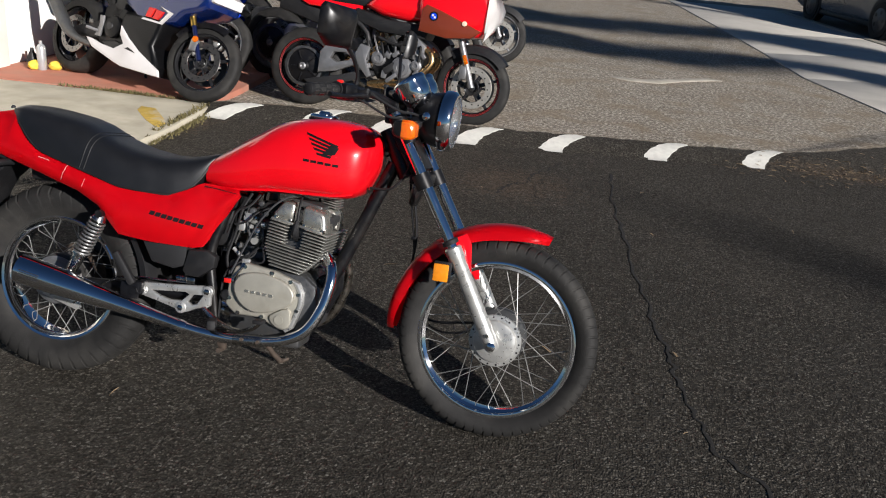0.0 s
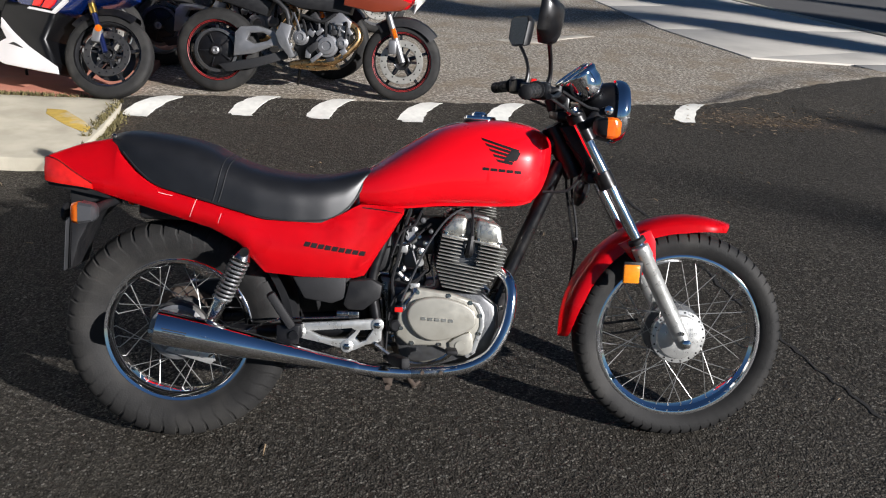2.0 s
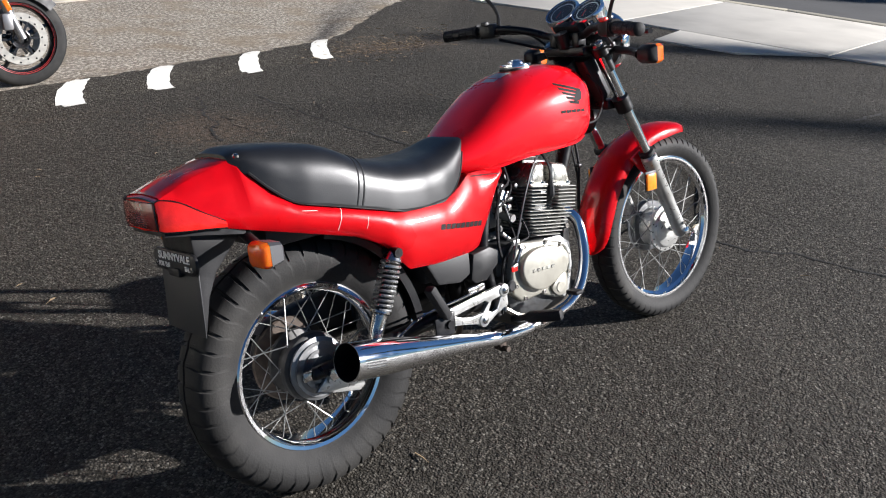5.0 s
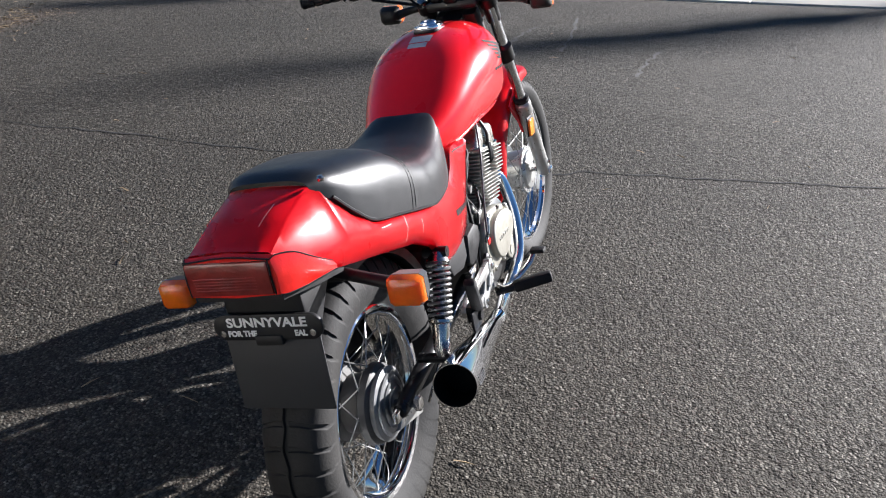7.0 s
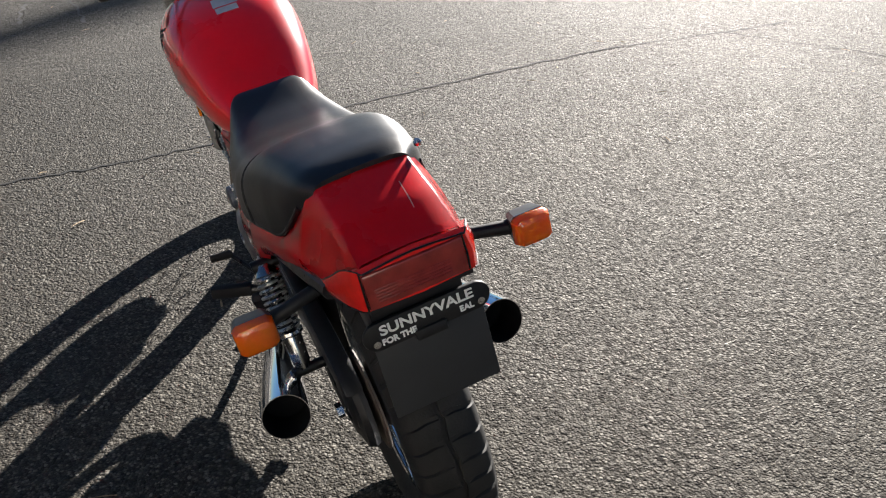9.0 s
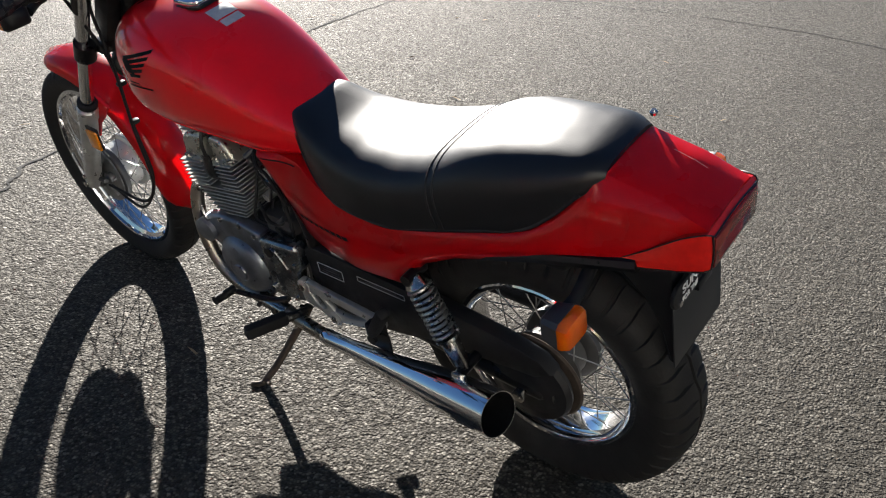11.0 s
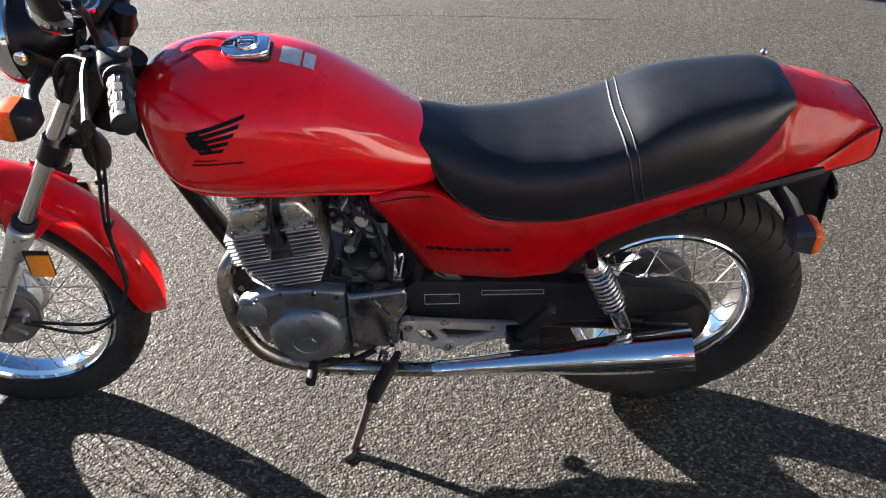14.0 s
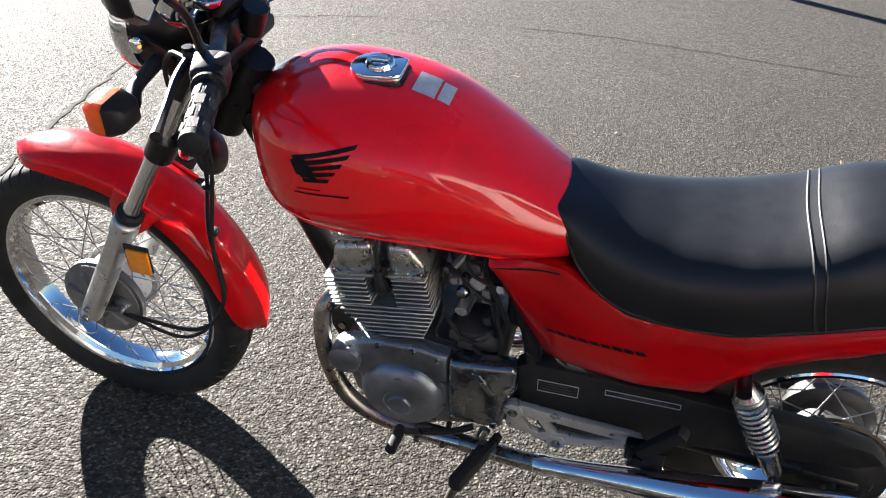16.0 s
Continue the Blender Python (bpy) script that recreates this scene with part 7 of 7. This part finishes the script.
    part("collector", prism([(0.53, 0.20), (0.72, 0.19), (0.88, 0.21), (0.86, 0.245), (0.60, 0.245)], -0.10, 0.10, 0.02), HEADER, b)
    part("silencer", tube([(0.45, 0.16, 0.2), (0.2, 0.19, 0.32), (-0.15, 0.2, 0.45)], [0.03, 0.06, 0.06], 14, 4), STEEL, b)
    up = part("upper_fairing", prism([(0.88, 0.86), (0.92, 0.66), (1.12, 0.63), (1.36, 0.66), (1.42, 0.72), (1.45, 0.86), (1.36, 1.05), (1.05, 1.05), (0.90, 0.97)], -0.21, 0.21, 0.05, seg=3), paint, b, "red front fairing")
    part("lower_panel", prism([(0.905, 0.66), (0.92, 0.82), (0.955, 0.855), (1.08, 0.815), (1.38, 0.70), (1.31, 0.645), (1.12, 0.625)], -0.222, -0.17, 0.012), lower, up, "copper coloured fairing panel")
    part("round_badge", lathe([(0.024, -0.223), (0.024, -0.2255), (0.0, -0.2265)], (1.015, 0, 0.775), "y", 24), BLUE_BRIGHT, up, "round blue and white badge")
    part("badge_ring", lathe([(0.034, -0.222), (0.034, -0.2245), (0.023, -0.2248), (0.023, -0.222)], (1.015, 0, 0.775), "y", 24, loop=True), BLACK, up)
    part("badge_quarters", add(rbox((1.0075, -0.2268, 0.7825), (0.014, 0.0012, 0.014), 0), rbox((1.0225, -0.2268, 0.7675), (0.014, 0.0012, 0.014), 0)), WHITE, up, smooth=False)
    part("fairing_lamp", turned([(0.0, 0), (0.02, 0), (0.018, 0.012), (0.0, 0.015)], (1.25, -0.218, 0.745), (1.26, -1, 0.75), 14), PALE_LENS, up, "pale fairing lamp")
    part("fuel_tank", prism([(0.45, 0.80), (0.60, 0.74), (0.80, 0.72), (1.02, 0.74), (1.02, 0.98), (0.85, 1.02), (0.58, 0.93)], -0.17, 0.17, 0.06, seg=3), paint, b, "red tank cover")
    part("side_panel", prism([(0.35, 0.70), (0.60, 0.62), (0.95, 0.60), (0.98, 0.70), (0.65, 0.72), (0.40, 0.78)], -0.15, 0.15, 0.02), PLASTIC, b)
    part("seat", prism([(-0.20, 0.90), (0.2, 0.80), (0.50, 0.79), (0.62, 0.86), (0.50, 0.87), (0.1, 0.90), (-0.2, 0.98)], -0.13, 0.13, 0.03), SEAT, b, "black seat")
    part("tail", prism([(-0.33, 0.93), (0.0, 0.76), (0.42, 0.74), (0.44, 0.80), (0.1, 0.84), (-0.30, 0.99)], -0.12, 0.12, 0.02), paint, b)
    part("rear_mudguard", prism([(-0.25, 0.72), (0.1, 0.62), (0.35, 0.55), (0.40, 0.66), (0.0, 0.76), (-0.24, 0.90)], -0.09, 0.09, 0.02), PLASTIC, b)
    part("frame_tube", tube([(0.52, -0.15, 0.40), (0.50, -0.15, 0.60), (0.30, -0.12, 0.74)], 0.018, 10, 3), GREY_PLASTIC, b)
    part("hose", tube([(0.6, -0.17, 0.58), (0.75, -0.18, 0.54), (0.85, -0.175, 0.60)], 0.012, 8, 4), GRIP, b)
    part("handlebar", rod((1.05, -0.36, 1.06), (1.10, 0.36, 1.06), 0.012), BLACK, b)
    part("side_stand", rod((0.58, 0.14, 0.25), (0.54, 0.30, 0.068), 0.012), BLACK, b)
    if tag:
        # a folded sheet: broad above, drawn to a corner below
        rows_ = []
        for v in (0, 0.2, 0.4, 0.6, 0.8, 1.0):
            left, right = 1.40 + 0.015 * v, lerp(v, [(0, 1.405), (0.5, 1.56), (1, 1.475)])
            rows_.append([(left + (right - left) * u, -0.205 - 0.02 * math.sin(5 * u + 3 * v), 0.62 + 0.37 * v + 0.02 * u) for u in (0, 0.25, 0.5, 0.75, 1.0)])
        sheet = rings(rows_, closed=False, caps=False)
        bmesh.ops.solidify(sheet, geom=sheet.faces[:], thickness=0.001)
        part("paper_tag", sheet, PAPER, b, "white paper price tag hanging from the fairing")
    return b


tb = touring_bike("touring_motorcycle", RED, COPPER, "red touring motorcycle with red-striped black wheels and paper tag", material("dull_red_stripe", (0.24, 0.008, 0.008), 0.4, vary=0.1, scale=20), BLACK_WHEEL)
tb.matrix_world = Matrix.Translation((-0.565, 4.20, 0)) @ Matrix.Rotation(math.atan2(-0.05, 1.4), 4, "Z") @ Matrix.Rotation(radians(-9), 4, "X") @ Matrix.Scale(0.965, 4)
dark = touring_bike("touring_motorcycle", BLACK, BLACK, "black touring motorcycle with silver wheels standing behind", None, CAST, False)
dark.matrix_world = Matrix.Translation((-1.12, 5.02, 0)) @ Matrix.Rotation(math.atan2(-0.25, 1.4), 4, "Z") @ Matrix.Rotation(radians(-9), 4, "X")
copy_thing(dark, Matrix.Translation((-0.78, 7.05, 0)) @ Matrix.Rotation(math.atan2(0.1, 1.4), 4, "Z") @ Matrix.Rotation(radians(-9), 4, "X"))
copy_thing(dark, Matrix.Translation((-1.75, 5.9, 0)) @ Matrix.Rotation(math.atan2(-0.30, 1.4), 4, "Z") @ Matrix.Rotation(radians(-9), 4, "X"))

# ---- shop front ----
PLASTER = material("white_plaster", (0.78, 0.76, 0.70), 0.8, vary=0.04, scale=3, bump=0.3, bump_scale=60, dirt=(0.6, 0.57, 0.5), dirt_amount=0.5, dirt_scale=2)
PANE = material("dark_window_glass", (0.02, 0.022, 0.025), 0.05, vary=0.1, scale=2, spec=0.6)
wall = part("wall_west", add(add(rbox((-3.06, 3.2, 1.5), (0.24, 1.68, 3.0), 0.01), rbox((-3.09, 6.4, 0.28), (0.24, 4.7, 0.56), 0.01)), add(rbox((-3.09, 6.4, 2.8), (0.24, 4.7, 0.5), 0.01), rbox((-3.09, 8.9, 1.5), (0.24, 0.35, 3.0), 0.01))), PLASTER)
tagged(wall, "white plastered shop wall with a low sill", "wall", kind="structure")
win = tagged(new("window_1"), "dark shop window over a white sill", "window", kind="structure")
for k in range(3):
    y = 4.84 + 1.31 * k
    part("pane", rbox((-3.10, y, 1.55), (0.012, 1.22, 1.96), 0), PANE, win, smooth=False)
for k in range(4):
    part("window_frame", rbox((-3.085, 4.19 + 1.31 * k, 1.555), (0.06, 0.06, 1.985), 0.006), GREY_PLASTIC, win)
tagged(part("roof", rbox((-5.2, 5.0, 3.12), (4.6, 8.2, 0.2), 0.01), PLASTER), "flat white roof slab over the shop", "roof", kind="structure")
tagged(part("wall_back", rbox((-7.3, 5.0, 1.5), (0.2, 8.0, 3.0), 0.01), PLASTER), "plain white rear shop wall", "wall", kind="structure")
BOTTLE = material("grey_bottle", (0.45, 0.46, 0.47), 0.3, 0.5, vary=0.1, scale=20)
YELLOW_RAG = material("yellow_rag", (0.75, 0.55, 0.06), 0.8, vary=0.15, scale=30)
spray = tagged(part("spray_can", lathe([(0.0, 0), (0.033, 0), (0.035, 0.006), (0.035, 0.17), (0.027, 0.19), (0.013, 0.20), (0.013, 0.225), (0.0, 0.226)], (-2.66, 4.03, PAD + 0.002), "z", 20), BOTTLE), "silver grey spray can standing by the wall", "spray can")
tagged(part("bottle", lathe([(0.0, 0), (0.04, 0), (0.042, 0.006), (0.042, 0.08), (0.018, 0.12), (0.012, 0.15), (0.0, 0.152)], (-2.78, 4.09, PAD + 0.002), "z", 18), PLASTIC), "small dark bottle standing by the wall", "bottle")
for x, y in ((-2.72, 4.02), (-2.58, 4.08)):
    rag_bm = bmesh.new()
    bmesh.ops.create_icosphere(rag_bm, subdivisions=3, radius=0.05)
    for v in rag_bm.verts:
        v.co *= 1 + 0.35 * noise.noise(v.co * 28 + Vector((x * 9, y, 0)))
        v.co.z = max(-0.028, v.co.z * 0.75)
    tagged(part("rag", moved(rag_bm, Matrix.Translation((x, y, PAD + 0.031))), YELLOW_RAG), "crumpled yellow rag on the red pad", "rag")

# ---- parked car by the street ----
CAR_PAINT = material("grey_car_paint", (0.16, 0.17, 0.18), 0.25, 0.5, coat=0.6, vary=0.05, scale=3)
car = new("car")
tagged(car, "grey saloon car parked along the street", "car")
part("body", prism([(-0.85, 0.30), (-0.55, 0.22), (3.2, 0.22), (3.45, 0.32), (3.5, 0.62), (3.3, 0.78), (2.55, 0.90), (-0.55, 0.95), (-0.88, 0.82), (-0.92, 0.5)], -0.86, 0.86, 0.09, seg=4), CAR_PAINT, car)
part("cabin", prism([(-0.35, 0.92), (0.15, 1.38), (1.5, 1.42), (2.35, 0.92)], -0.72, 0.72, 0.08, seg=3), PANE, car)
part("roof", prism([(0.10, 1.36), (0.2, 1.43), (1.45, 1.46), (1.55, 1.38)], -0.70, 0.70, 0.04, seg=3), CAR_PAINT, car)
part("sill", rbox((1.3, 0, 0.21), (3.2, 1.70, 0.10), 0.03), PLASTIC, car)
for x in (0.0, 2.6):
    for s in (-1, 1):
        arch = part("wheel_arch", lathe([(0.36, s * 0.80), (0.36, s * 0.868), (0.0, s * 0.868)], (x, 0, 0.33), "y", 32), PLASTIC, car)
        wl = part("wheel", lathe([(0.20, s * 0.70), (0.30, s * 0.69), (0.315, s * 0.75), (0.315, s * 0.84), (0.295, s * 0.885), (0.215, s * 0.885), (0.20, s * 0.87), (0.05, s * 0.86), (0.0, s * 0.875)], (x, 0, 0.315), "y", 36), RUBBER, car)
        part("hubcap", lathe([(0.205, s * 0.882), (0.19, s * 0.89), (0.08, s * 0.885), (0.05, s * 0.90), (0.0, s * 0.902)], (x, 0, 0.315), "y", 30), SILVER, wl)
        for k in range(5):
            a = 2 * math.pi * k / 5
            part("hubcap_hole", lathe([(0.035, s * 0.892), (0.0, s * 0.893)], (x + 0.135 * math.cos(a), 0, 0.315 + 0.135 * math.sin(a)), "y", 12), BLACK, wl)
for s in (-1, 1):
    part("door_seam", rbox((1.25, s * 0.861, 0.56), (0.008, 0.004, 0.55), 0), BLACK, car, smooth=False)
    part("door_handle", rbox((0.95, s * 0.865, 0.72), (0.16, 0.02, 0.03), 0.008), CAR_PAINT, car)
    part("tail_light", rbox((-0.87, s * 0.62, 0.70), (0.06, 0.34, 0.14), 0.02), LENS_RED, car)
    part("head_light", rbox((3.42, s * 0.62, 0.62), (0.10, 0.34, 0.12), 0.03), GLASS, car)
car.matrix_world = Matrix.Translation((6.42, 17.1, 0.006)) @ Matrix.Rotation(math.atan2(-2.5, 0.62), 4, "Z")

# ---- street trees and a post outside the view, which cast the long shadows ----
BARK = material("bark", (0.16, 0.11, 0.07), 0.9, vary=0.25, scale=12, bump=0.6, bump_scale=40)
FOLIAGE = material("dark_foliage", (0.035, 0.06, 0.022), 0.8, vary=0.35, scale=6)


def along(s, n):
    """A place s metres towards the sun and n metres to its left."""
    c, d = math.cos(SUN_AZ), math.sin(SUN_AZ)
    return (s * c - n * d, s * d + n * c)


def column_tree(at, height, radius, seed, leaves, nod=()):
    """A narrow tree; nod gives, over its height, how far the top hangs aside and how wide it is there, to shape its
    shadow.
    """
    rnd = random.Random(seed)
    stout = 1.0 if leaves > 5000 else 0.45
    tree_ob = new("tree")
    tree_ob.location = (*at, 0)
    tagged(tree_ob, "tall narrow dark green street tree", "tree", "street trees")
    aside = Vector((-math.sin(SUN_AZ), math.cos(SUN_AZ), 0))
    stem = [(0, 0, -0.05), (0.03, 0.02, height * 0.4), *([tuple(aside * q[1] + Vector((0, 0, q[0]))) for q in nod] or [(0, 0, height * 0.95)])]
    limbs = tube(stem, [0.13 * stout, 0.10 * stout, *[0.03 * stout] * (len(stem) - 2)], 10, 4)
    for k in range(14):
        z, a = height * (0.12 + 0.06 * k), rnd.uniform(0, 6.28)
        add(limbs, tube([(0.02, 0.01, z), (radius * 0.5 * math.cos(a), radius * 0.5 * math.sin(a), z + 0.35), (radius * 0.8 * math.cos(a), radius * 0.8 * math.sin(a), z + 0.9)], [0.03 * stout, 0.02 * stout, 0.008 * stout], 6, 3))
    part("trunk", limbs, BARK, tree_ob)
    pts, faces = [], []
    for k in range(leaves):
        u = rnd.random() ** 0.8
        z = height * (0.08 + 0.92 * u)
        r = radius * min(1.0, 2.2 * (1.03 - u)) * min(1.0, 0.45 + 3 * u) * rnd.uniform(0.3, 1.08) * (1 + 0.25 * math.sin(9 * z + seed))
        if nod:
            z = nod[0][0] + (nod[-1][0] - nod[0][0]) * rnd.random() ** 0.7
            r = lerp(z, [(q[0], q[2]) for q in nod]) * rnd.random() ** 0.6 * (1 + 0.18 * math.sin(7 * z + seed))
        a = rnd.uniform(0, 6.28)
        c = Vector((r * math.cos(a), r * math.sin(a), z))
        if nod:
            c += aside * lerp(z, [(q[0], q[1]) for q in nod])
        e1 = Vector((rnd.gauss(0, 1), rnd.gauss(0, 1), rnd.gauss(0, 1))).normalized() * rnd.uniform(0.05, 0.13)
        e2 = e1.orthogonal() * rnd.uniform(0.4, 0.8)
        i = len(pts)
        pts += [c - e1, c + e2, c + e1, c - e2]
        faces.append((i, i + 1, i + 2, i + 3))
    me = bpy.data.meshes.new("crown")
    me.from_pydata(pts, [], faces)
    me.materials.append(FOLIAGE)
    crown = new("crown", me)
    crown.parent = tree_ob
    return tree_ob


# Invented bends in two unseen trees, which make their shadow bands curve.
NOD_NEAR = ((5.5, 0.0, 0.5), (11.0, 0.0, 0.52), (12.25, 0.15, 0.5), (12.45, -0.2, 0.5), (12.65, -1.05, 0.75), (12.95, -1.9, 0.72), (13.4, -2.2, 0.85), (14.3, -2.5, 0.7))
NOD_FAR = ((6.0, 0.0, 0.6), (12.8, 0.0, 0.75), (13.65, 0.1, 0.8), (14.0, -0.25, 0.9), (14.3, -1.65, 0.95), (14.7, -2.7, 0.95), (15.4, -3.0, 0.8))
for s, n, h, r, seed, leaves, nod in ((30.0, 10.1, 14.3, 0.6, 1, 9000, NOD_NEAR), (32.0, 12.4, 15.4, 0.9, 2, 11000, NOD_FAR), (33.0, 15.2, 17.0, 0.42, 5, 4500, ()),
                                      (30.0, 3.5, 10.35, 0.34, 3, 600, ()), (60.0, 3.4, 22.35, 1.9, 6, 1600, ()), (34.0, 5.85, 12.6, 0.95, 4, 950, ())):
    column_tree(along(s, n), h, r, seed, leaves, nod)
post_at = along(6.5, -4.65)
post = tagged(part("sign_post", add(rod((*post_at, -0.05), (*post_at, 3.6), 0.075, 12), rbox((post_at[0], post_at[1], 3.3), (0.03, 0.45, 0.6), 0.01)), GREY_PLASTIC), "grey metal sign post by the parking bays", "sign post")
